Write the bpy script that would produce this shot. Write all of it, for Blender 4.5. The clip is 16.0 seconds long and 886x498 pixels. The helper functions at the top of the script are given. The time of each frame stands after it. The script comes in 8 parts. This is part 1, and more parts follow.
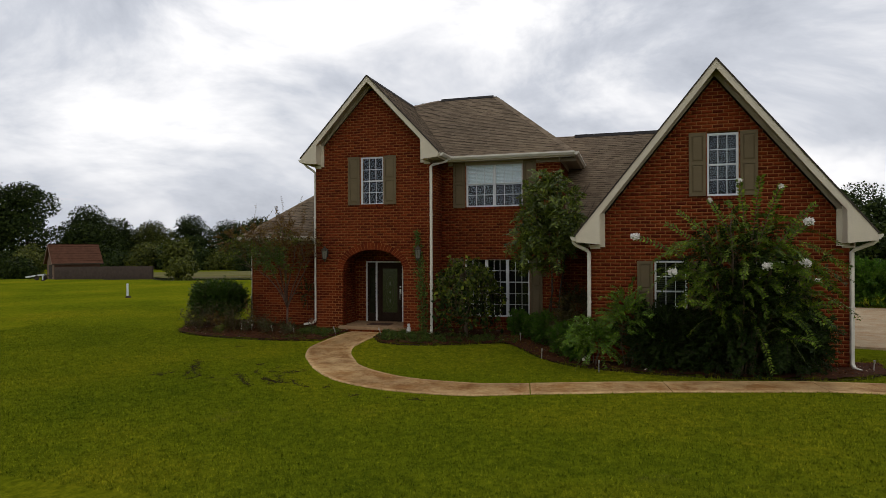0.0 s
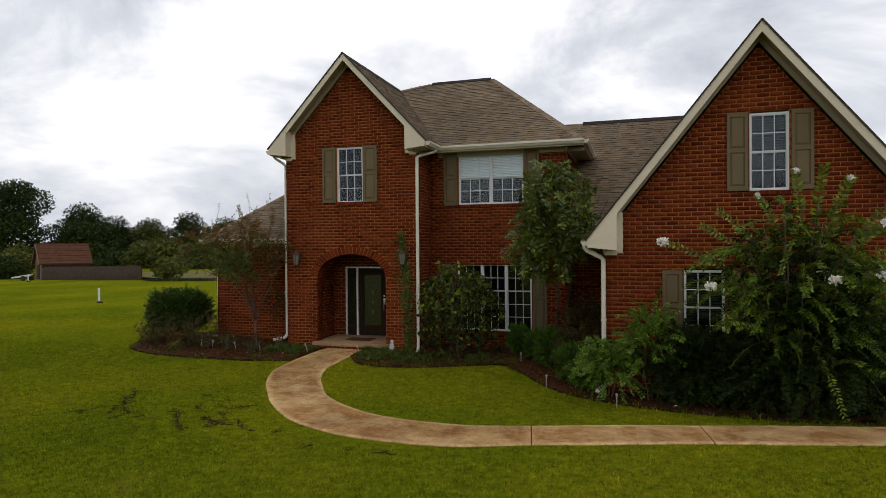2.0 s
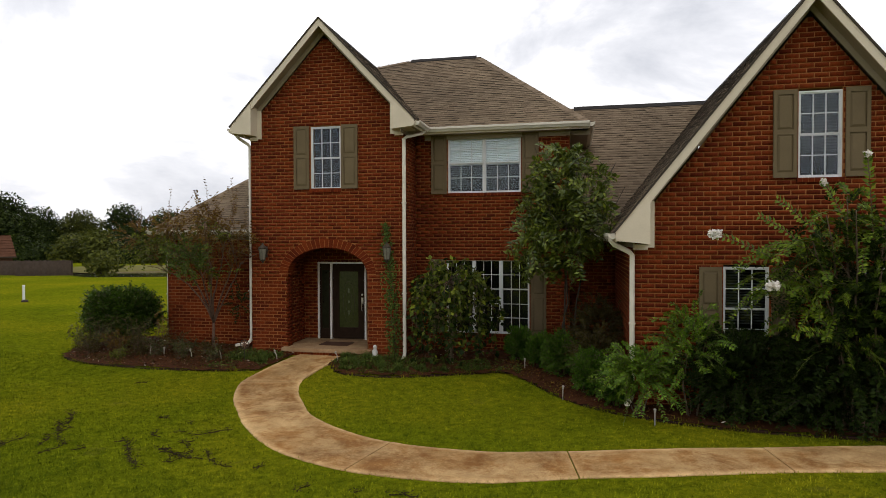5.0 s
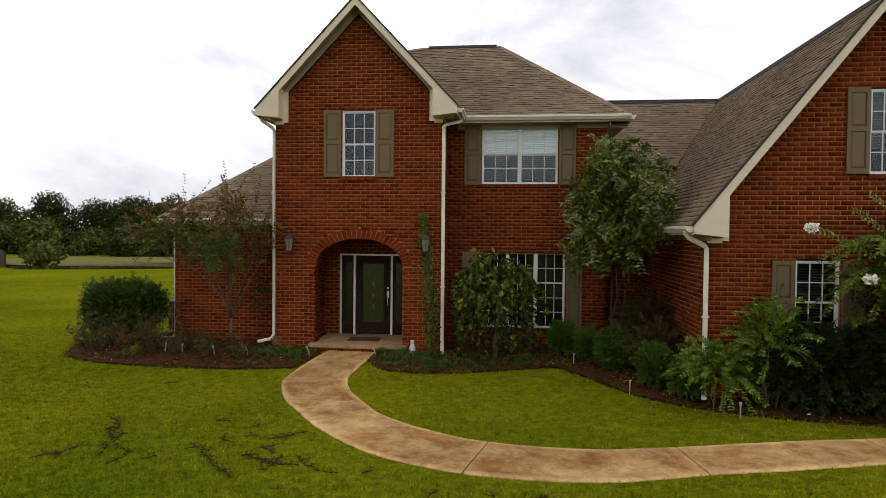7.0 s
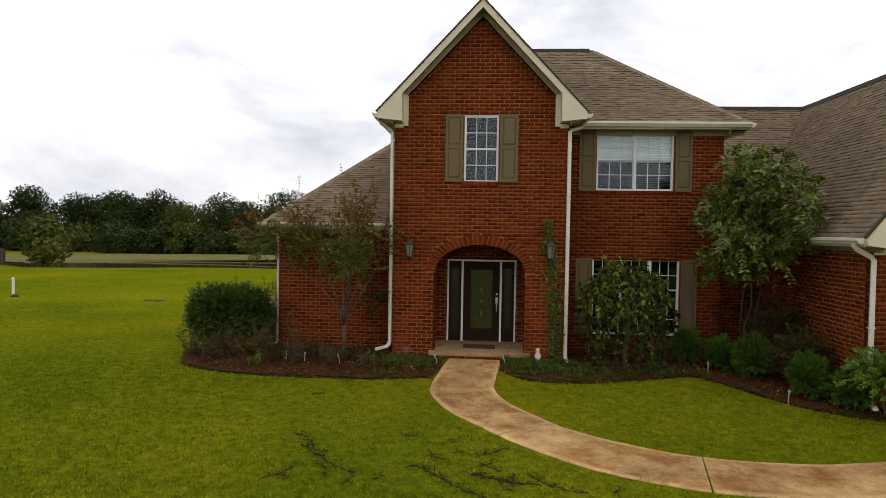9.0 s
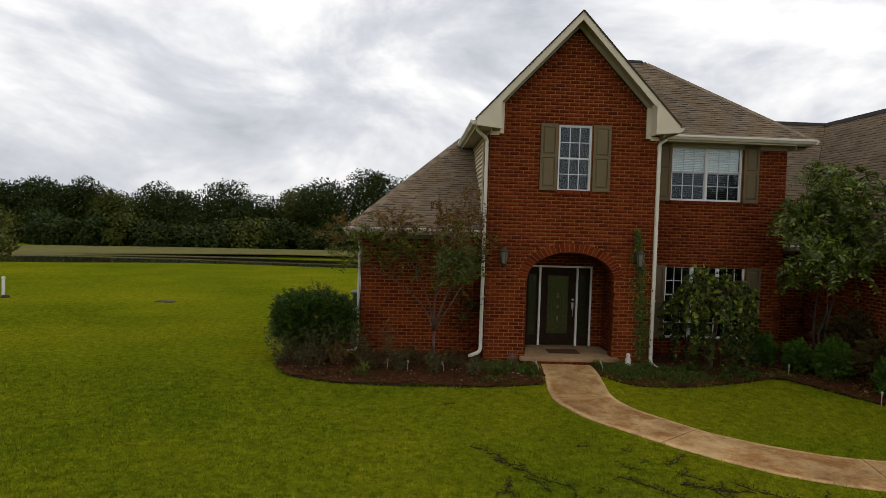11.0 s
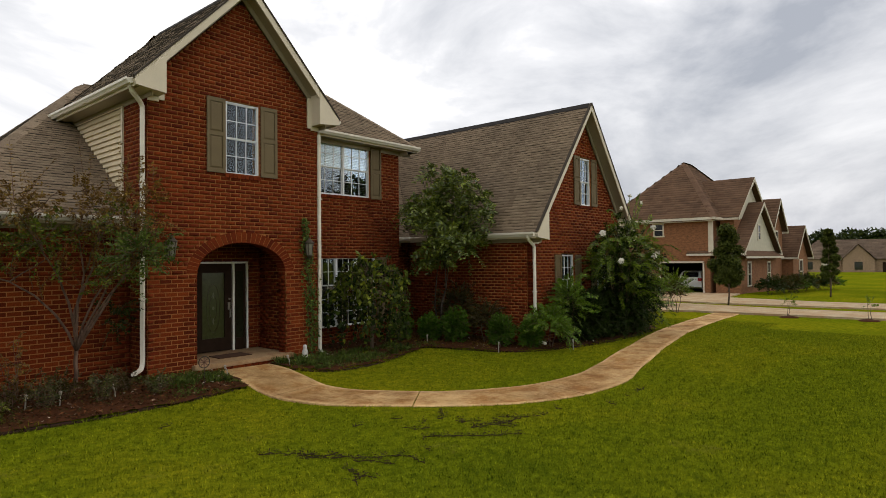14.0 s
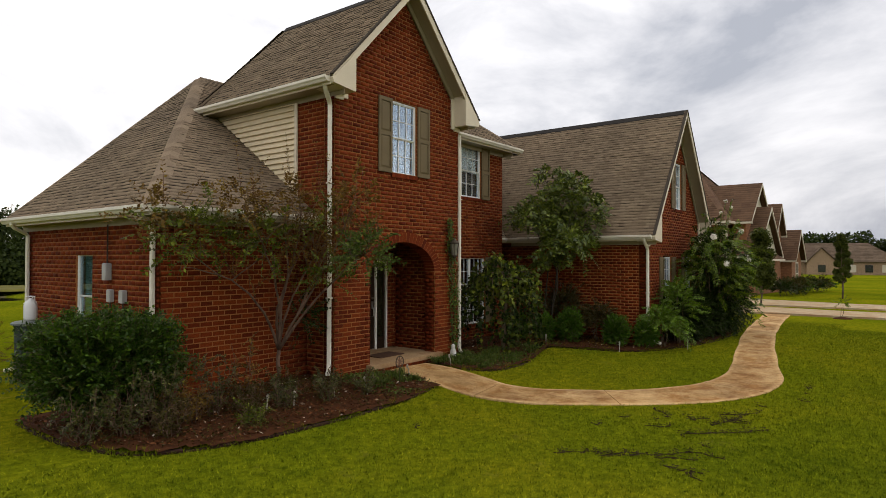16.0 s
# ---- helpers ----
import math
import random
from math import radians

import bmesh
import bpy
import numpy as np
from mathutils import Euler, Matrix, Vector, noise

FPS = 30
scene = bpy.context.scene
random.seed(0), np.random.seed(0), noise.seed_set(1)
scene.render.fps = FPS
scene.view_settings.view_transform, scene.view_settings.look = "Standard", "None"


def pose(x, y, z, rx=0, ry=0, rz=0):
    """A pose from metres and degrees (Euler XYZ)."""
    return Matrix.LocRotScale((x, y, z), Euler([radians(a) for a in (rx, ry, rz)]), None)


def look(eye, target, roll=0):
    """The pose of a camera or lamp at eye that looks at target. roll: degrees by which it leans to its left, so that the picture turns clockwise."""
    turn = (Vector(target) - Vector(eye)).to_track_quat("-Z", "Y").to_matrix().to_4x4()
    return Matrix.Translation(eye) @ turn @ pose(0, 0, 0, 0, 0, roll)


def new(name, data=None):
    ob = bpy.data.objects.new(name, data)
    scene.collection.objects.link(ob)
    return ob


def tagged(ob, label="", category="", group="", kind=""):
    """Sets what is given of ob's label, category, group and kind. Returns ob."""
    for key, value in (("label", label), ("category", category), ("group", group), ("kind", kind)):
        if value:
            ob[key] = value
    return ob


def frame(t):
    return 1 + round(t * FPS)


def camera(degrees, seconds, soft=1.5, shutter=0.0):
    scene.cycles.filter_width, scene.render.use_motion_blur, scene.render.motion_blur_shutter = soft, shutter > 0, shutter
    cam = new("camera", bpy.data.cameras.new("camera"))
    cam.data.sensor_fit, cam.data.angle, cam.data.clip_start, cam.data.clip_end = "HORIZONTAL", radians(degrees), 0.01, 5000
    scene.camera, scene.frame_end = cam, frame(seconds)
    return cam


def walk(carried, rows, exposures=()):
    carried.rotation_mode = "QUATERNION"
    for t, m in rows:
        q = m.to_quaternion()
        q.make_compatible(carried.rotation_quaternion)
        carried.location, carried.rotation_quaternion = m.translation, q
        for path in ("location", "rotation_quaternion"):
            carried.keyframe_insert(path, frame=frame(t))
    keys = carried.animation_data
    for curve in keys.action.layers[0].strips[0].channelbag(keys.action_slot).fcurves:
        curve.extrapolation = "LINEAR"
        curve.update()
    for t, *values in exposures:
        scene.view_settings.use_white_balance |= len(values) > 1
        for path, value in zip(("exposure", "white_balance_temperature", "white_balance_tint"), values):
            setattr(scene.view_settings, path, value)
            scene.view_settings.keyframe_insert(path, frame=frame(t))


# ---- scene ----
cam = camera(72, 16.0, soft=0.6)
PATH = [
    (0, (7.961, -18.447, 2.744), (7.379, -16.533, 2.742), -0.25),
    (0.5, (7.919, -17.745, 2.766), (7.327, -15.835, 2.762), -0.30),
    (1, (7.814, -17.031, 2.843), (7.217, -15.122, 2.837), -0.41),
    (1.5, (7.702, -16.372, 2.915), (7.105, -14.464, 2.904), -0.40),
    (2, (7.604, -15.781, 2.967), (7.009, -13.871, 2.952), -0.46),
    (2.5, (7.493, -15.283, 2.992), (6.904, -13.372, 2.974), -0.45),
    (3, (7.367, -14.935, 2.996), (6.781, -13.022, 2.973), -0.46),
    (3.5, (7.169, -14.709, 2.982), (6.586, -12.796, 2.957), -0.25),
    (3.7, (7.050, -14.638, 2.971), (6.468, -12.725, 2.943), -0.34),
    (5.8, (5.186, -14.285, 2.918), (4.874, -12.310, 2.880), 0.13),
    (6, (4.951, -14.301, 2.925), (4.653, -12.324, 2.883), 0.15),
    (6.5, (4.253, -14.321, 2.929), (3.998, -12.338, 2.878), 0.30),
    (7, (3.549, -14.272, 2.839), (3.330, -12.285, 2.790), 0.50),
    (7.5, (2.731, -14.317, 2.836), (2.548, -12.326, 2.780), 0.50),
    (8, (1.751, -14.409, 2.889), (1.590, -12.417, 2.815), 0.88),
    (8.5, (0.853, -14.323, 2.917), (0.704, -12.330, 2.855), 1.14),
    (9, (0.047, -14.377, 3.009), (-0.087, -12.382, 2.952), 0.95),
    (9.2, (-0.299, -14.420, 3.031), (-0.425, -12.425, 2.976), 1.33),
    (11.3, (-4.397, -14.461, 3.272), (-4.160, -12.477, 3.190), 1.91),
    (11.5, (-4.675, -14.339, 3.220), (-4.225, -12.392, 3.143), 1.89),
    (12, (-5.010, -13.655, 2.871), (-4.168, -11.842, 2.846), 0.67),
    (12.5, (-5.228, -13.207, 2.512), (-4.185, -11.501, 2.533), 0.08),
    (13, (-5.666, -12.933, 2.353), (-4.381, -11.401, 2.391), -0.75),
    (13.5, (-6.447, -12.694, 2.332), (-4.971, -11.345, 2.368), -0.69),
    (14, (-7.209, -12.018, 2.271), (-5.700, -10.706, 2.310), -0.58),
    (14.5, (-7.940, -11.272, 2.213), (-6.412, -9.981, 2.257), -0.54),
    (15, (-8.697, -10.598, 2.243), (-7.162, -9.316, 2.283), -0.61),
    (15.5, (-9.437, -9.701, 2.281), (-7.871, -8.458, 2.322), -0.01),
    (16, (-10.115, -8.763, 2.348), (-8.524, -7.552, 2.381), 0.07),
]
walk(cam, [(t, look(eye, target, roll)) for t, eye, target, roll in PATH],
     exposures=[(0.0, -0.56, 6450, 12), (2.0, -0.34, 6550, 12), (6.5, 0.0, 6800, 13), (9.0, 0.03, 6800, 13), (11.3, -0.42, 6650, 11), (12.0, -0.27, 6650, 11), (12.5, -0.12, 6650, 11), (13.0, -0.09, 6750, 11), (16.0, 0.06, 6950, 13)])

# ---- world and light ----
world = bpy.data.worlds.new("overcast_sky")
scene.world = world
world.use_nodes = True
wn, wl = world.node_tree.nodes, world.node_tree.links
wn.clear()
SUN_EL, SUN_AZ = radians(48), radians(115)
w_out = wn.new("ShaderNodeOutputWorld")
w_bg = wn.new("ShaderNodeBackground")
w_sky = wn.new("ShaderNodeTexSky")
w_sky.sky_type, w_sky.sun_disc = "NISHITA", False
w_sky.sun_elevation, w_sky.sun_rotation = SUN_EL, SUN_AZ
w_sky.air_density, w_sky.dust_density = 1.5, 4.0
w_co = wn.new("ShaderNodeTexCoord")
w_map = wn.new("ShaderNodeMapping")
w_map.inputs["Scale"].default_value = (1.0, 1.0, 2.0)
w_map.inputs["Location"].default_value = (0.35, 0.1, 0.0)
w_n1 = wn.new("ShaderNodeTexNoise")
w_n1.inputs["Scale"].default_value, w_n1.inputs["Detail"].default_value = 2.4, 7.0
w_n1.inputs["Roughness"].default_value = 0.58
w_n1.inputs["Distortion"].default_value = 0.35
w_ramp = wn.new("ShaderNodeValToRGB")
w_ramp.color_ramp.elements[0].position, w_ramp.color_ramp.elements[0].color = 0.20, (0.40, 0.45, 0.54, 1)
w_ramp.color_ramp.elements[1].position, w_ramp.color_ramp.elements[1].color = 0.60, (1.50, 1.50, 1.49, 1)
w_e = w_ramp.color_ramp.elements.new(0.45)
w_e.color = (0.90, 0.945, 1.02, 1)
w_scale = wn.new("ShaderNodeMix")
w_scale.data_type, w_scale.blend_type = "RGBA", "MIX"
w_scale.inputs[0].default_value = 0.93
w_dim = wn.new("ShaderNodeVectorMath")
w_dim.operation = "SCALE"
w_dim.inputs["Scale"].default_value = 0.10
wl.new(w_co.outputs["Generated"], w_map.inputs["Vector"])
wl.new(w_map.outputs["Vector"], w_n1.inputs["Vector"])
# a heavier bank of cloud stands in the east
w_sep = wn.new("ShaderNodeSeparateXYZ")
w_bank = wn.new("ShaderNodeMapRange")
w_bank.interpolation_type = "SMOOTHSTEP"
w_bank.inputs["From Min"].default_value, w_bank.inputs["From Max"].default_value = 0.74, 1.02
w_bank.inputs["To Min"].default_value, w_bank.inputs["To Max"].default_value = 0.0, 0.27
w_sub = wn.new("ShaderNodeMath")
w_sub.operation = "SUBTRACT"
wl.new(w_co.outputs["Generated"], w_sep.inputs[0])
wl.new(w_sep.outputs["X"], w_bank.inputs["Value"])
wl.new(w_n1.outputs["Fac"], w_sub.inputs[0])
wl.new(w_bank.outputs["Result"], w_sub.inputs[1])
wl.new(w_sub.outputs["Value"], w_ramp.inputs["Fac"])
wl.new(w_sky.outputs["Color"], w_dim.inputs[0])
wl.new(w_dim.outputs["Vector"], w_scale.inputs[6])
wl.new(w_ramp.outputs["Color"], w_scale.inputs[7])
wl.new(w_scale.outputs[2], w_bg.inputs["Color"])
w_bg.inputs["Strength"].default_value = 1.075
wl.new(w_bg.outputs["Background"], w_out.inputs["Surface"])

sun_data = bpy.data.lights.new("sun", "SUN")
sun_data.energy, sun_data.angle, sun_data.color = 0.34, radians(30), (1.0, 0.95, 0.87)
sun = new("sun", sun_data)
# the sun's rotation in the sky runs from +y towards +x
sun_way = Vector((math.sin(SUN_AZ) * math.cos(SUN_EL), math.cos(SUN_AZ) * math.cos(SUN_EL), math.sin(SUN_EL)))
sun.matrix_world = look(sun_way * 80, (0, 0, 0))


# ---- materials ----
class Nodes:
    """A small wrapper round one node material."""

    def __init__(self, name, rough=0.8, metal=0.0, spec=0.5):
        self.mat = bpy.data.materials.new(name)
        self.mat.use_nodes = True
        self.t = self.mat.node_tree
        self.b = self.t.nodes["Principled BSDF"]
        self.b.inputs["Roughness"].default_value = rough
        self.b.inputs["Metallic"].default_value = metal
        self.b.inputs["Specular IOR Level"].default_value = spec
        self.geo = self.t.nodes.new("ShaderNodeNewGeometry")

    def link(self, a, b):
        self.t.links.new(a, b)

    def noise(self, scale, detail=4.0, rough=0.55, stretch=None, distortion=0.0):
        n = self.t.nodes.new("ShaderNodeTexNoise")
        n.inputs["Scale"].default_value, n.inputs["Detail"].default_value = scale, detail
        n.inputs["Roughness"].default_value, n.inputs["Distortion"].default_value = rough, distortion
        m = self.t.nodes.new("ShaderNodeMapping")
        m.inputs["Scale"].default_value = stretch or (1, 1, 1)
        self.link(self.geo.outputs["Position"], m.inputs["Vector"])
        self.link(m.outputs["Vector"], n.inputs["Vector"])
        return n.outputs["Fac"]

    def ramp(self, fac, *stops):
        r = self.t.nodes.new("ShaderNodeValToRGB")
        els = r.color_ramp.elements
        while len(els) < len(stops):
            els.new(0.5)
        for e, (p, c) in zip(els, stops):
            e.position, e.color = p, (*c, 1) if len(c) == 3 else c
        self.link(fac, r.inputs["Fac"])
        return r.outputs["Color"]

    def mix(self, fac, a, b, mode="MIX"):
        m = self.t.nodes.new("ShaderNodeMix")
        m.data_type, m.blend_type = "RGBA", mode
        for sock, v in ((m.inputs[0], fac), (m.inputs[6], a), (m.inputs[7], b)):
            if isinstance(v, (int, float)):
                sock.default_value = v
            elif isinstance(v, tuple):
                sock.default_value = (*v, 1)
            else:
                self.link(v, sock)
        return m.outputs[2]

    def math(self, op, a, b=0.0, c=0.0):
        m = self.t.nodes.new("ShaderNodeMath")
        m.operation = op
        for sock, v in zip(m.inputs, (a, b, c)):
            if isinstance(v, (int, float)):
                sock.default_value = v
            else:
                self.link(v, sock)
        return m.outputs[0]

    def random(self):
        """One value per loose piece, for objects and islands alike."""
        o = self.t.nodes.new("ShaderNodeObjectInfo")
        return self.math("FRACT", self.math("ADD", o.outputs["Random"], self.geo.outputs["Random Per Island"]))

    def color(self, c):
        if isinstance(c, tuple):
            self.b.inputs["Base Color"].default_value = (*c, 1)
        else:
            self.link(c, self.b.inputs["Base Color"])
        return self

    def rough(self, r):
        self.link(r, self.b.inputs["Roughness"])
        return self

    def bump(self, height, strength=0.3, distance=0.01):
        n = self.t.nodes.new("ShaderNodeBump")
        n.inputs["Strength"].default_value, n.inputs["Distance"].default_value = strength, distance
        self.link(height, n.inputs["Height"])
        self.link(n.outputs["Normal"], self.b.inputs["Normal"])
        return self


def plain(name, c, rough=0.6, metal=0.0, vary=0.15, scale=3.0, grain=60.0, bump=0.15, spec=None):
    """A painted or plain surface with faint stains and a fine grain."""
    m = Nodes(name, rough, metal, (0.15 if rough > 0.55 else 0.3) if spec is None else spec)
    dark = tuple(v * (1 - vary) for v in c)
    light = tuple(min(v * (1 + vary * 0.5), 1) for v in c)
    m.color(m.mix(0.35, m.ramp(m.noise(scale), (0.3, dark), (0.7, light)), m.ramp(m.noise(grain, 2), (0.3, dark), (0.7, light))))
    m.bump(m.noise(grain, 3), bump, 0.002)
    return m.mat


def make_brick():
    m = Nodes("red_brick", 0.9, spec=0.1)
    r = m.random()
    base = m.ramp(r, (0.0, (0.088, 0.0135, 0.0040)), (0.25, (0.128, 0.0208, 0.0054)), (0.6, (0.152, 0.0255, 0.0062)), (0.85, (0.188, 0.0355, 0.0080)), (1.0, (0.104, 0.0165, 0.0050)))
    blot = m.ramp(m.noise(38, 4), (0.3, (0.72, 0.70, 0.68)), (0.7, (1.12, 1.1, 1.05)))
    stain = m.ramp(m.noise(0.55, 4, 0.6), (0.28, (0.78, 0.76, 0.74)), (0.62, (1.05, 1.05, 1.05)))
    m.color(m.mix(1.0, m.mix(1.0, base, blot, "MULTIPLY"), stain, "MULTIPLY"))
    m.bump(m.noise(130, 3), 0.5, 0.004)
    return m.mat


def make_mortar():
    m = Nodes("mortar", 0.95, spec=0.2)
    m.color(m.mix(m.noise(0.8, 4), m.ramp(m.noise(60, 3), (0.3, (0.245, 0.098, 0.029)), (0.7, (0.350, 0.158, 0.049))), (0.205, 0.076, 0.021)))
    m.bump(m.noise(150, 2), 0.4, 0.003)
    return m.mat


def make_shingle(name="asphalt_shingle", tint=(1.03, 0.94, 0.80)):
    m = Nodes(name, 0.95, spec=0.08)
    r = m.random()

    def c(*v):
        return tuple(a * b for a, b in zip(v, tint))

    base = m.ramp(r, (0.0, c(0.176, 0.144, 0.116)), (0.3, c(0.212, 0.176, 0.143)), (0.65, c(0.246, 0.206, 0.168)), (1.0, c(0.196, 0.162, 0.131)))
    grit = m.ramp(m.noise(220, 2, 0.7), (0.3, (0.68, 0.68, 0.68)), (0.7, (1.22, 1.2, 1.18)))
    streak = m.ramp(m.noise(0.7, 5, 0.6, (1, 1, 0.35)), (0.3, (0.76, 0.77, 0.78)), (0.65, (1.06, 1.05, 1.03)))
    m.color(m.mix(1.0, m.mix(1.0, base, grit, "MULTIPLY"), streak, "MULTIPLY"))
    m.bump(m.noise(260, 2), 0.5, 0.003)
    return m.mat


def make_lawn():
    m = Nodes("lawn_soil_and_grass", 1.0, spec=0.0)
    patch = m.ramp(m.noise(0.16, 5, 0.62), (0.3, (0.102, 0.136, 0.007)), (0.47, (0.147, 0.176, 0.008)), (0.66, (0.214, 0.215, 0.010)))
    fine = m.ramp(m.noise(9, 5, 0.7), (0.25, (0.55, 0.6, 0.6)), (0.72, (1.25, 1.2, 1.1)))
    thatch = m.ramp(m.noise(1.3, 6, 0.68), (0.62, (0, 0, 0)), (0.78, (1, 1, 1)))
    clump = m.ramp(m.noise(5.5, 7, 0.8), (0.32, (0.50, 0.58, 0.60)), (0.68, (1.34, 1.24, 1.1)))
    m.color(m.mix(m.math("MULTIPLY", thatch, 0.5), m.mix(1.0, m.mix(1.0, patch, clump, "MULTIPLY"), fine, "MULTIPLY"), (0.17, 0.13, 0.04)))
    m.bump(m.noise(38, 4, 0.7), 0.9, 0.05)
    return m.mat


def make_leaf(name, dark, light, rough=0.55, spec=0.08, through_light=0.22):
    m = Nodes(name, rough, spec=spec)
    r = m.random()
    big = m.noise(1.7, 3)
    col = m.mix(m.math("MULTIPLY", big, 0.6), m.ramp(r, (0.0, tuple(a * 0.7 for a in dark)), (0.5, tuple(a * 0.75 + b * 0.25 for a, b in zip(dark, light))), (0.82, tuple((a + b) / 2 for a, b in zip(dark, light))), (1.0, tuple(b * 1.15 for b in light))), dark)
    m.color(col)
    tr = m.t.nodes.new("ShaderNodeBsdfTranslucent")
    m.link(col, tr.inputs["Color"])
    add = m.t.nodes.new("ShaderNodeMixShader")
    add.inputs[0].default_value = through_light
    m.link(m.b.outputs["BSDF"], add.inputs[1])
    m.link(tr.outputs["BSDF"], add.inputs[2])
    m.link(add.outputs["Shader"], m.t.nodes["Material Output"].inputs["Surface"])
    return m.mat


def make_bark(name, dark, light):
    m = Nodes(name, 0.9, spec=0.2)
    m.color(m.ramp(m.noise(14, 5, 0.65, (1, 1, 0.25)), (0.3, dark), (0.7, light)))
    m.bump(m.noise(30, 4, 0.6, (1, 1, 0.3)), 0.7, 0.01)
    return m.mat


def make_concrete(name, dark, light, rust, rim=False):
    m = Nodes(name, 0.92, spec=0.12)
    base = m.ramp(m.noise(1.1, 6, 0.65), (0.3, dark), (0.68, light))
    spots = m.ramp(m.noise(1.3, 7, 0.78, None, 0.25), (0.44, (0, 0, 0)), (0.60, (1, 1, 1)))
    grain = m.ramp(m.noise(70, 3), (0.3, (0.82, 0.82, 0.82)), (0.7, (1.1, 1.1, 1.1)))
    scuff = m.ramp(m.noise(9, 6, 0.78, (1, 1, 1), 0.2), (0.57, (0, 0, 0)), (0.7, (1, 1, 1)))
    col = m.mix(m.math("MULTIPLY", spots, 0.88), base, rust)
    col = m.mix(m.math("MULTIPLY", scuff, 0.45), col, light)
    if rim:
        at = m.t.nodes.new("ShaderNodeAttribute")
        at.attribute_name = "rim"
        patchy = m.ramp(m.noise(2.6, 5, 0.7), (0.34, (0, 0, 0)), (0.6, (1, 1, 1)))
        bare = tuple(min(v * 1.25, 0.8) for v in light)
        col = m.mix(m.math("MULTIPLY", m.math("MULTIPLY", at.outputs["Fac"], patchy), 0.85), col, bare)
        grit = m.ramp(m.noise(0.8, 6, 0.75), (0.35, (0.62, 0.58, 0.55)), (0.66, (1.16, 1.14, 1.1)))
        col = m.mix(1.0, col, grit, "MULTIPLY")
    m.color(m.mix(1.0, col, grain, "MULTIPLY"))
    m.bump(m.noise(90, 4), 0.3, 0.004)
    return m.mat


def make_glass():
    m = Nodes("window_glass", 0.03)
    tree = m.t
    clear = tree.nodes.new("ShaderNodeBsdfTransparent")
    clear.inputs["Color"].default_value = (0.93, 0.955, 0.96, 1)
    gloss = tree.nodes.new("ShaderNodeBsdfGlossy")
    gloss.inputs["Roughness"].default_value = 0.03
    gloss.inputs["Color"].default_value = (0.80, 0.90, 1.0, 1)
    fres = tree.nodes.new("ShaderNodeFresnel")
    fres.inputs["IOR"].default_value = 1.52
    both = tree.nodes.new("ShaderNodeMixShader")
    m.link(m.math("ADD", m.math("MULTIPLY", fres.outputs["Fac"], 0.62), 0.0), both.inputs[0])
    m.link(clear.outputs["BSDF"], both.inputs[1])
    m.link(gloss.outputs["BSDF"], both.inputs[2])
    m.link(both.outputs["Shader"], tree.nodes["Material Output"].inputs["Surface"])
    return m.mat


BRICK, MORTAR, SHINGLE = make_brick(), make_mortar(), make_shingle()
LAWN = make_lawn()
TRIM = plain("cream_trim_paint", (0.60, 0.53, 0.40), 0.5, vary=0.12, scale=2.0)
# cream darkened: the shade under the eaves is in this colour
SOFFIT = plain("shaded_soffit_vinyl", (0.30, 0.25, 0.17), 0.55, vary=0.1)
GUTTER = plain("gutter_enamel", (0.64, 0.60, 0.50), 0.35, vary=0.14, scale=4.0)
WHITE = plain("white_vinyl", (0.66, 0.67, 0.66), 0.4, vary=0.06)
SHUTTER = plain("olive_shutter_paint", (0.140, 0.105, 0.056), 0.6, vary=0.15)
SIDING = plain("cream_siding", (0.60, 0.50, 0.33), 0.55, vary=0.12, scale=2.5)
DOORWOOD = plain("dark_door_paint", (0.026, 0.015, 0.009), 0.6, vary=0.3, scale=8, spec=0.05)
BUTT = plain("shaded_butt_asphalt", (0.064, 0.053, 0.042), 0.95, vary=0.3, grain=120, spec=0.05)
ETCHED = plain("etched_door_glass", (0.040, 0.048, 0.016), 0.16, vary=0.4, scale=14, bump=0.05, spec=0.5)
JAMB = plain("off_white_jamb_paint", (0.72, 0.70, 0.64), 0.45, vary=0.08)
METAL = plain("brushed_nickel", (0.55, 0.53, 0.5), 0.3, 1.0, vary=0.1)
LAMPMETAL = plain("weathered_bronze", (0.062, 0.050, 0.036), 0.6, 0.3, vary=0.3, scale=20)
LAMPGLASS = plain("frosted_lamp_glass", (0.17, 0.165, 0.13), 0.25, vary=0.25, scale=20)
SIDEGLASS = plain("dark_sidelight_glass", (0.018, 0.020, 0.010), 0.2, vary=0.4, scale=10, bump=0.05, spec=0.4)
BEVELLED = plain("pale_bevelled_glass", (0.105, 0.115, 0.075), 0.15, vary=0.2, scale=30, spec=0.5)
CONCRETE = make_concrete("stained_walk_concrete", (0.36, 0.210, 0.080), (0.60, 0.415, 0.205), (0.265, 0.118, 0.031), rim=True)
DRIVE = make_concrete("driveway_concrete", (0.33, 0.245, 0.145), (0.48, 0.38, 0.245), (0.34, 0.21, 0.105))
SLAB = make_concrete("porch_concrete", (0.27, 0.170, 0.088), (0.38, 0.260, 0.142), (0.24, 0.135, 0.066))
GLASS = make_glass()
# near-black, so the unlit dark of the rooms is in the colour
INTERIOR = plain("unlit_interior_dark", (0.030, 0.028, 0.026), 0.9, vary=0.2)
BLIND = plain("white_window_shade", (0.86, 0.89, 0.88), 0.7, vary=0.04)
TEAL = plain("dull_teal_cloth", (0.13, 0.25, 0.23), 0.7, vary=0.12)
RUBBER = plain("doormat_fibre", (0.070, 0.034, 0.020), 0.95, vary=0.3, grain=200, bump=0.6)
MULCH = plain("pine_bark_mulch", (0.060, 0.021, 0.007), 0.95, vary=0.5, scale=12, grain=45, bump=1.0, spec=0.1)


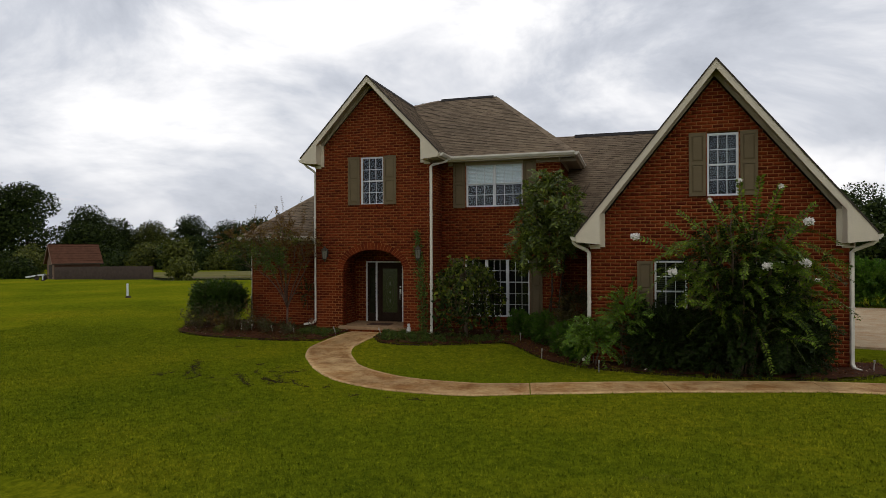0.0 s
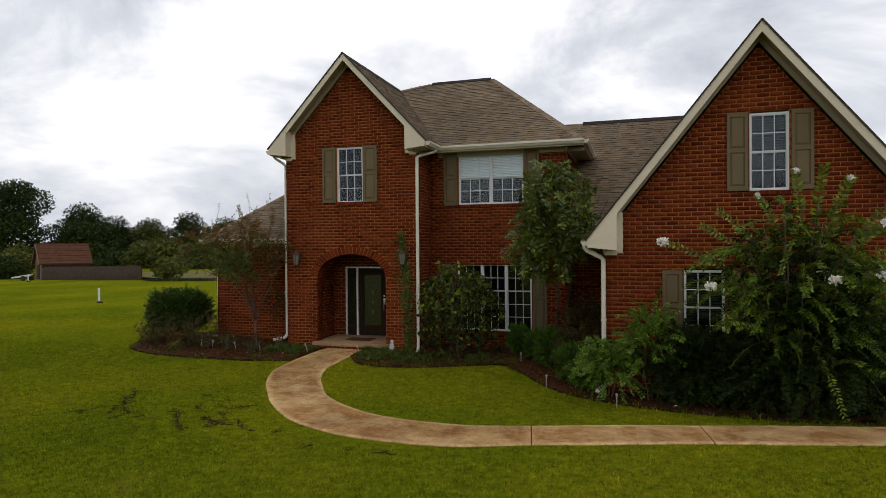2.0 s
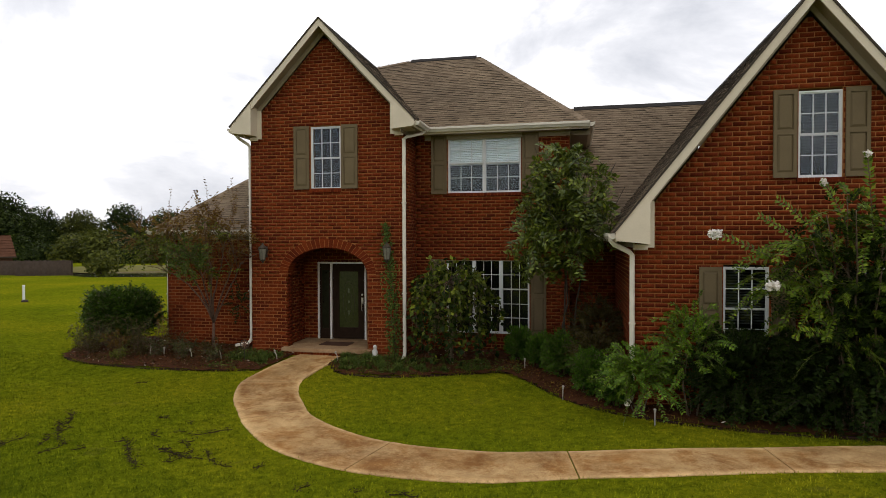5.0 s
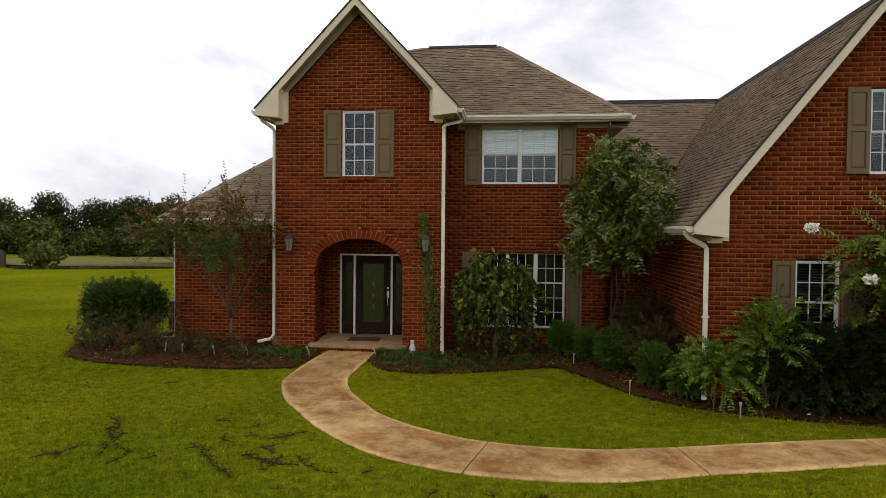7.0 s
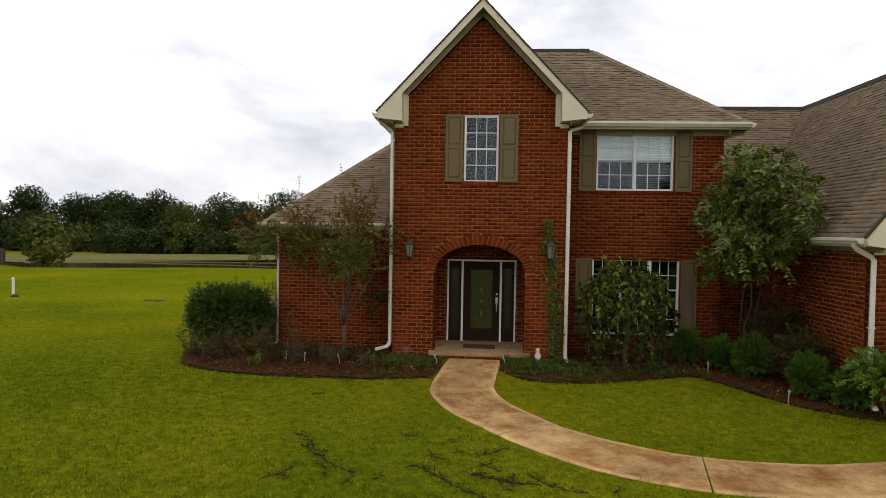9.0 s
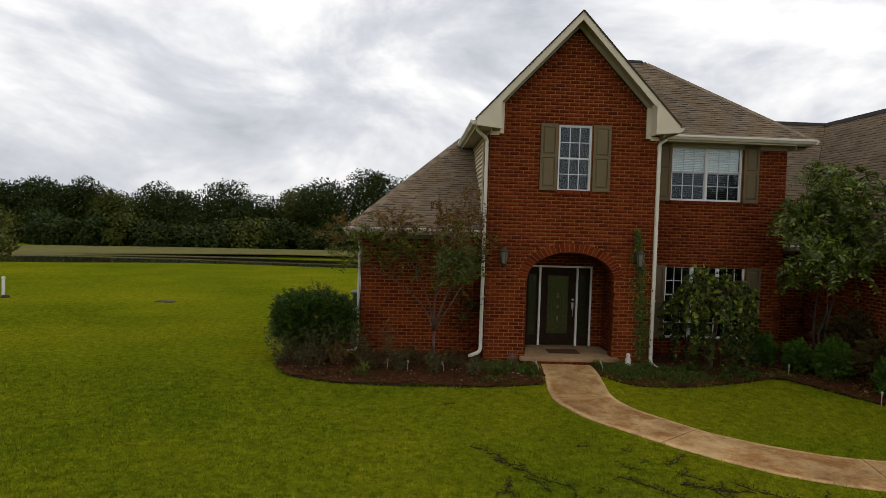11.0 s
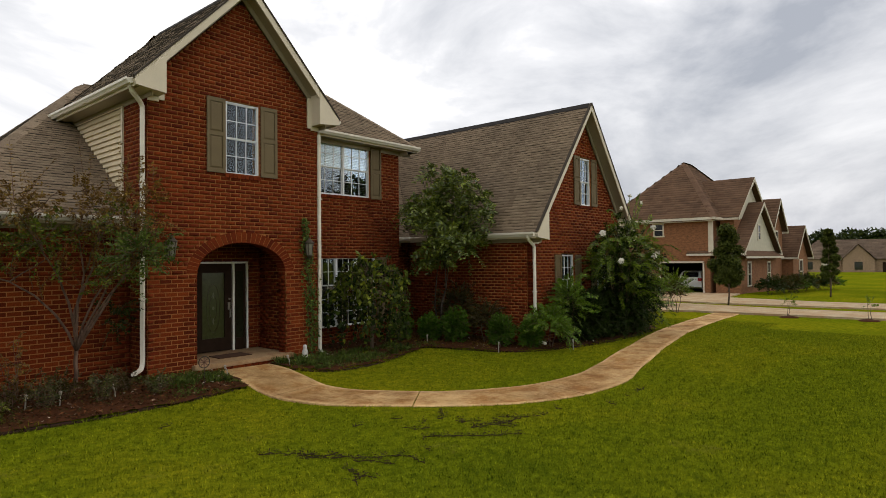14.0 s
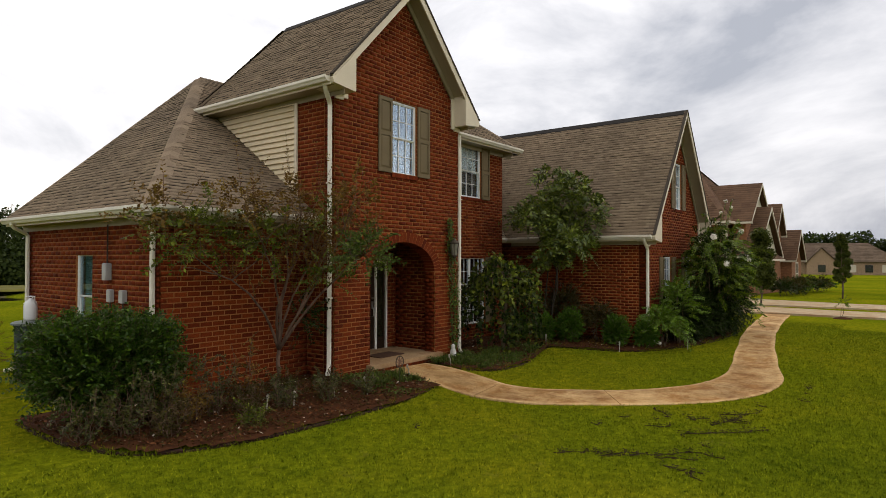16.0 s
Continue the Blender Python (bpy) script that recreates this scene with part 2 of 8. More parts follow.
# ---- mesh helpers ----
def part(name, bm, material, parent=None, label="", smooth=False):
    """Links a bmesh as one mesh object, under a thing or a part if one is given."""
    data = bpy.data.meshes.new(name)
    bmesh.ops.recalc_face_normals(bm, faces=bm.faces)
    bm.to_mesh(data)
    bm.free()
    return link_mesh(name, data, material, parent, label, smooth)


def link_mesh(name, data, material, parent=None, label="", smooth=False):
    if material is not None and not data.materials:
        data.materials.append(material)
    if smooth:
        data.polygons.foreach_set("use_smooth", [True] * len(data.polygons))
    ob = new(name, data)
    if parent is not None:
        ob.parent = parent
        if parent.type == "EMPTY":
            ob.matrix_parent_inverse = Matrix.Translation(-parent.location)
    if label:
        tagged(ob, label)
    return ob


def raw(name, verts, faces, material, parent=None, label="", smooth=False):
    """A mesh object from numpy vertices and quads or triangles."""
    data = bpy.data.meshes.new(name)
    verts, faces = np.asarray(verts, np.float32), np.asarray(faces, np.int32)
    k = faces.shape[1]
    data.vertices.add(len(verts))
    data.vertices.foreach_set("co", verts.ravel())
    data.loops.add(faces.size)
    data.loops.foreach_set("vertex_index", faces.ravel())
    data.polygons.add(len(faces))
    data.polygons.foreach_set("loop_start", np.arange(0, faces.size, k, dtype=np.int32))
    data.update(calc_edges=True)
    data.validate()
    return link_mesh(name, data, material, parent, label, smooth)


def thing(name, x, y, z, label, category, group="", kind=""):
    ob = new(name)
    ob.location = (x, y, z)
    ob.empty_display_size = 0.2
    return tagged(ob, label, category, group, kind)


def box(bm, x0, x1, y0, y1, z0, z1):
    v = [bm.verts.new((x, y, z)) for x in (x0, x1) for y in (y0, y1) for z in (z0, z1)]
    for f in ((0, 1, 3, 2), (4, 6, 7, 5), (0, 4, 5, 1), (2, 3, 7, 6), (0, 2, 6, 4), (1, 5, 7, 3)):
        bm.faces.new([v[i] for i in f])
    return v


def lattice(bm, at, us, zs, w0, w1, solid):
    """A flat frame as one welded piece: the cells (i, j) of a grid that solid() names, from depth w0 to w1."""
    vert = {}

    def v(i, j, k):
        if (i, j, k) not in vert:
            vert[i, j, k] = bm.verts.new(at(us[i], (w0, w1)[k], zs[j]))
        return vert[i, j, k]

    nu, nz = len(us) - 1, len(zs) - 1
    full = {(i, j) for i in range(nu) for j in range(nz) if solid(i, j)}
    for i, j in full:
        for k in (0, 1):
            bm.faces.new((v(i, j, k), v(i + 1, j, k), v(i + 1, j + 1, k), v(i, j + 1, k)))
        for (di, dj), (p, q) in (((-1, 0), ((i, j), (i, j + 1))), ((1, 0), ((i + 1, j), (i + 1, j + 1))), ((0, -1), ((i, j), (i + 1, j))), ((0, 1), ((i, j + 1), (i + 1, j + 1)))):
            if (i + di, j + dj) not in full:
                bm.faces.new((v(*p, 0), v(*q, 0), v(*q, 1), v(*p, 1)))


def niche(bm, at, u0, u1, w0, w1, z0, z1):
    """Five inner faces of a room that is open at depth w1."""
    c = [bm.verts.new(at(u, w, z)) for u in (u0, u1) for w in (w0, w1) for z in (z0, z1)]
    for f in ((0, 1, 3, 2), (4, 6, 7, 5), (0, 4, 5, 1), (0, 2, 6, 4), (1, 5, 7, 3)):
        bm.faces.new([c[i] for i in f])


def bar(bm, p, q, w, h=None, up=Vector((0, 0, 1))):
    """A square bar from p to q."""
    p, q, h = Vector(p), Vector(q), h or w
    d = (q - p).normalized()
    s = d.cross(up)
    s = s.normalized() if s.length > 1e-4 else Vector((1, 0, 0))
    u = s.cross(d)
    v = [bm.verts.new(c + s * a * w / 2 + u * b * h / 2) for c in (p, q) for a, b in ((-1, -1), (1, -1), (1, 1), (-1, 1))]
    for f in ((3, 2, 1, 0), (4, 5, 6, 7), (0, 1, 5, 4), (1, 2, 6, 5), (2, 3, 7, 6), (3, 0, 4, 7)):
        bm.faces.new([v[i] for i in f])


def prism(bm, pts, shift):
    """The flat polygon pts, thickened by the vector shift."""
    a = [bm.verts.new(p) for p in pts]
    b = [bm.verts.new(Vector(p) + Vector(shift)) for p in pts]
    bm.faces.new(a)
    bm.faces.new(b[::-1])
    for i in range(len(a)):
        j = (i + 1) % len(a)
        bm.faces.new((a[i], b[i], b[j], a[j]))


def tube(bm, pts, radii, sides=8):
    """A round tube along points, open joints closed by caps."""
    rings = []
    pts = [Vector(p) for p in pts]
    for i, p in enumerate(pts):
        d = (pts[min(i + 1, len(pts) - 1)] - pts[max(i - 1, 0)]).normalized()
        s = d.cross(Vector((0.31, 0.83, 0.46))).normalized()
        u = s.cross(d)
        r = radii[i] if isinstance(radii, (list, tuple)) else radii
        rings.append([bm.verts.new(p + (s * math.cos(a) + u * math.sin(a)) * r) for a in (k * math.tau / sides for k in range(sides))])
    for a, b in zip(rings, rings[1:]):
        for k in range(sides):
            bm.faces.new((a[k], a[(k + 1) % sides], b[(k + 1) % sides], b[k]))
    bm.faces.new(rings[0][::-1])
    bm.faces.new(rings[-1])


def lathe(bm, profile, sides=16, at=(0, 0, 0)):
    """A turned form from (radius, height) pairs."""
    rings = [[bm.verts.new((at[0] + r * math.cos(k * math.tau / sides), at[1] + r * math.sin(k * math.tau / sides), at[2] + z)) for k in range(sides)] for r, z in profile]
    for a, b in zip(rings, rings[1:]):
        for k in range(sides):
            bm.faces.new((a[k], a[(k + 1) % sides], b[(k + 1) % sides], b[k]))
    bm.faces.new(rings[0][::-1])
    bm.faces.new(rings[-1])


rnd = random.Random(11)


# ---- ground ----
def smooth(a, b, v):
    v = np.clip((np.asarray(v, float) - a) / (b - a), 0, 1)
    return v * v * (3 - 2 * v)


POND = (-14.0, 39.8, 30.0, 8.6)


def height(x, y):
    """The lie of the land: level by the walk, a little higher at the house, a hollow for the pond."""
    x, y = np.asarray(x, float), np.asarray(y, float)
    near = smooth(-3.6, -0.5, y) * smooth(30, 16, x) * smooth(-40, -12, x)
    z = np.interp(x, [-6, -1.5, 5.0, 8.0, 11.5, 23.5, 26.0], [-0.10, -0.22, -0.22, -0.10, 0.0, 0.0, -0.14])
    z = z + (0.015 - z) * near * smooth(15, 12, x)
    z = z + 0.035 * np.sin(x * 0.31 + 1.0) * np.sin(y * 0.27) * smooth(4, 14, np.hypot(x - 3, y + 2))
    z = z - 0.020 * np.clip(np.hypot(x, y) - 38, 0, 40)
    e = ((x - POND[0]) / POND[2]) ** 2 + ((y - POND[1]) / POND[3]) ** 2
    z = z - 0.95 * smooth(1.15, 0.85, e)
    return z + 1.0 * smooth(85, 120, y) * smooth(300, 150, y)


def ground_sheet():
    def axis(lo, hi):
        near = np.arange(-26, 30, 0.5)
        mid = np.r_[np.arange(lo, -26, 4.0), near, np.arange(30, hi, 4.0)]
        return np.r_[-2500, -1200, -600, -300, mid, 320, 600, 1200, 2500]

    xs, ys = axis(-160, 180), axis(-120, 180)
    gx, gy = np.meshgrid(xs, ys)
    v = np.stack([gx, gy, height(gx, gy)], -1).reshape(-1, 3)
    nx, ny = len(xs), len(ys)
    i = (np.arange(ny - 1)[:, None] * nx + np.arange(nx - 1)).ravel()
    ob = raw("ground", v, np.stack([i, i + 1, i + nx + 1, i + nx], -1), LAWN, smooth=True)
    return tagged(ob, "mown green lawn with yellowish patches reaching the trees", "lawn", kind="structure")


ground_sheet()


# ---- brickwork ----
COURSE, BLEN, JOINT = 0.086, 0.232, 0.017


def minus(spans, lo, hi):
    out = []
    for a, b in spans:
        if hi <= a or lo >= b:
            out.append((a, b))
            continue
        if lo > a:
            out.append((a, lo))
        if hi < b:
            out.append((hi, b))
    return out


BRICK_MESH = None


def whole_brick():
    """One full brick, centred, facing -y."""
    global BRICK_MESH
    if BRICK_MESH is None:
        bm = bmesh.new()
        l, h = (BLEN - JOINT) / 2, (COURSE - JOINT) / 2
        box(bm, -l, l, -0.005, 0.02, -h, h)
        bmesh.ops.bevel(bm, geom=[e for e in bm.edges if all(v.co.y < 0 for v in e.verts)], offset=0.002, segments=1, affect="EDGES")
        BRICK_MESH = bpy.data.meshes.new("brick")
        bm.to_mesh(BRICK_MESH)
        bm.free()
        BRICK_MESH.materials.append(BRICK)
    return BRICK_MESH


def brick_wall(name, parent, base, u_dir, z0, z1, spans, thick=0.2, singles=None, label="", course=COURSE, blen=BLEN, mats=None):
    """A wall of mortar with bricks proud of it. base: the plan point of u = 0; u_dir: the plan direction of u, with the outside to its right.
    spans(z): the stretches of wall at that height; singles(u, z): which whole bricks are objects of their own."""
    brick_mat, mortar_mat = mats or (BRICK, MORTAR)
    U = Vector((*u_dir, 0)).normalized()
    N = Vector((U.y, -U.x, 0))
    B = Vector((*base, 0))
    mv, mf, bv, bf, lone = [], [], [], [], []

    def put(verts, faces, u0, u1, w0, w1, a0, a1, which):
        n = len(verts)
        for u in (u0, u1):
            for w, z in ((w1, a0), (w0, a0), (w1, a1), (w0, a1)):
                p = B + U * u + N * w
                verts.append((p.x, p.y, z))
        # corners run: u0 front-low, back-low, front-high, back-high; then the same at u1
        for f in which:
            faces.append([n + i for i in f])

    shell = [(0, 4, 6, 2), (0, 2, 3, 1), (4, 5, 7, 6), (0, 1, 5, 4), (2, 6, 7, 3)]
    rows = max(1, round((z1 - z0) / course))
    step = (z1 - z0) / rows
    for r in range(rows):
        a = z0 + r * step
        low, mid, top = (spans(a + k) for k in (2e-4, step / 2, step - 2e-4))
        same = len(low) == len(mid) == len(top) and all(abs(p[i] - q[i]) < 0.3 for p, q in zip(low, top) for i in (0, 1))
        for k, (lo, hi) in enumerate(mid):
            if hi - lo >= 0.02:
                (l0, h0), (l1, h1) = (low[k], top[k]) if same else ((lo, hi), (lo, hi))
                n = len(mv)
                for u0, u1, z in ((l0, h0, a), (l1, h1, a + step)):
                    for u, w in ((u0, 0.0), (u1, 0.0), (u1, -thick), (u0, -thick)):
                        p = B + U * u + N * w
                        mv.append((p.x, p.y, z))
                mf.extend([[n + i for i in f] for f in ((0, 1, 5, 4), (1, 2, 6, 5), (2, 3, 7, 6), (3, 0, 4, 7), (3, 2, 1, 0), (4, 5, 6, 7))])
        for lo, hi in spans(a + step / 2):
            if hi - lo < 0.02:
                continue
            start = math.floor(lo / blen) * blen + (blen / 2 if r % 2 else 0.0) - blen
            u = start
            while u < hi:
                p, q = max(u, lo), min(u + blen, hi)
                if q - p > 0.045:
                    jit = rnd.uniform(-0.0022, 0.0022)
                    if singles and q - p > blen - 1e-6 and singles((p + q) / 2, a + step / 2):
                        lone.append((B + U * (p + q) / 2 + N * jit + Vector((0, 0, a + step / 2)), jit))
                    else:
                        put(bv, bf, p + JOINT / 2, q - JOINT / 2, -0.006, 0.004 + jit * 0.7, a + JOINT / 2, a + step - JOINT / 2, shell)
                u += blen
    # join the courses of mortar into one body
    keys, back = np.unique(np.round(np.array(mv) / 0.004).astype(int), axis=0, return_inverse=True)
    first = np.zeros((len(keys), 3))
    first[back.ravel()] = mv
    mf = back.ravel()[np.array(mf)]
    _, at, count = np.unique(np.sort(mf, 1), axis=0, return_index=True, return_counts=True)
    wall = raw(name, first, mf[at[count == 1]], mortar_mat, parent, label)
    if bv:
        tagged(raw("brickwork", bv, bf, brick_mat, wall), kind="stuff")
    turn = Matrix.Rotation(math.atan2(U.y, U.x), 4, "Z")
    for place, _ in lone:
        ob = new("brick", whole_brick())
        ob.parent = wall
        ob.matrix_basis = Matrix.Translation(place) @ turn
    return wall


# ---- roofing ----
def inside_spans(poly, v):
    xs = []
    for (a, b), (c, d) in zip(poly, poly[1:] + poly[:1]):
        if (b <= v) != (d <= v):
            xs.append(a + (v - b) * (c - a) / (d - b))
    xs.sort()
    return list(zip(xs[::2], xs[1::2]))


def roof_face(pts, parent, exposure=0.112, tab=(0.10, 0.26), material=None, name="roof", label=""):
    """One plane of roof: a deck and its courses of shingle tabs."""
    material = material or SHINGLE
    P = [Vector(p) for p in pts]
    n = (P[1] - P[0]).cross(P[2] - P[0]).normalized()
    if n.z < 0:
        n = -n
    U = Vector((0, 0, 1)).cross(n).normalized()
    V = n.cross(U)
    o = P[0]
    flat = [((p - o).dot(U), (p - o).dot(V)) for p in P]
    v0, v1 = min(f[1] for f in flat), max(f[1] for f in flat)
    bm = bmesh.new()
    prism(bm, [p - n * 0.012 for p in P], -n * 0.05)
    deck = part(name, bm, material, parent, label)
    verts, faces = [], []
    rows = int(math.ceil((v1 - v0) / exposure))
    for r in range(rows):
        a = v0 + r * exposure
        for lo, hi in inside_spans(flat, min(a + exposure * 0.5, v1 - 1e-3)):
            u = lo - rnd.uniform(0, tab[1])
            while u < hi:
                w = rnd.uniform(*tab)
                p, q = max(u, lo), min(u + w, hi)
                if q - p > 0.02:
                    t = rnd.choice((0.009, 0.011, 0.017, 0.023))
                    b = a - rnd.uniform(0, 0.006)
                    k = len(verts)
                    for uu, vv, h in ((p, b, -0.012), (q, b, -0.012), (p, b, t), (q, b, t), (p, min(a + exposure, v1), t * 0.35), (q, min(a + exposure, v1), t * 0.35)):
                        verts.append(o + U * uu + V * vv + n * h)
                    faces += [(k, k + 1, k + 3, k + 2), (k + 2, k + 3, k + 5, k + 4)]
                u += w
    tabs = tagged(raw("shingles", [tuple(v) for v in verts], faces, material, deck), kind="stuff")
    # the cut edge of each tab is bare asphalt, darkened to paint the course's shadow line
    tabs.data.materials.append(BUTT)
    tabs.data.polygons.foreach_set("material_index", np.arange(len(tabs.data.polygons), dtype=np.int32) % 2 == 0)
    return deck


def ridge_caps(p, q, drop, parent, material=None, piece=0.24, width=0.15):
    """Bent cap shingles along a ridge or hip; drop: how far the sides fall."""
    p, q = Vector(p), Vector(q)
    d = (q - p).normalized()
    s = d.cross(Vector((0, 0, 1))).normalized()
    up = s.cross(d)
    verts, faces = [], []
    count = int((q - p).length / piece)
    for i in range(count):
        a, b = p + d * piece * i, p + d * piece * (i + 1.12)
        k = len(verts)
        for c, h in ((a, 0.024), (b, 0.019)):
            verts += [c - s * width - up * (drop - h), c + up * h, c + s * width - up * (drop - h)]
        faces += [(k, k + 1, k + 4, k + 3), (k + 1, k + 2, k + 5, k + 4)]
    tagged(raw("capping", [tuple(v) for v in verts], faces, material or SHINGLE, parent), kind="stuff")


def gutter(parent, p, q, out, label=""):
    """A folded metal gutter from p to q (its top back edge); out: the plan direction away from the wall."""
    p, q, o = Vector(p), Vector(q), Vector((*out, 0)).normalized()
    prof = [(0, 0), (0, -0.11), (0.075, -0.115), (0.10, -0.075), (0.125, -0.05), (0.125, -0.004), (0.108, 0.002), (0.108, -0.018), (0.012, -0.018), (0.012, 0)]
    bm = bmesh.new()
    a = [bm.verts.new(p + o * x + Vector((0, 0, z))) for x, z in prof]
    b = [bm.verts.new(q + o * x + Vector((0, 0, z))) for x, z in prof]
    for i in range(len(prof)):
        j = (i + 1) % len(prof)
        bm.faces.new((a[i], a[j], b[j], b[i]))
    bm.faces.new(a)
    bm.faces.new(b[::-1])
    return part("gutter", bm, GUTTER, parent, label)


def downspout(parent, top, wall_pt, bottom_z, kick, straps=(1.2, 3.2), size=(0.085, 0.065)):
    """A rectangular downspout: out of the gutter at top, back to the wall, down, and a kick-out shoe."""
    top, w = Vector(top), Vector(wall_pt)
    k = Vector((*kick, 0)).normalized()
    bend = w.z
    pts = [top, top + Vector((0, 0, -0.08))]
    for t in (0.25, 0.5, 0.75):
        e = t * t * (3 - 2 * t)
        pts.append(Vector((top.x + (w.x - top.x) * e, top.y + (w.y - top.y) * e, top.z - 0.08 + (bend - top.z + 0.08) * t)))
    pts += [w, Vector((w.x, w.y, bottom_z + 0.22))]
    for ang in (25, 50, 75):
        a = radians(ang)
        pts.append(Vector((w.x, w.y, bottom_z + 0.22)) + k * 0.14 * (1 - math.cos(a)) + Vector((0, 0, -0.14 * math.sin(a))))
    pts.append(pts[-1] + k * 0.30 + Vector((0, 0, -0.03)))
    bm = bmesh.new()
    rings = []
    side = Vector((k.y, -k.x, 0))
    for i, p in enumerate(pts):
        d = (pts[min(i + 1, len(pts) - 1)] - pts[max(i - 1, 0)]).normalized()
        s = side - d * side.dot(d)
        s = s.normalized() if s.length > 0.2 else Vector((1, 0, 0))
        u = d.cross(s)
        rings.append([bm.verts.new(p + s * a * size[0] / 2 + u * b * size[1] / 2) for a, b in ((-1, -0.6), (-0.7, -1), (0.7, -1), (1, -0.6), (1, 0.6), (0.7, 1), (-0.7, 1), (-1, 0.6))])
    for a, b in zip(rings, rings[1:]):
        for i in range(8):
            bm.faces.new((a[i], a[(i + 1) % 8], b[(i + 1) % 8], b[i]))
    bm.faces.new(rings[0][::-1])
    bm.faces.new(rings[-1])
    spout = part("downspout", bm, GUTTER, parent, "white folded metal downspout with a kick-out shoe")
    for z in straps:
        if bottom_z + 0.4 < z < bend:
            bm = bmesh.new()
            box(bm, w.x - 0.055, w.x + 0.055, w.y - 0.045, w.y + 0.045, z - 0.012, z + 0.012)
            part("strap", bm, GUTTER, spout)
    return spout


# ---- openings ----
class Plane:
    """Maps (u, w, z) onto a wall: u along it, w outwards."""

    def __init__(self, base, u_dir):
        self.b, self.u = Vector((*base, 0)), Vector((*u_dir, 0)).normalized()
        self.n = Vector((self.u.y, -self.u.x, 0))

    def at(self, u, w, z):
        return self.b + self.u * u + self.n * w + Vector((0, 0, z))

    def box(self, bm, u0, u1, w0, w1, z0, z1):
        v = [bm.verts.new(self.at(u, w, z)) for u in (u0, u1) for w in (w0, w1) for z in (z0, z1)]
        for f in ((0, 1, 3, 2), (4, 6, 7, 5), (0, 4, 5, 1), (2, 3, 7, 6), (0, 2, 6, 4), (1, 5, 7, 3)):
            bm.faces.new([v[i] for i in f])


def window(parent, pl, u0, u1, z0, z1, units=1, cols=3, rows=(2, 2), shade=None, cloth=None, sill=True, label="", room=0.9, slats=False):
    """A double-hung vinyl window with muntins, set 5 cm back in the wall; shade: the share covered by a blind from the top."""
    d = -0.055
    f = 0.028
    unit_w = (u1 - u0 - 2 * f) / units
    us, solid_u = [u0, u0 + f], {0}
    for k in range(1, units):
        c = u0 + f + unit_w * k
        solid_u.add(len(us))
        us += [c - 0.03, c + 0.03]
    solid_u.add(len(us))
    us += [u1 - f, u1]
    bm = bmesh.new()
    lattice(bm, pl.at, us, [z0, z0 + f, z1 - f, z1], d - 0.06, d + 0.03, lambda i, j: j != 1 or (i in solid_u and i - 1 not in solid_u))
    win = part("window", bm, WHITE, parent, label or "white vinyl window with divided panes")
    if sill:
        bm = bmesh.new()
        pl.box(bm, u0 - 0.03, u1 + 0.03, -0.05, 0.022, z0 - 0.08, z0 - 0.012)
        bed_ = part("sill", bm, MORTAR, parent, "rowlock brick window sill")
        n = max(2, round((u1 - u0) / 0.085))
        for i in range(n):
            a = u0 - 0.03 + (u1 - u0 + 0.06) * i / n
            b = u0 - 0.03 + (u1 - u0 + 0.06) * (i + 1) / n - 0.01
            bm = bmesh.new()
            pl.box(bm, a, b, -0.048, 0.035, z0 - 0.085, z0 - 0.006)
            part("brick", bm, BRICK, bed_)
    total = sum(rows)
    for k in range(units):
        a = u0 + f + unit_w * k + (0.03 if k else 0.0)
        b = u0 + f + unit_w * (k + 1) - (0.03 if k < units - 1 else 0.0)
        zb = z0 + f
        for s, nr in enumerate(reversed(rows)):
            zt = zb + (z1 - z0 - 2 * f) * nr / total
            w = d - 0.025 if s == 0 else d - 0.002
            r = 0.019
            bm = bmesh.new()
            lattice(bm, pl.at, [a, a + r, b - r, b], [zb, zb + r, zt - r, zt], w - 0.018, w + 0.016, lambda i, j: (i, j) != (1, 1))
            part("sash", bm, WHITE, win)
            gw, gh = (b - a - 2 * r) / cols, (zt - zb - 2 * r) / nr
            for c in range(1, cols):
                bm = bmesh.new()
                pl.box(bm, a + r + gw * c - 0.0075, a + r + gw * c + 0.0075, w - 0.008, w + 0.013, zb + r, zt - r)
                part("muntin", bm, WHITE, win)
            for c in range(1, nr):
                bm = bmesh.new()
                pl.box(bm, a + r, b - r, w - 0.007, w + 0.0125, zb + r + gh * c - 0.0075, zb + r + gh * c + 0.0075)
                part("muntin", bm, WHITE, win)
            for c in range(cols):
                for e in range(nr):
                    bm = bmesh.new()
                    pl.box(bm, a + r + gw * c + 0.004, a + r + gw * (c + 1) - 0.004, w - 0.003, w + 0.003, zb + r + gh * e + 0.004, zb + r + gh * (e + 1) - 0.004)
                    pane = part("pane", bm, GLASS, win)
                    pane.visible_shadow = False
            zb = zt
    if shade:
        bm = bmesh.new()
        zs = z1 - (z1 - z0) * shade
        n = 2 * int((z1 - zs) / 0.045)
        rows_ = []
        for i in range(n + 1):
            z, w = z1 - 0.03 - 0.0225 * i, d - 0.095 + (0.008 if i % 2 else -0.008)
            rows_.append([bm.verts.new(pl.at(u, w - k, z)) for u, k in ((u0 + f, 0.003), (u0 + f, 0), (u1 - f, 0), (u1 - f, 0.003))])
        for p, q in zip(rows_, rows_[1:]):
            for k in range(4):
                bm.faces.new((p[k], p[(k + 1) % 4], q[(k + 1) % 4], q[k]))
        bm.faces.new(rows_[0])
        bm.faces.new(rows_[-1][::-1])
        part("shade", bm, cloth or BLIND, win, "pulled-down window shade")
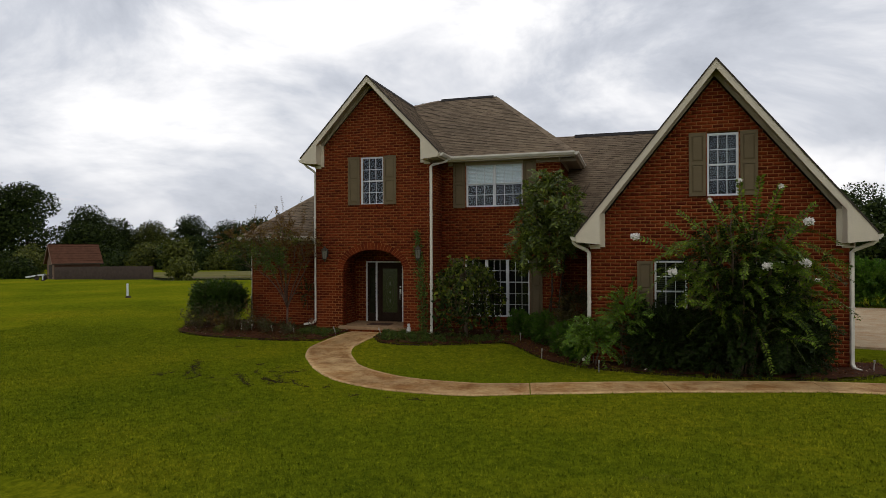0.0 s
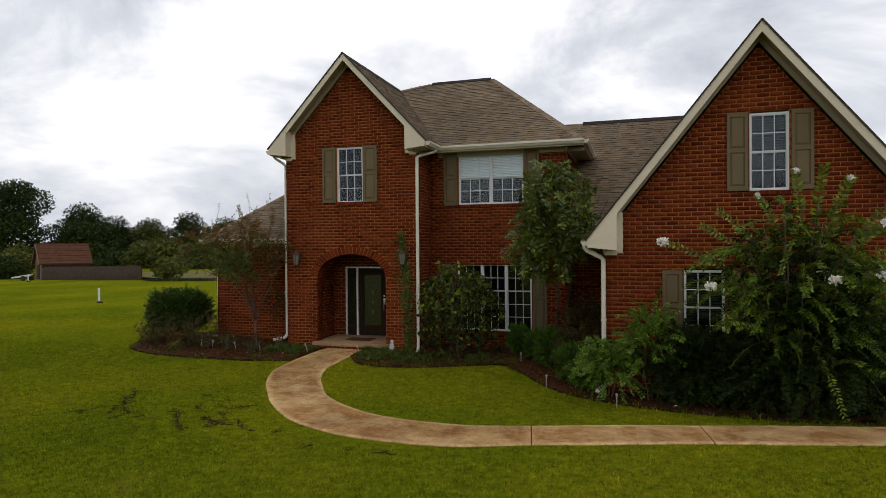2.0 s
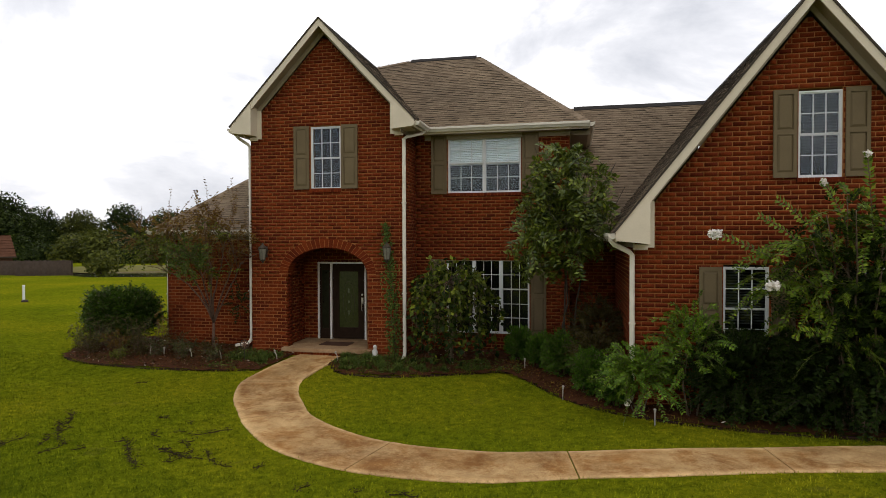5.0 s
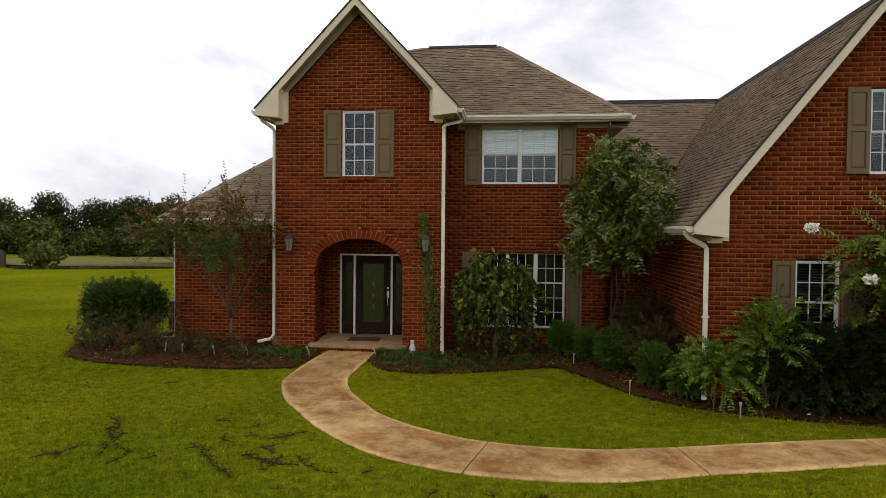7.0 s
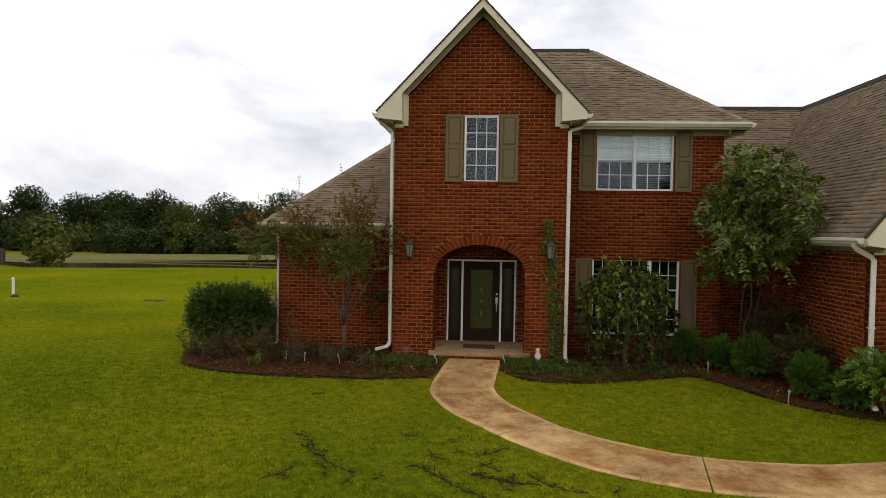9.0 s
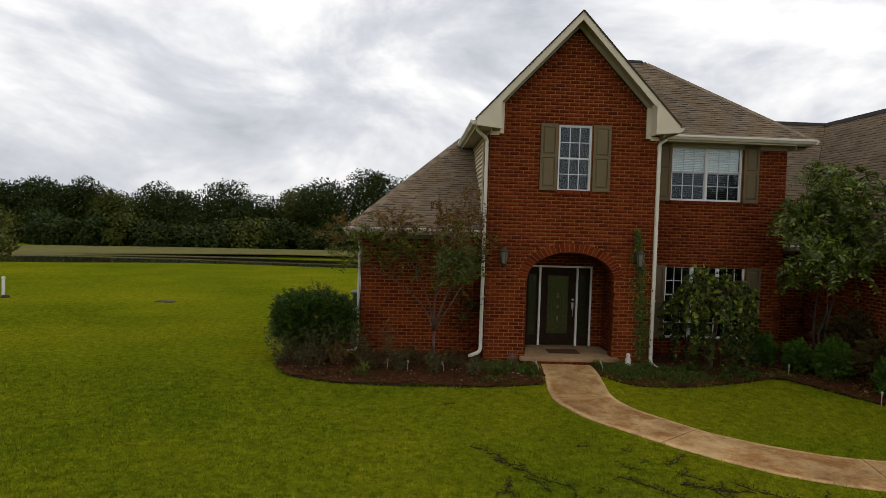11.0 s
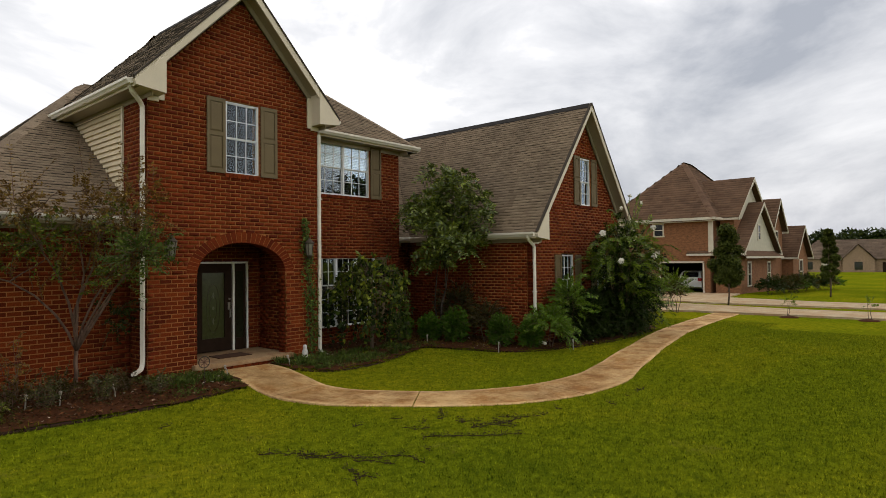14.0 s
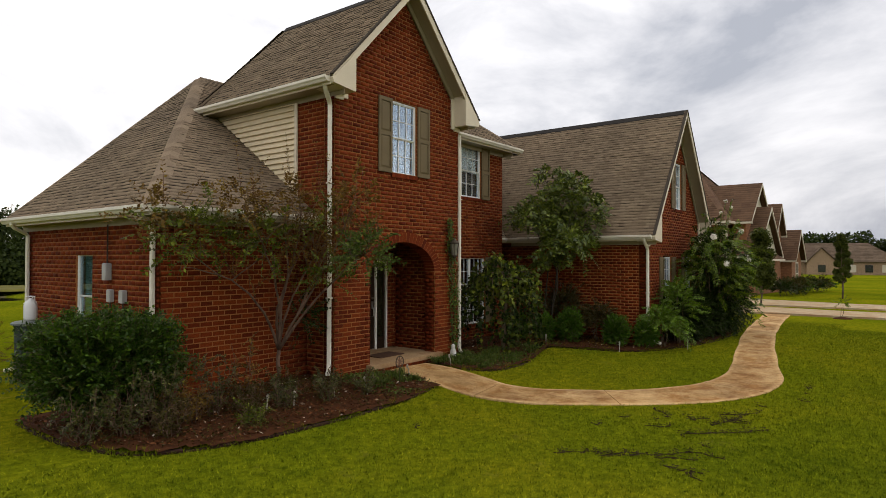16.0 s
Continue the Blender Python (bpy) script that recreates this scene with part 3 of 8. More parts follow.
    if slats:
        n = int((z1 - z0 - 0.1) / 0.05)
        for i in range(int(n * (0.06 if shade else 0.3)), int(n * 0.5) if shade else n):
            z = z0 + 0.06 + 0.05 * i
            bm = bmesh.new()
            prism(bm, [pl.at(u0 + f, d - 0.09, z), pl.at(u1 - f, d - 0.09, z), pl.at(u1 - f, d - 0.125, z + 0.02), pl.at(u0 + f, d - 0.125, z + 0.02)], (0, 0, 0.003))
            part("slat", bm, SLAT, win)
    # an added room behind, its dimness put into the colour
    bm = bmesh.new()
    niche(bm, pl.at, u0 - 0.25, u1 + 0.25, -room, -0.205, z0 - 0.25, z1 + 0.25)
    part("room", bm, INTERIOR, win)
    return win


SLAT = plain("grey_blind_slat", (0.075, 0.078, 0.078), 0.7, vary=0.1)


def shutter(parent, pl, u0, u1, z0, z1):
    """A two-panel shutter: stiles and rails round recessed, bevelled panels."""
    bm = bmesh.new()
    s, w0, w1 = 0.06, 0.012, 0.045
    mid = z0 + (z1 - z0) * 0.52
    lattice(bm, pl.at, [u0, u0 + s, u1 - s, u1], [z0, z0 + 0.09, mid - 0.045, mid + 0.045, z1 - 0.08, z1], w0, w1, lambda i, j: i != 1 or j in (0, 2, 4))
    sh = part("shutter", bm, SHUTTER, parent, "olive brown raised-panel shutter")
    for a, b in ((z0 + 0.09, mid - 0.045), (mid + 0.045, z1 - 0.08)):
        bm = bmesh.new()
        q = [(u0 + s, a), (u1 - s, a), (u1 - s, b), (u0 + s, b)]
        t = [(u0 + s + 0.04, a + 0.04), (u1 - s - 0.04, a + 0.04), (u1 - s - 0.04, b - 0.04), (u0 + s + 0.04, b - 0.04)]
        lo = [bm.verts.new(pl.at(u, w0 + 0.008, z)) for u, z in q]
        hi = [bm.verts.new(pl.at(u, w0 + 0.028, z)) for u, z in t]
        for i in range(4):
            bm.faces.new((lo[i], lo[(i + 1) % 4], hi[(i + 1) % 4], hi[i]))
        bm.faces.new(hi)
        part("panel", bm, SHUTTER, sh)
    return sh


# ---- the house ----
house = thing("house", 2.0, 2.0, -0.1, "two-storey red brick house with steep grey-brown shingle roofs and cream trim", "house")
BASE = -0.2
ECX, EHALF, EY = -0.07, 2.03, -0.04            # the entry gable: middle, half width, front
EAVE_E, PEAK_E, TIP_E = 5.74, 8.28, 2.40       # its eave and ridge heights and the half width at the tips
MX1, MY = 5.90, 1.14                           # the main block's far corner and front
GX0, GX1, GY = 7.05, 12.65, -2.90              # the garage block
GCX, GEAVE, GPEAK, GTIP = 9.90, 3.02, 7.04, 3.18
WX, WY, WBACK = -5.11, 0.72, 6.15              # the low wing's corner and back
ARCH_HALF, ARCH_SPRING, ARCH_TOP = 1.06, 2.06, 2.72


def arch_half(z):
    if z < ARCH_SPRING:
        return ARCH_HALF
    k = (z - ARCH_SPRING) / (ARCH_TOP - ARCH_SPRING)
    return ARCH_HALF * math.sqrt(max(0, 1 - k * k)) if k < 1 else 0.0


EWIN = (-0.455, 0.345, 4.18, 5.74)
slope_e = (PEAK_E - EAVE_E) / TIP_E


def entry_spans(z):
    half = EHALF
    if z > EAVE_E + 0.25:
        half = min(EHALF, (PEAK_E - 0.30 - z) / slope_e)
    if half <= 0.03:
        return []
    s = [(ECX - half, ECX + half)]
    a = arch_half(z)
    if a > 0:
        s = minus(s, -0.04 - a - 0.0, -0.04 + a)
    if EWIN[2] < z < EWIN[3]:
        s = minus(s, EWIN[0], EWIN[1])
    # room for the ring of arch bricks
    if ARCH_SPRING <= z < ARCH_TOP + 0.24:
        k = (z - ARCH_SPRING) / (ARCH_TOP + 0.23 - ARCH_SPRING)
        ring = (ARCH_HALF + 0.22) * math.sqrt(max(0, 1 - k * k))
        s = minus(s, -0.04 - ring, -0.04 + ring)
    return s


brick_wall("wall", house, (0, EY), (1, 0), BASE, PEAK_E - 0.28, entry_spans, 0.28,
                    singles=lambda u, z: 0.0 < z < 1.98, label="red brick gabled entry front with an arched porch opening")
# the arch ring: mortar behind, bricks on edge
bm = bmesh.new()
N_ARCH = 31
for i in range(N_ARCH):
    t0, t1 = math.pi * i / N_ARCH, math.pi * (i + 1) / N_ARCH
    ri = [(-0.04 - ARCH_HALF * math.cos(t), ARCH_SPRING + (ARCH_TOP - ARCH_SPRING) * math.sin(t)) for t in (t0, t1)]
    ro = [(-0.04 - (ARCH_HALF + 0.30) * math.cos(t), ARCH_SPRING + (ARCH_TOP - ARCH_SPRING + 0.30) * math.sin(t)) for t in (t0, t1)]
    prism(bm, [(ri[0][0], EY - 0.001, ri[0][1]), (ri[1][0], EY - 0.001, ri[1][1]), (ro[1][0], EY - 0.001, ro[1][1]), (ro[0][0], EY - 0.001, ro[0][1])], (0, 0.27, 0))
bmesh.ops.remove_doubles(bm, verts=bm.verts, dist=0.0005)
arch = part("arch", bm, MORTAR, house, "arched ring of upright bricks over the porch")
for i in range(N_ARCH):
    t0, t1 = math.pi * (i + 0.07) / N_ARCH, math.pi * (i + 0.93) / N_ARCH
    pts = []
    for t, r in ((t0, -0.008), (t1, -0.008), (t1, 0.225), (t0, 0.225)):
        pts.append((-0.04 - (ARCH_HALF + r) * math.cos(t), EY - 0.006 - 0.001 * (i % 3), ARCH_SPRING + (ARCH_TOP - ARCH_SPRING + r) * math.sin(t)))
    bm = bmesh.new()
    prism(bm, pts, (0, 0.30, 0))
    part("brick", bm, BRICK, arch)

# returns of the entry block
brick_wall("wall", house, (ECX + EHALF, EY + 0.28), (0, 1), BASE, 5.55, lambda z: [(0.0, MY - EY - 0.28)], 0.2)
brick_wall("wall", house, (ECX - EHALF, 1.06), (0, -1), BASE, 5.50, lambda z: [(0.0, 1.06 - EY - 0.28)], 0.2, label="red brick side return of the entry block")
# inner faces of the piers and outer ends of the front wall
brick_wall("wall", house, (-0.04 - ARCH_HALF, EY), (0, 1), BASE, ARCH_SPRING, lambda z: [(0.0, 0.28)], 0.02)
brick_wall("wall", house, (-0.04 + ARCH_HALF, EY + 0.28), (0, -1), BASE, ARCH_SPRING, lambda z: [(0.0, 0.28)], 0.02)
brick_wall("wall", house, (ECX + EHALF, EY), (0, 1), BASE, 5.55, lambda z: [(0.0, 0.28)], 0.02)
brick_wall("wall", house, (ECX - EHALF, EY + 0.28), (0, -1), BASE, 5.50, lambda z: [(0.0, 0.28)], 0.02)
brick_wall("wall", house, (GX0, GY + 0.2), (0, -1), BASE, 2.98, lambda z: [(0.0, 0.2)], 0.02)
brick_wall("wall", house, (WX, WY + 0.2), (0, -1), BASE, 3.02, lambda z: [(0.0, 0.2)], 0.02)
# lap siding above the wing's roof
bm = bmesh.new()
box(bm, ECX - EHALF + 0.03, ECX - EHALF + 0.2, 1.06, 8.0, 2.6, 5.52)
siding = part("wall", bm, SIDING, house, "cream lap siding beside the wing roof")
for i in range(20):
    z = 3.3 + 0.115 * i
    bm = bmesh.new()
    x = ECX - EHALF
    prism(bm, [(x - 0.030, 1.10, z), (x + 0.028, 1.10, z), (x + 0.028, 1.10, z + 0.118), (x + 0.014, 1.10, z + 0.118)], (0, 4.2, 0))
    part("plank", bm, SIDING, siding)
bm = bmesh.new()
box(bm, ECX - EHALF - 0.040, ECX - EHALF + 0.05, 1.03, 1.105, 3.3, 5.5)
part("corner_board", bm, TRIM, siding)

# main block
MWIN = (2.82, 4.70, 4.11, 5.62)
LWIN = (2.77, 4.91, 0.50, 2.40)


def main_spans(z):
    s = [(ECX + EHALF - 0.1, MX1)]
    for w in (MWIN, LWIN):
        if w[2] < z < w[3]:
            s = minus(s, w[0], w[1])
    return s


brick_wall("wall", house, (0, MY), (1, 0), BASE, 5.62, main_spans, 0.2, label="red brick main front between the gables")
brick_wall("wall", house, (MX1, MY + 0.2), (0, 1), BASE, 5.62, lambda z: [(0.0, 6.4)], 0.2)
# the recess and the garage block
brick_wall("wall", house, (0, 1.9), (1, 0), BASE, 3.0, lambda z: [(MX1, GX0)], 0.2)
brick_wall("wall", house, (GX0, 1.9), (0, -1), BASE, 2.98, lambda z: [(0.0, 1.9 - GY - 0.2)], 0.2, label="red brick side of the garage block")
GWIN = (9.74, 10.42, 3.95, 5.42)
GW2 = (8.56, 9.30, 0.95, 2.42)
GW3 = (10.75, 11.49, 0.95, 2.42)
slope_g = (GPEAK - GEAVE) / GTIP


def garage_spans(z):
    lo, hi = GX0, GX1
    if z > GEAVE + 0.2:
        half = (GPEAK - 0.34 - z) / slope_g
        if half < 0.03:
            return []
        lo, hi = max(lo, GCX - half), min(hi, GCX + half)
    s = [(lo, hi)]
    for w in (GWIN, GW2, GW3):
        if w[2] < z < w[3]:
            s = minus(s, w[0], w[1])
    return s


brick_wall("wall", house, (0, GY), (1, 0), BASE, GPEAK - 0.3, garage_spans, 0.2, label="red brick gabled garage front")
brick_wall("wall", house, (GX1, GY + 0.2), (0, 1), BASE, 2.98, lambda z: [(0.0, 11.0)], 0.2)
# the low wing
SWIN = (WBACK - 3.80, WBACK - 3.12, 0.85, 2.44)
brick_wall("wall", house, (0, WY), (1, 0), BASE, 3.02, lambda z: [(WX, ECX - EHALF)], 0.2,
           singles=lambda u, z: u < -3.0 and 0.05 < z < 2.0, label="red brick front of the low wing")
brick_wall("wall", house, (WX, WBACK), (0, -1), BASE, 3.02,
           lambda z: minus([(0.0, WBACK - WY - 0.2)], SWIN[0], SWIN[1]) if SWIN[2] < z < SWIN[3] else [(0.0, WBACK - WY - 0.2)], 0.2, label="red brick side of the low wing")
# plain rear walls close the house
bm = bmesh.new()
box(bm, WX, GX1, WBACK - 0.2, WBACK, BASE, 3.0)
part("rear_wall", bm, MORTAR, house)
bm = bmesh.new()
box(bm, ECX - EHALF, MX1, 7.4, 7.6, 3.0, 5.6)
part("rear_wall", bm, MORTAR, house)

# roofs
EL, ER = ECX - TIP_E, ECX + TIP_E
RZ, RY = 8.50, 4.28
RL, RR = 0.92, 3.18
MEX = 6.38
FY, BY = 0.78, 7.70
ey0 = EY - 0.33
jy = FY + (PEAK_E - EAVE_E) / ((RZ - EAVE_E) / (RY - FY))
roof_face([(ECX, jy, PEAK_E), (RL, RY, RZ), (-1.25, BY, EAVE_E)], house)
roof_face([(ECX, jy, PEAK_E), (-1.25, BY, EAVE_E), (EL, 4.4, EAVE_E)], house)
roof_face([(EL, ey0, EAVE_E), (ECX, ey0, PEAK_E), (ECX, jy, PEAK_E), (EL, jy, EAVE_E)], house, label="steep grey-brown shingle roof over the entry")
roof_face([(ER, ey0, EAVE_E), (ER, FY, EAVE_E), (ECX, jy, PEAK_E), (ECX, ey0, PEAK_E)], house)
roof_face([(ER, FY, EAVE_E), (MEX, FY, EAVE_E), (RR, RY, RZ), (RL, RY, RZ), (ECX, jy, PEAK_E)], house, label="hipped main roof of grey-brown shingles")
roof_face([(MEX, FY, EAVE_E), (MEX, BY, EAVE_E), (RR, RY, RZ)], house)
roof_face([(MEX, BY, EAVE_E), (-1.25, BY, EAVE_E), (RL, RY, RZ), (RR, RY, RZ)], house, exposure=0.3)
gy0 = GY - 0.33
g_l = roof_face([(GCX - GTIP, gy0, GEAVE), (GCX - GTIP, 1.5, GEAVE), (GCX, 5.5, GPEAK), (GCX, gy0, GPEAK)], house, label="steep garage roof of weathered shingles")
roof_face([(GCX + GTIP, gy0, GEAVE), (GCX, gy0, GPEAK), (GCX, 9.3, GPEAK), (GCX + GTIP, 9.3, GEAVE)], house)
roof_face([(4.8, 1.5, GEAVE), (GCX - GTIP, 1.5, GEAVE), (GCX, 5.5, GPEAK), (4.8, 5.5, GPEAK)], house)
roof_face([(4.8, 5.5, GPEAK), (GCX, 5.5, GPEAK), (GCX, 9.3, GEAVE), (4.8, 9.3, GEAVE)], house, exposure=0.3)
WE, WEX, WEY = 3.18, WX - 0.33, WY - 0.33
WPX, WPY, WPZ = -1.09, 6.30, 7.23
slope_w = (WPZ - WE) / (WPY - WEY)
XR = ECX - EHALF + 0.04


def wing_z(y):
    return WE + slope_w * (y - WEY)


w_f = roof_face([(WEX, WEY, WE), (XR, WEY, WE), (XR, 4.45, wing_z(4.45)), (0.3, 4.45, wing_z(4.45)), (0.3, WPY, WPZ), (WPX, WPY, WPZ)], house, label="low wing roof of grey-brown shingles")
roof_face([(WEX, WEY, WE), (WPX, WPY, WPZ), (WEX, WBACK + 0.3, WE)], house)
bm = bmesh.new()
prism(bm, [(WEX + 0.1, WBACK + 0.28, WE), (WPX, WPY + 0.02, WPZ - 0.08), (2.0, WPY + 0.02, WPZ - 0.08), (2.0, WBACK + 0.28, WE)], (0, -0.05, 0))
part("rear_gable", bm, SIDING, house)
RIDGEVENT = plain("dark_ridge_vent", (0.030, 0.027, 0.025), 0.85)


def ridge_vent(p, q, drop, width=0.10):
    """A low folded vent strip along a level ridge."""
    p, q = Vector(p), Vector(q)
    s = (q - p).normalized().cross(Vector((0, 0, 1)))
    bm = bmesh.new()
    ring = [(-width, 0.040 - drop * width / 0.07), (0, 0.055), (width, 0.040 - drop * width / 0.07), (width, -0.01 - drop * width / 0.07), (0, -0.005), (-width, -0.01 - drop * width / 0.07)]
    a, b = ([bm.verts.new(c + s * u + Vector((0, 0, h))) for u, h in ring] for c in (p, q))
    for i in range(6):
        bm.faces.new((a[i], a[(i + 1) % 6], b[(i + 1) % 6], b[i]))
    bm.faces.new(a)
    bm.faces.new(b[::-1])
    part("ridge_vent", bm, RIDGEVENT, house, "dark ridge vent strip")


ridge_vent((ECX, ey0 + 0.05, PEAK_E), (ECX, jy, PEAK_E), 0.074)
ridge_vent((RL + 0.1, RY, RZ), (RR - 0.1, RY, RZ), 0.055)
ridge_vent((GCX, gy0 + 0.05, GPEAK), (GCX, 5.5, GPEAK), 0.086)
ridge_vent((6.0, 5.5, GPEAK), (GCX, 5.5, GPEAK), 0.07)
ridge_caps((MEX, FY, EAVE_E), (RR, RY, RZ), 0.07, g_l)
ridge_caps((ECX, jy, PEAK_E), (RL, RY, RZ), 0.09, g_l)
ridge_caps((RL, RY, RZ), (-1.25, BY, EAVE_E), 0.08, g_l)
ridge_caps((WEX, WEY, WE), (WPX, WPY, WPZ), 0.06, w_f)
ridge_caps((WEX, WBACK + 0.3, WE), (WPX, WPY, WPZ), 0.05, w_f)
ridge_caps((-1.25, BY, EAVE_E), (ECX, jy, PEAK_E), 0.06, g_l)


def gable_trim(cx, tip, eave, peak, yf, ywall, wall_half, label):
    """Rake boards, soffits, frieze and boxed returns of one front gable."""
    sl = (peak - eave) / tip
    drop = 0.27 * math.sqrt(1 + sl * sl) * 0.36
    for s in (-1, 1):
        bm = bmesh.new()
        a = (cx + s * tip, yf, eave + 0.012)
        b = (cx, yf, peak + 0.016)
        prism(bm, [a, b, (cx, yf, peak - 0.03 - drop), (cx + s * (tip - 0.06), yf, eave - 0.03 - drop * 0.72)], (0, -0.03, 0))
        rake = part("rake_board", bm, TRIM, house, label)
        bm = bmesh.new()
        lo = drop - 0.05
        prism(bm, [(cx + s * (tip - 0.25), yf + 0.002, eave - lo + 0.25 * sl), (cx, yf + 0.002, peak - lo - 0.03), (cx, ywall, peak - lo - 0.03), (cx + s * (tip - 0.25), ywall, eave - lo + 0.25 * sl)], (0, 0, 0.02))
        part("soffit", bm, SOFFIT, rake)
        bm = bmesh.new()
        bar(bm, (cx + s * (tip + 0.02), yf - 0.012, eave + 0.012), (cx, yf - 0.012, peak + 0.040), 0.075, 0.034)
        part("shingle_edge", bm, BUTT, rake, "dark edge of the roof shingles")
        # frieze along the wall
        bm = bmesh.new()
        fz = lo + 0.02
        prism(bm, [(cx + s * (wall_half - 0.02), ywall - 0.03, eave - fz + (tip - wall_half + 0.02) * sl), (cx, ywall - 0.03, peak - fz), (cx, ywall - 0.03, peak - fz - 0.15), (cx + s * (wall_half - 0.02), ywall - 0.03, eave - fz - 0.15 + (tip - wall_half + 0.02) * sl)], (0, 0.028, 0))
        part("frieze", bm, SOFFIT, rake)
        # boxed return
        bm = bmesh.new()
        xi = cx + s * (tip - 0.58)
        zt = eave - 0.03 + 0.58 * sl - drop
        pts = [(cx + s * (tip + 0.01), yf - 0.044, eave - 0.05), (cx + s * (tip - 0.02), yf - 0.044, eave - 0.14), (xi, yf - 0.044, eave - 0.20), (xi, yf - 0.044, zt + 0.12)]
        prism(bm, pts, (0, ywall - yf + 0.28, 0))
        ret = part("cornice_return", bm, TRIM, house, "cream boxed cornice return")
        bm = bmesh.new()
        box(bm, min(xi, xi - s * 0.11), max(xi, xi - s * 0.11), ywall - 0.045, ywall - 0.003, eave - 0.26, zt + 0.02)
        part("trim_board", bm, TRIM, ret)
        bm = bmesh.new()
        box(bm, min(xi, cx + s * wall_half), max(xi, cx + s * wall_half), ywall - 0.04, ywall - 0.004, eave - 0.30, eave - 0.205)
        part("trim_board", bm, TRIM, ret)


gable_trim(ECX, TIP_E, EAVE_E, PEAK_E, ey0, EY, EHALF, "cream rake board of the entry gable")
gable_trim(GCX, GTIP, GEAVE, GPEAK, gy0, GY, GCX - GX0, "cream rake board of the garage gable")


def eave(p, q, out, wall_off, soffit_drop=0.16, label=""):
    """Fascia, soffit and gutter along a level eave; out: away from the house; wall_off: how deep the soffit runs."""
    p, q, o = Vector(p), Vector(q), Vector((*out, 0))
    bm = bmesh.new()
    prism(bm, [p + Vector((0, 0, -0.01)) - o * 0.005, q + Vector((0, 0, -0.01)) - o * 0.005, q - o * 0.005 + Vector((0, 0, -soffit_drop)), p - o * 0.005 + Vector((0, 0, -soffit_drop))], -o * 0.025)
    fas = part("fascia", bm, TRIM, house)
    bm = bmesh.new()
    prism(bm, [p - o * 0.03 + Vector((0, 0, -soffit_drop + 0.01)), q - o * 0.03 + Vector((0, 0, -soffit_drop + 0.01)), q - o * wall_off + Vector((0, 0, -soffit_drop + 0.01)), p - o * wall_off + Vector((0, 0, -soffit_drop + 0.01))], (0, 0, 0.02))
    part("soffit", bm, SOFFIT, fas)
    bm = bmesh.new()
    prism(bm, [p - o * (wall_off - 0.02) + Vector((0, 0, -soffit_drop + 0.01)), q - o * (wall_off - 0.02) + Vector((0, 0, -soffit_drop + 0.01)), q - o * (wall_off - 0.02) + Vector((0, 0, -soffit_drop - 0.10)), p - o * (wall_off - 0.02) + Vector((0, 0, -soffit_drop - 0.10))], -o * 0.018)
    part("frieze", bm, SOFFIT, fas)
    gutter(house, p + Vector((0, 0, 0.0)), q + Vector((0, 0, 0.0)), out, label)


eave((ER - 0.12, FY, EAVE_E), (MEX, FY, EAVE_E), (0, -1), MY - FY, label="white gutter along the main eave")
eave((MEX, FY, EAVE_E), (MEX, BY, EAVE_E), (1, 0), MEX - MX1)
eave((EL, ey0 + 0.05, EAVE_E), (EL, 4.6, EAVE_E), (-1, 0), (ECX - EHALF) - EL, label="white gutter along the entry's side eave")
eave((ER, ey0 + 0.05, EAVE_E), (ER, FY - 0.1, EAVE_E), (1, 0), ER - (ECX + EHALF))
eave((GCX - GTIP, gy0 + 0.05, GEAVE), (GCX - GTIP, 1.5, GEAVE), (-1, 0), GX0 - (GCX - GTIP), label="white gutter along the garage eave")
eave((GCX + GTIP, gy0 + 0.05, GEAVE), (GCX + GTIP, 9.3, GEAVE), (1, 0), (GCX + GTIP) - GX1)
eave((MX1, 1.5, GEAVE), (GCX - GTIP, 1.5, GEAVE), (0, -1), 0.4)
eave((WEX, WEY, WE), (ECX - EHALF - 0.1, WEY, WE), (0, -1), WY - WEY, label="white gutter along the wing eave")
eave((WEX, WEY, WE), (WEX, WBACK + 0.3, WE), (-1, 0), WX - WEX)

downspout(house, (EL + 0.02, ey0 + 0.22, EAVE_E - 0.06), (ECX - EHALF - 0.06, EY + 0.06, 5.30), 0.17, (-0.7, -0.7), (1.6, 3.8))
downspout(house, (ER + 0.02, FY - 0.30, EAVE_E - 0.06), (ECX + EHALF + 0.02, EY - 0.02, 5.35), -0.02, (0.1, -1), (1.6, 3.8))
downspout(house, (GCX - GTIP - 0.06, gy0 + 0.25, GEAVE - 0.06), (GX0 - 0.02, GY - 0.05, 2.62), -0.02, (-0.3, -1), (1.4,))
downspout(house, (GCX + GTIP + 0.06, gy0 + 0.25, GEAVE - 0.06), (GX1 + 0.03, GY - 0.05, 2.62), -0.02, (0.3, -1), (1.4,))
downspout(house, (WEX - 0.06, WEY + 0.35, WE - 0.06), (WX - 0.06, WY + 0.12, 2.82), -0.02, (-1, 0), (1.4,))
downspout(house, (WEX - 0.06, WBACK - 0.2, WE - 0.06), (WX - 0.06, WBACK - 0.1, 2.82), -0.02, (-1, 0), (1.4,))

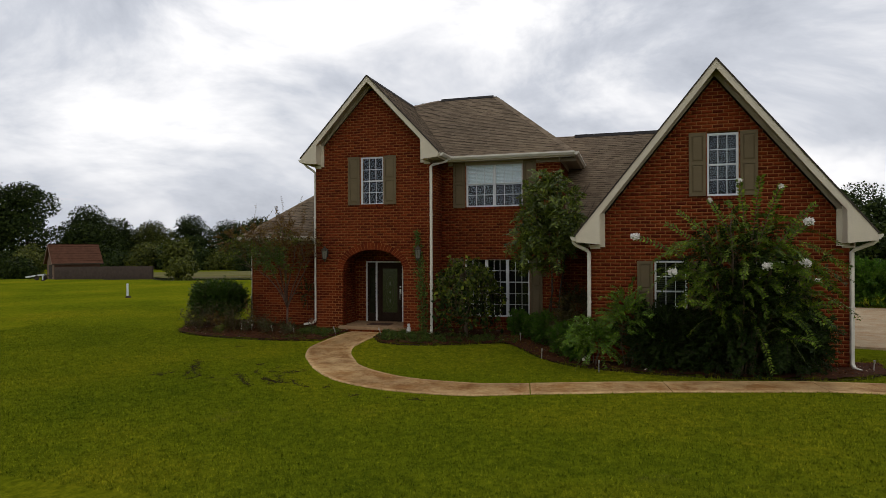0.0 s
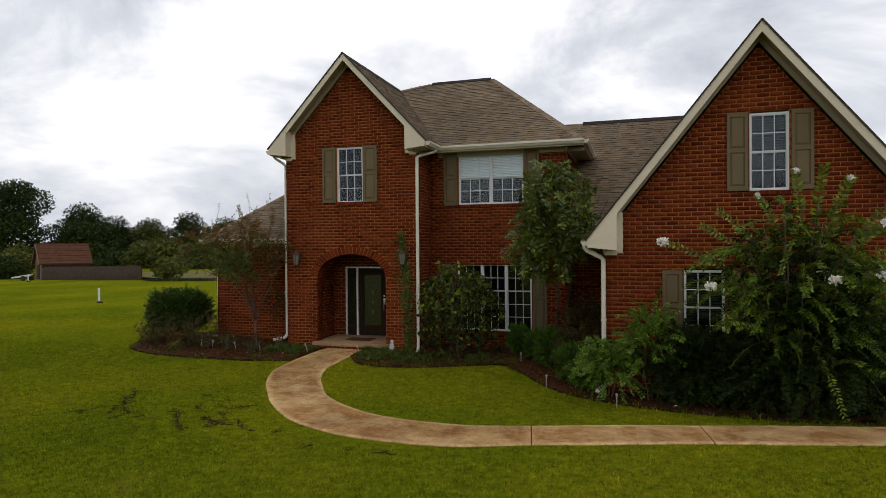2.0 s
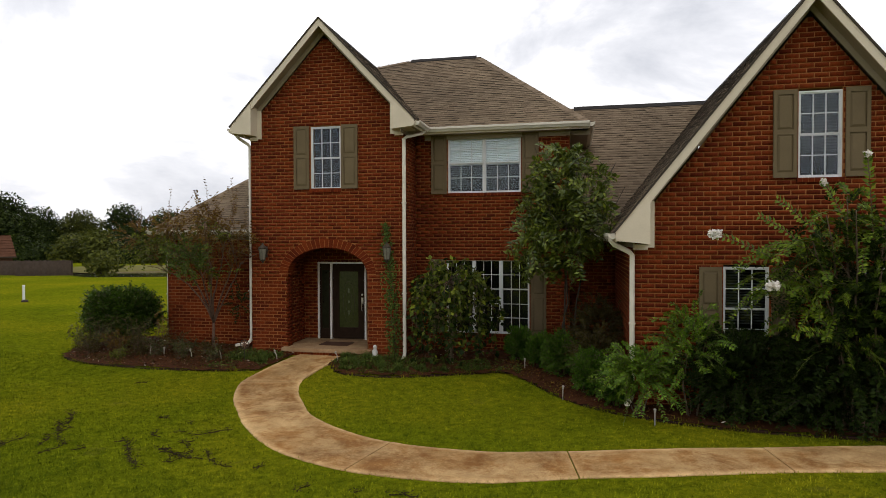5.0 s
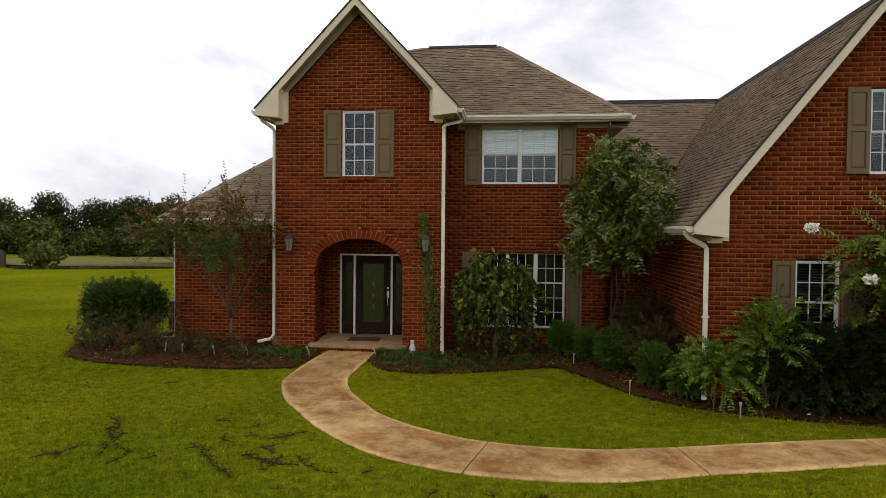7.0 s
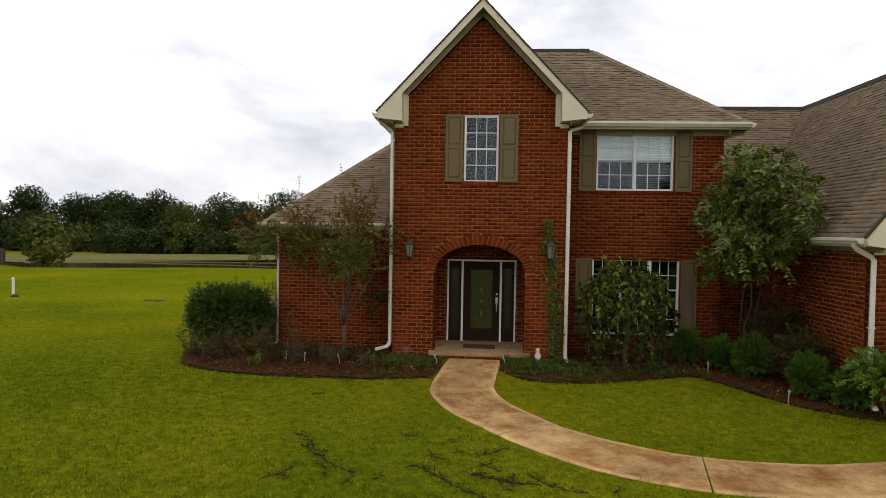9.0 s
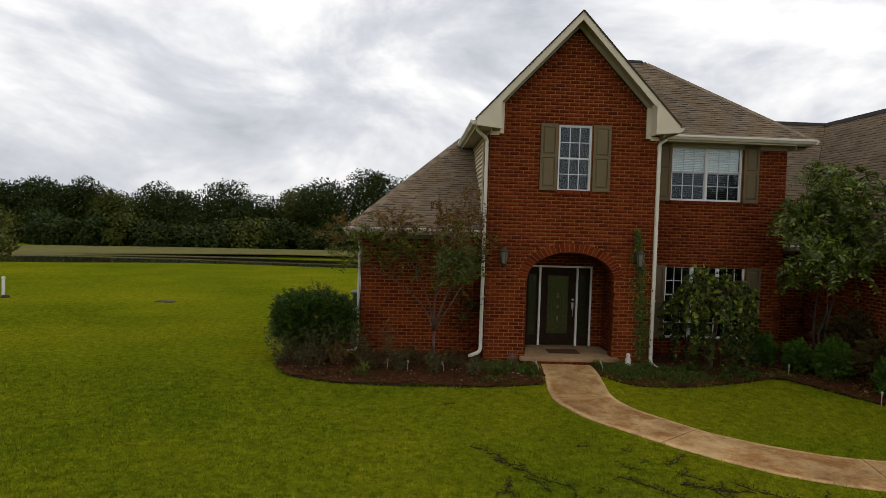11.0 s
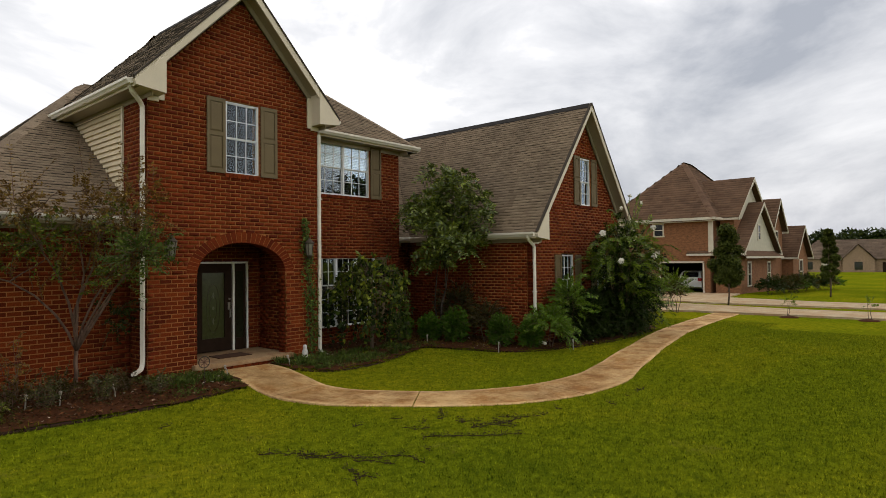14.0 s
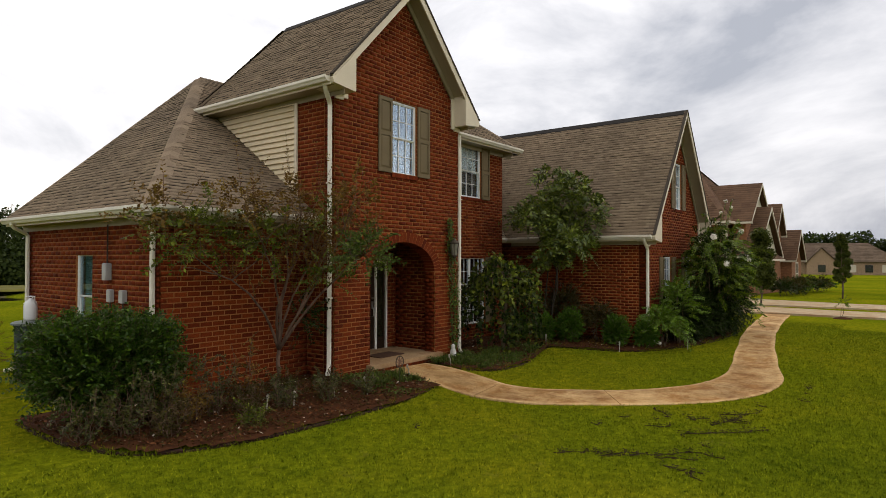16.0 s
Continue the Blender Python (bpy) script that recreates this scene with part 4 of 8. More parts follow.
# windows and shutters
front_e, front_m, front_g = Plane((0, EY), (1, 0)), Plane((0, MY), (1, 0)), Plane((0, GY), (1, 0))
side_w = Plane((WX, WBACK), (0, -1))
window(house, front_e, *EWIN, label="white twelve-pane window over the porch arch", room=0.8)
shutter(house, front_e, EWIN[0] - 0.44, EWIN[0] - 0.03, EWIN[2] - 0.0, EWIN[3] + 0.02)
shutter(house, front_e, EWIN[1] + 0.03, EWIN[1] + 0.45, EWIN[2] - 0.0, EWIN[3] + 0.02)
window(house, front_m, *MWIN, units=2, rows=(2, 2), cols=3, shade=0.52, slats=True, label="white twin window with a half-drawn white shade")
shutter(house, front_m, MWIN[0] - 0.44, MWIN[0] - 0.03, MWIN[2] - 0.02, MWIN[3])
shutter(house, front_m, MWIN[1] + 0.03, MWIN[1] + 0.44, MWIN[2] - 0.02, MWIN[3])
window(house, front_m, *LWIN, units=3, rows=(2, 3), label="white triple window with many small panes", room=1.6)
shutter(house, front_m, LWIN[0] - 0.42, LWIN[0] - 0.03, LWIN[2], LWIN[3])
shutter(house, front_m, LWIN[1] + 0.03, LWIN[1] + 0.42, LWIN[2], LWIN[3])
window(house, front_g, *GWIN, slats=True, label="white gable window with a slatted blind behind")
shutter(house, front_g, GWIN[0] - 0.40, GWIN[0] - 0.03, GWIN[2], GWIN[3] + 0.02)
shutter(house, front_g, GWIN[1] + 0.03, GWIN[1] + 0.40, GWIN[2], GWIN[3] + 0.02)
for w in (GW2, GW3):
    window(house, front_g, *w, rows=(2, 2), slats=True, label="white garage window with a slatted blind behind")
    shutter(house, front_g, w[0] - 0.40, w[0] - 0.03, w[2], w[3])
    shutter(house, front_g, w[1] + 0.03, w[1] + 0.40, w[2], w[3])
window(house, side_w, *SWIN, rows=(1, 1), cols=1, shade=0.97, cloth=TEAL, label="white side window with a dull teal drawn shade")

# the porch: floor, step, side walls, ceiling, door
PY, PZ = 1.36, 0.20
bm = bmesh.new()
box(bm, -1.22, 1.16, EY - 0.16, PY + 0.1, 0.10, PZ)
bmesh.ops.bevel(bm, geom=list(bm.edges), offset=0.012, segments=2, affect="EDGES")
part("porch_floor", bm, SLAB, house, "tan concrete porch slab")
bm = bmesh.new()
box(bm, -1.20, 1.15, EY - 0.12, EY + 0.04, -0.24, 0.098)
step_ = part("step", bm, MORTAR, house, "row of bricks under the porch slab")
for i in range(28):
    x = -1.20 + i * 0.084
    bm = bmesh.new()
    box(bm, x, x + 0.074, EY - 0.13, EY + 0.03, -0.14, 0.099)
    part("brick", bm, BRICK, step_)
for x, d in ((-1.32, (0, 1)), (1.24, (0, -1))):
    ob = brick_wall("wall", house, (x, EY + 0.24 if d[1] > 0 else PY + 0.1), d, PZ - 0.3, 2.92, lambda z: [(0.0, PY - EY - 0.14)], 0.1)
# ceiling takes the shutters' dark colour to stand for the porch's shade
bm = bmesh.new()
box(bm, -1.4, 1.3, EY + 0.25, PY + 0.2, 2.86, 2.92)
part("porch_ceiling", bm, SHUTTER, house)
front = Plane((0, PY), (1, 0))
brick_wall("wall", house, (0, PY), (1, 0), PZ, 2.9, lambda z: [(-1.4, -0.90), (0.90, 1.3)] if z < 2.32 else [(-1.4, 1.3)], 0.1, label="red brick wall round the front door")
# added hall behind the door, its darkness in the colour
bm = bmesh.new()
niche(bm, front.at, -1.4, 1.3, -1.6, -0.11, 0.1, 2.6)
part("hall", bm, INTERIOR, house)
bm = bmesh.new()
lattice(bm, front.at, [-0.88, -0.838, -0.517, -0.465, 0.47, 0.522, 0.843, 0.885], [PZ, 2.26, 2.305], -0.08, 0.05, lambda i, j: j == 1 or i % 2 == 0)
part("door_frame", bm, JAMB, house, "off-white door frame with two sidelights")
bm = bmesh.new()
x0, x1 = -0.455, 0.465
lattice(bm, front.at, [x0, x0 + 0.16, x1 - 0.16, x1], [PZ + 0.02, PZ + 0.30, 2.07, 2.255], -0.035, 0.01, lambda i, j: (i, j) != (1, 1))
door = part("door", bm, DOORWOOD, house, "dark wooden front door with an etched glass panel")
bm = bmesh.new()
box(bm, x0 + 0.18, x1 - 0.18, PY + 0.005, PY + 0.02, PZ + 0.32, 2.05)
part("glass_panel", bm, ETCHED, door, "greenish etched glass panel")
bm = bmesh.new()
lattice(bm, front.at, [x0 + 0.16, x0 + 0.185, x1 - 0.185, x1 - 0.16], [PZ + 0.30, PZ + 0.325, 2.045, 2.07], -0.004, 0.018, lambda i, j: (i, j) != (1, 1))
part("glass_bead", bm, DOORWOOD, door)
# leaded tracery: two tall lozenges and a middle line
cx = (x0 + x1) / 2
for rx, rz in ((0.16, 0.56), (0.09, 0.30)):
    bm = bmesh.new()
    tube(bm, [(cx + rx * math.cos(a), PY + 0.002, 1.22 + rz * math.sin(a)) for a in np.linspace(0, math.tau, 33)], 0.005, 5)
    part("tracery", bm, LAMPMETAL, door)
# a chain of small bevelled petals down the middle of the glass
for dz, dx, w, h, lean in ((0.30, 0, 0.024, 0.08, 0), (-0.30, 0, 0.024, 0.08, 0), (0.0, 0.0, 0.03, 0.045, 0)):
    ring = []
    for a in np.linspace(0, math.tau, 9)[:-1]:
        u, v = w * math.cos(a), h * math.sin(a) * abs(math.sin(a)) ** 0.3
        ring.append((cx + dx + u * math.cos(lean) - v * math.sin(lean), PY - 0.001, 1.22 + dz + u * math.sin(lean) + v * math.cos(lean)))
    bm = bmesh.new()
    prism(bm, ring, (0, 0.008, 0))
    part("bevelled_petal", bm, BEVELLED, door)
bm = bmesh.new()
tube(bm, [(x1 - 0.07, PY - 0.012, 0.98), (x1 - 0.07, PY - 0.06, 1.00), (x1 - 0.07, PY - 0.06, 1.18), (x1 - 0.07, PY - 0.012, 1.22)], 0.011, 8)
part("handle", bm, METAL, door, "brushed nickel pull handle")
bm = bmesh.new()
box(bm, x1 - 0.10, x1 - 0.04, PY - 0.02, PY - 0.008, 1.16, 1.34)
part("lock_plate", bm, METAL, door)
bm = bmesh.new()
tube(bm, [(x1 - 0.07, PY - 0.01, 1.42), (x1 - 0.07, PY - 0.04, 1.42)], 0.026, 12)
part("deadbolt", bm, METAL, door)
for a, b in ((-0.838, -0.517), (0.522, 0.843)):
    bm = bmesh.new()
    lattice(bm, front.at, [a, a + 0.06, b - 0.06, b], [PZ, PZ + 0.28, 2.08, 2.26], -0.04, 0.0, lambda i, j: (i, j) != (1, 1))
    sl = part("sidelight", bm, DOORWOOD, house, "dark narrow sidelight beside the door")
    bm = bmesh.new()
    box(bm, a + 0.065, b - 0.065, PY + 0.012, PY + 0.022, PZ + 0.285, 2.075)
    part("pane", bm, SIDEGLASS, sl)

bm = bmesh.new()
box(bm, -0.42, 0.36, 0.30, 0.78, PZ + 0.001, PZ + 0.018)
bmesh.ops.bevel(bm, geom=[e for e in bm.edges], offset=0.006, segments=1, affect="EDGES")
tagged(part("doormat", bm, RUBBER), "dark brown fibre doormat on the porch slab", "doormat")


# wall lanterns either side of the arch
def lantern(x, z):
    t = thing("wall_lantern", x, EY, z, "weathered bronze wall lantern with frosted glass beside the porch arch", "lamp", "lanterns beside the arch")
    bm = bmesh.new()
    lathe(bm, [(0.05, -0.02), (0.06, 0.0), (0.05, 0.02)], 12, (x, EY - 0.01, z + 0.02))
    part("boss", bm, LAMPMETAL, t)
    bm = bmesh.new()
    box(bm, x - 0.045, x + 0.045, EY - 0.022, EY - 0.012, z - 0.12, z + 0.10)
    part("back_plate", bm, LAMPMETAL, t)
    bm = bmesh.new()
    tube(bm, [(x, EY - 0.02, z + 0.02), (x, EY - 0.07, z + 0.10), (x, EY - 0.13, z + 0.16), (x, EY - 0.13, z + 0.13)], 0.010, 8)
    part("bracket", bm, LAMPMETAL, t)
    bm = bmesh.new()
    lathe(bm, [(0.010, 0.19), (0.018, 0.165), (0.03, 0.15), (0.085, 0.10), (0.095, 0.085), (0.08, 0.08)][::-1], 10, (x, EY - 0.13, z - 0.02))
    part("cap", bm, LAMPMETAL, t)
    bm = bmesh.new()
    lathe(bm, [(0.05, -0.14), (0.078, 0.075)], 10, (x, EY - 0.13, z - 0.02))
    part("glass_shade", bm, LAMPGLASS, t, "frosted tapered glass")
    for k in range(5):
        a = k * math.tau / 5
        bm = bmesh.new()
        bar(bm, (x + 0.053 * math.cos(a), EY - 0.13 + 0.053 * math.sin(a), z - 0.16), (x + 0.083 * math.cos(a), EY - 0.13 + 0.083 * math.sin(a), z + 0.06), 0.010)
        part("cage_bar", bm, LAMPMETAL, t)
    bm = bmesh.new()
    lathe(bm, [(0.012, -0.23), (0.02, -0.205), (0.03, -0.19), (0.056, -0.165), (0.056, -0.15)], 10, (x, EY - 0.13, z - 0.01))
    part("finial", bm, LAMPMETAL, t)
    t.scale = (1.25, 1.25, 1.25)


lantern(-1.70, 2.62)
lantern(1.58, 2.64)


# ---- paths, drive and beds ----
def spline(pts, step=0.15):
    """A smooth line through plan points, with nearly even steps."""
    P = np.array(pts, float)
    P = np.vstack([2 * P[0] - P[1], P, 2 * P[-1] - P[-2]])
    out = []
    for i in range(1, len(P) - 2):
        n = max(2, int(np.linalg.norm(P[i + 1] - P[i]) / step))
        for t in np.arange(n) / n:
            a, b, c, d = P[i - 1], P[i], P[i + 1], P[i + 2]
            out.append(0.5 * (2 * b + (c - a) * t + (2 * a - 5 * b + 4 * c - d) * t * t + (3 * b - a - 3 * c + d) * t ** 3))
    out.append(P[-2])
    return np.array(out)


WALK = [(-0.12, -0.17, 0.60), (-0.19, -0.9, 0.61), (-0.29, -1.7, 0.63), (-0.32, -2.4, 0.66), (0.0, -3.2, 0.62), (0.44, -3.87, 0.60), (1.02, -4.66, 0.60), (1.97, -5.48, 0.63), (3.12, -5.98, 0.64), (4.50, -6.08, 0.58), (6.0, -5.85, 0.50), (8.7, -5.40, 0.46), (11.5, -5.02, 0.45), (16.5, -4.55, 0.46), (20.2, -4.25, 0.50)]
WALK_LINE = spline([p[:2] for p in WALK])
walkway = thing("walkway", 3.0, -5.5, -0.1, "curved rust-stained concrete garden walk from the porch to the drive", "walkway", kind="structure")
d = np.gradient(WALK_LINE, axis=0)
d /= np.linalg.norm(d, axis=1)[:, None]
side = np.stack([-d[:, 1], d[:, 0]], -1)
dist = np.r_[0, np.cumsum(np.linalg.norm(np.diff(WALK_LINE, axis=0), axis=1))]
WIDE = np.interp(WALK_LINE[:, 0] - WALK_LINE[:, 1], [p[0] - p[1] for p in WALK], [p[2] for p in WALK])
JOINTS = [0.0] + [float(dist[np.argmin((WALK_LINE[:, 0] - x) ** 2 + (WALK_LINE[:, 1] - y) ** 2)]) for x, y in ((-0.32, -2.35), (0.82, -4.42), (3.05, -5.96), (6.0, -5.85), (8.7, -5.4), (11.5, -5.0), (14.3, -4.75), (17.2, -4.5))] + [float(dist[-1])]
for a, b in zip(JOINTS, JOINTS[1:]):
    stops = [a + 0.011] + [s for s in dist if a + 0.03 < s < b - 0.03] + [b - 0.011]
    bm = bmesh.new()
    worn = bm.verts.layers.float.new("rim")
    rows = []
    tilt = rnd.uniform(-0.004, 0.004)
    for s in stops:
        c = np.array([np.interp(s, dist, WALK_LINE[:, k]) for k in (0, 1)])
        n = np.array([np.interp(s, dist, side[:, k]) for k in (0, 1)])
        w = float(np.interp(s, dist, WIDE)) + 0.010 * math.sin(s * 2.3) + rnd.uniform(-0.006, 0.006)
        z = float(height(*c)) + 0.025 + tilt
        l, r = c + n * w, c - n * w
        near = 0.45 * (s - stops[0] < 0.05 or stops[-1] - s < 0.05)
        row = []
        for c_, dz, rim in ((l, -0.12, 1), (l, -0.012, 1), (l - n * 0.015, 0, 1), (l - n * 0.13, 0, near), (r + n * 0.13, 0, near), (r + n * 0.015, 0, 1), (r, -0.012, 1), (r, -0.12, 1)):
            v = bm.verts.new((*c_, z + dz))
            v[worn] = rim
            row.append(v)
        rows.append(row)
    for p, q in zip(rows, rows[1:]):
        for k in range(7):
            bm.faces.new((p[k], p[k + 1], q[k + 1], q[k]))
    bm.faces.new(rows[0])
    bm.faces.new(rows[-1][::-1])
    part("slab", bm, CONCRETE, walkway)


def slab_field(name, pts, z, material, label, category):
    bm = bmesh.new()
    prism(bm, [(x, y, z) for x, y in pts], (0, 0, -0.2))
    return tagged(part(name, bm, material), label, category, kind="structure")


slab_field("driveway", [(19.6, -90), (22.2, -90), (22.4, -6), (23.4, -1.5), (23.4, 12.5), (13.3, 12.5), (13.3, 0.6), (18.4, -0.6), (19.4, -3.0)], 0.06, DRIVE, "pale concrete driveway running past the garage block", "driveway")
slab_field("neighbour_driveway", [(26.4, -90), (29.8, -90), (30.0, -6), (31.5, -0.8), (35.9, -0.4), (35.9, 6.5), (28.0, 6.5), (26.4, -2)], -0.07, DRIVE, "stained concrete driveway of the neighbouring house", "driveway")


def inside(poly, x, y):
    c = False
    for (a, b), (p, q) in zip(poly, poly[1:] + poly[:1]):
        if (b > y) != (q > y) and x < (p - a) * (y - b) / (q - b) + a:
            c = not c
    return c


BED_L = [(-6.85, 1.3), (-6.9, 0.3), (-6.82, -0.70), (-6.42, -1.47), (-5.4, -1.88), (-3.75, -1.98), (-2.2, -1.88), (-1.02, -1.66), (-0.86, -0.6), (-0.9, -0.15), (-2.0, -0.1), (-2.0, 0.72), (-5.15, 0.72), (-5.2, 1.6)]
BED_R = [(0.50, -0.15), (0.45, -1.0), (0.95, -1.62), (2.2, -1.72), (3.6, -1.34), (4.6, -1.05), (5.3, -1.86), (6.0, -2.72), (6.95, -3.45), (8.3, -4.05), (10.2, -4.38), (11.9, -4.30), (13.1, -3.45), (13.4, -2.3), (12.7, -2.2), (12.7, -2.88), (7.02, -2.88), (7.0, 1.85), (5.9, 1.85), (5.9, 1.15), (1.98, 1.15), (1.98, -0.1)]


def bed(outline, name, label):
    """A raised bed of mulch with a dark plastic edging and loose chips."""
    xs, ys = [p[0] for p in outline], [p[1] for p in outline]
    step = 0.11
    verts, index, faces = [], {}, []

    def vert(i, j):
        if (i, j) not in index:
            x, y = min(xs) + i * step, min(ys) + j * step
            index[i, j] = len(verts)
            verts.append((x, y, float(height(x, y)) + 0.055 + 0.03 * noise.noise((x * 3.1, y * 3.1, 0.0)) + 0.02 * noise.noise((x * 9, y * 9, 3.0))))
        return index[i, j]

    for i in range(int((max(xs) - min(xs)) / step) + 1):
        for j in range(int((max(ys) - min(ys)) / step) + 1):
            if any(inside(outline, min(xs) + (i + u) * step, min(ys) + (j + v) * step) for u in (0, 1) for v in (0, 1)):
                faces.append((vert(i, j), vert(i + 1, j), vert(i + 1, j + 1), vert(i, j + 1)))
    ob = tagged(raw(name, verts, faces, MULCH, smooth=True), label, "flower bed", kind="structure")
    return ob


def edging(line, parent):
    """A row of low blocks laid end to end along the rim of a bed."""
    pts = spline(line, 0.05)
    run = np.r_[0, np.cumsum(np.linalg.norm(np.diff(pts, axis=0), axis=1))]
    s = 0.0
    while s < run[-1] - 0.1:
        e = min(s + rnd.uniform(0.27, 0.33), run[-1])
        p, q = (np.array([np.interp(k, run, pts[:, i]) for i in (0, 1)]) for k in (s + 0.008, e - 0.008))
        t = (q - p) / np.linalg.norm(q - p)
        n = np.array([-t[1], t[0]]) * 0.045
        sink, lean = rnd.uniform(-0.015, 0.012), rnd.uniform(-0.01, 0.01)
        bm = bmesh.new()
        low, high = [], []
        for c, k in ((p, 1), (q, 1), (q, -1), (p, -1)):
            z = float(height(*c)) + sink
            x, y = c + n * k
            low.append(bm.verts.new((x, y, z - 0.08)))
            high.append(bm.verts.new((x + lean * n[0] * 8, y + lean * n[1] * 8, z + 0.03)))
        bm.faces.new(low[::-1])
        bm.faces.new(high)
        for i in range(4):
            bm.faces.new((low[i], low[(i + 1) % 4], high[(i + 1) % 4], high[i]))
        bmesh.ops.bevel(bm, geom=[g for g in bm.edges if all(v in high for v in g.verts)], offset=0.014, segments=1, affect="EDGES")
        part("edging_block", bm, EDGING, parent)
        s = e


EDGING = plain("dark_edging", (0.030, 0.014, 0.008), 0.95, vary=0.5, scale=6)
bed_l = bed(BED_L, "flower_bed", "reddish bark mulch bed in front of the low wing")
edging(BED_L[:8], bed_l)
bed_r = bed(BED_R, "flower_bed", "reddish bark mulch bed curving round the garage front")
edging(BED_R[1:14], bed_r)


# ---- plants ----
def unit(a):
    return a / np.maximum(np.linalg.norm(a, axis=-1, keepdims=True), 1e-9)


def leaf_mesh(P, D, N, L, W):
    """Pointed leaves: base P, way D, face N, length L, width W; four corners each, creased along the middle."""
    S = unit(np.cross(D, N))
    N = np.cross(S, D)
    L, W = np.broadcast_to(L, len(P))[:, None], np.broadcast_to(W, len(P))[:, None]
    v = np.stack([P, P + D * L * 0.45 + S * W / 2 + N * W * 0.12, P + D * L, P + D * L * 0.45 - S * W / 2 + N * W * 0.12], 1)
    i = np.arange(len(P))[:, None] * 4
    return v.reshape(-1, 3), np.concatenate([i, i + 1, i + 2, i + 3], 1)


def ball_points(n, g):
    v = unit(g.normal(size=(n, 3)))
    return v


def spray_leaves(base, way, length, droop, pairs, leaf, ratio, g, flat=0.25):
    """Leaves in two rows along arching twigs. base, way: (n, 3). Returns leaf arrays and the twigs' points."""
    n = len(base)
    t = np.linspace(0.12, 1.0, pairs)
    L = np.broadcast_to(length, n)
    line = base[:, None] + way[:, None] * (L[:, None] * t)[..., None]
    line[..., 2] -= droop * L[:, None] * t ** 2
    tang = np.broadcast_to(way[:, None], line.shape).copy()
    tang[..., 2] -= 2 * droop * t
    tang = unit(tang)
    up = unit(np.array([0, 0, 0.8]) + g.normal(0, 0.65, (n, 1, 3)))
    s = unit(np.cross(tang, up))
    nrm = unit(np.cross(s, tang))
    P, D, N = [], [], []
    for sgn in (-1, 1):
        P.append(line)
        D.append(unit(s * sgn + tang * 0.55 + g.normal(0, 0.22, line.shape)))
        N.append(unit(nrm + g.normal(0, flat, line.shape)))
    P, D, N = (np.concatenate([a.reshape(-1, 3) for a in x]) for x in (P, D, N))
    size = leaf * g.uniform(0.65, 1.15, len(P))
    return P, D, N, size, size * ratio, line


def twig_mesh(lines, r0, r1):
    """Thin three-sided twigs along (n, k, 3) points."""
    n, k, _ = lines.shape
    r = np.linspace(r0, r1, k)[None, :, None]
    d = unit(np.gradient(lines, axis=1))
    a = unit(np.cross(d, np.array([0.3, 0.5, 0.8])))
    b = np.cross(d, a)
    ring = np.stack([lines + r * (a * math.cos(x) + b * math.sin(x)) for x in (0, 2.094, 4.189)], 2)
    idx = np.arange(n * k * 3).reshape(n, k, 3)
    f = []
    for j in range(3):
        m = (j + 1) % 3
        f.append(np.stack([idx[:, :-1, j], idx[:, :-1, m], idx[:, 1:, m], idx[:, 1:, j]], -1).reshape(-1, 4))
    return ring.reshape(-1, 3), np.concatenate(f)


def limbs(parent, stems, bark, sides=7):
    """Each stem: a list of points and its radii."""
    for pts, radii in stems:
        bm = bmesh.new()
        tube(bm, pts, radii, sides)
        part("limb" if len(stems) > 1 else "trunk", bm, bark, parent, smooth=True)


def bend(p, q, n, wob, g):
    """A crooked line from p to q."""
    p, q = np.array(p, float), np.array(q, float)
    t = np.linspace(0, 1, n)[:, None]
    off = g.normal(0, wob, (n, 3)) * np.sin(np.pi * t)
    return p + (q - p) * t + off


def taper(a, b, n):
    return [a + (b - a) * i / (n - 1) for i in range(n)]


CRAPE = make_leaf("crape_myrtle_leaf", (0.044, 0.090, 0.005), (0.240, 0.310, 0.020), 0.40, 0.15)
# the dark shrubs' own colour; also paints shade into crape myrtle and mulberry
SHRUB = make_leaf("dark_shrub_and_shaded_leaf", (0.010, 0.021, 0.003), (0.040, 0.064, 0.007), 0.5)
BRIGHT = make_leaf("bright_shrub_leaf", (0.055, 0.120, 0.008), (0.230, 0.350, 0.026), 0.40, 0.2)
BOX = make_leaf("boxwood_leaf", (0.034, 0.092, 0.007), (0.130, 0.230, 0.018), 0.5)
PRIVET = make_leaf("glossy_privet_leaf", (0.036, 0.064, 0.006), (0.290, 0.340, 0.040), 0.34, 0.35)
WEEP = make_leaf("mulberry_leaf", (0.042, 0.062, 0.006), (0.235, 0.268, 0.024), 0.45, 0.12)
HEDGE = make_leaf("hawthorn_leaf", (0.013, 0.038, 0.003), (0.110, 0.190, 0.013), 0.42, 0.18)
AUTUMN = make_leaf("turning_leaf", (0.106, 0.054, 0.013), (0.227, 0.156, 0.025), 0.55)
REDDISH = make_leaf("reddish_nandina_leaf", (0.035, 0.030, 0.007), (0.094, 0.075, 0.013), 0.5)
IVY = make_leaf("ivy_leaf", (0.042, 0.072, 0.013), (0.156, 0.192, 0.032), 0.5)
GLOSSY = make_leaf("glossy_small_leaf", (0.022, 0.032, 0.005), (0.170, 0.165, 0.035), 0.4, 0.25)
REDBARK = make_bark("reddish_smooth_bark", (0.050, 0.029, 0.018), (0.160, 0.098, 0.066))
PETAL = plain("white_petal", (0.84, 0.80, 0.74), 0.7, vary=0.1)
BARK = make_bark("grey_brown_bark", (0.050, 0.034, 0.022), (0.145, 0.105, 0.072))
PALEBARK = make_bark("pale_smooth_bark", (0.12, 0.080, 0.052), (0.30, 0.22, 0.155))
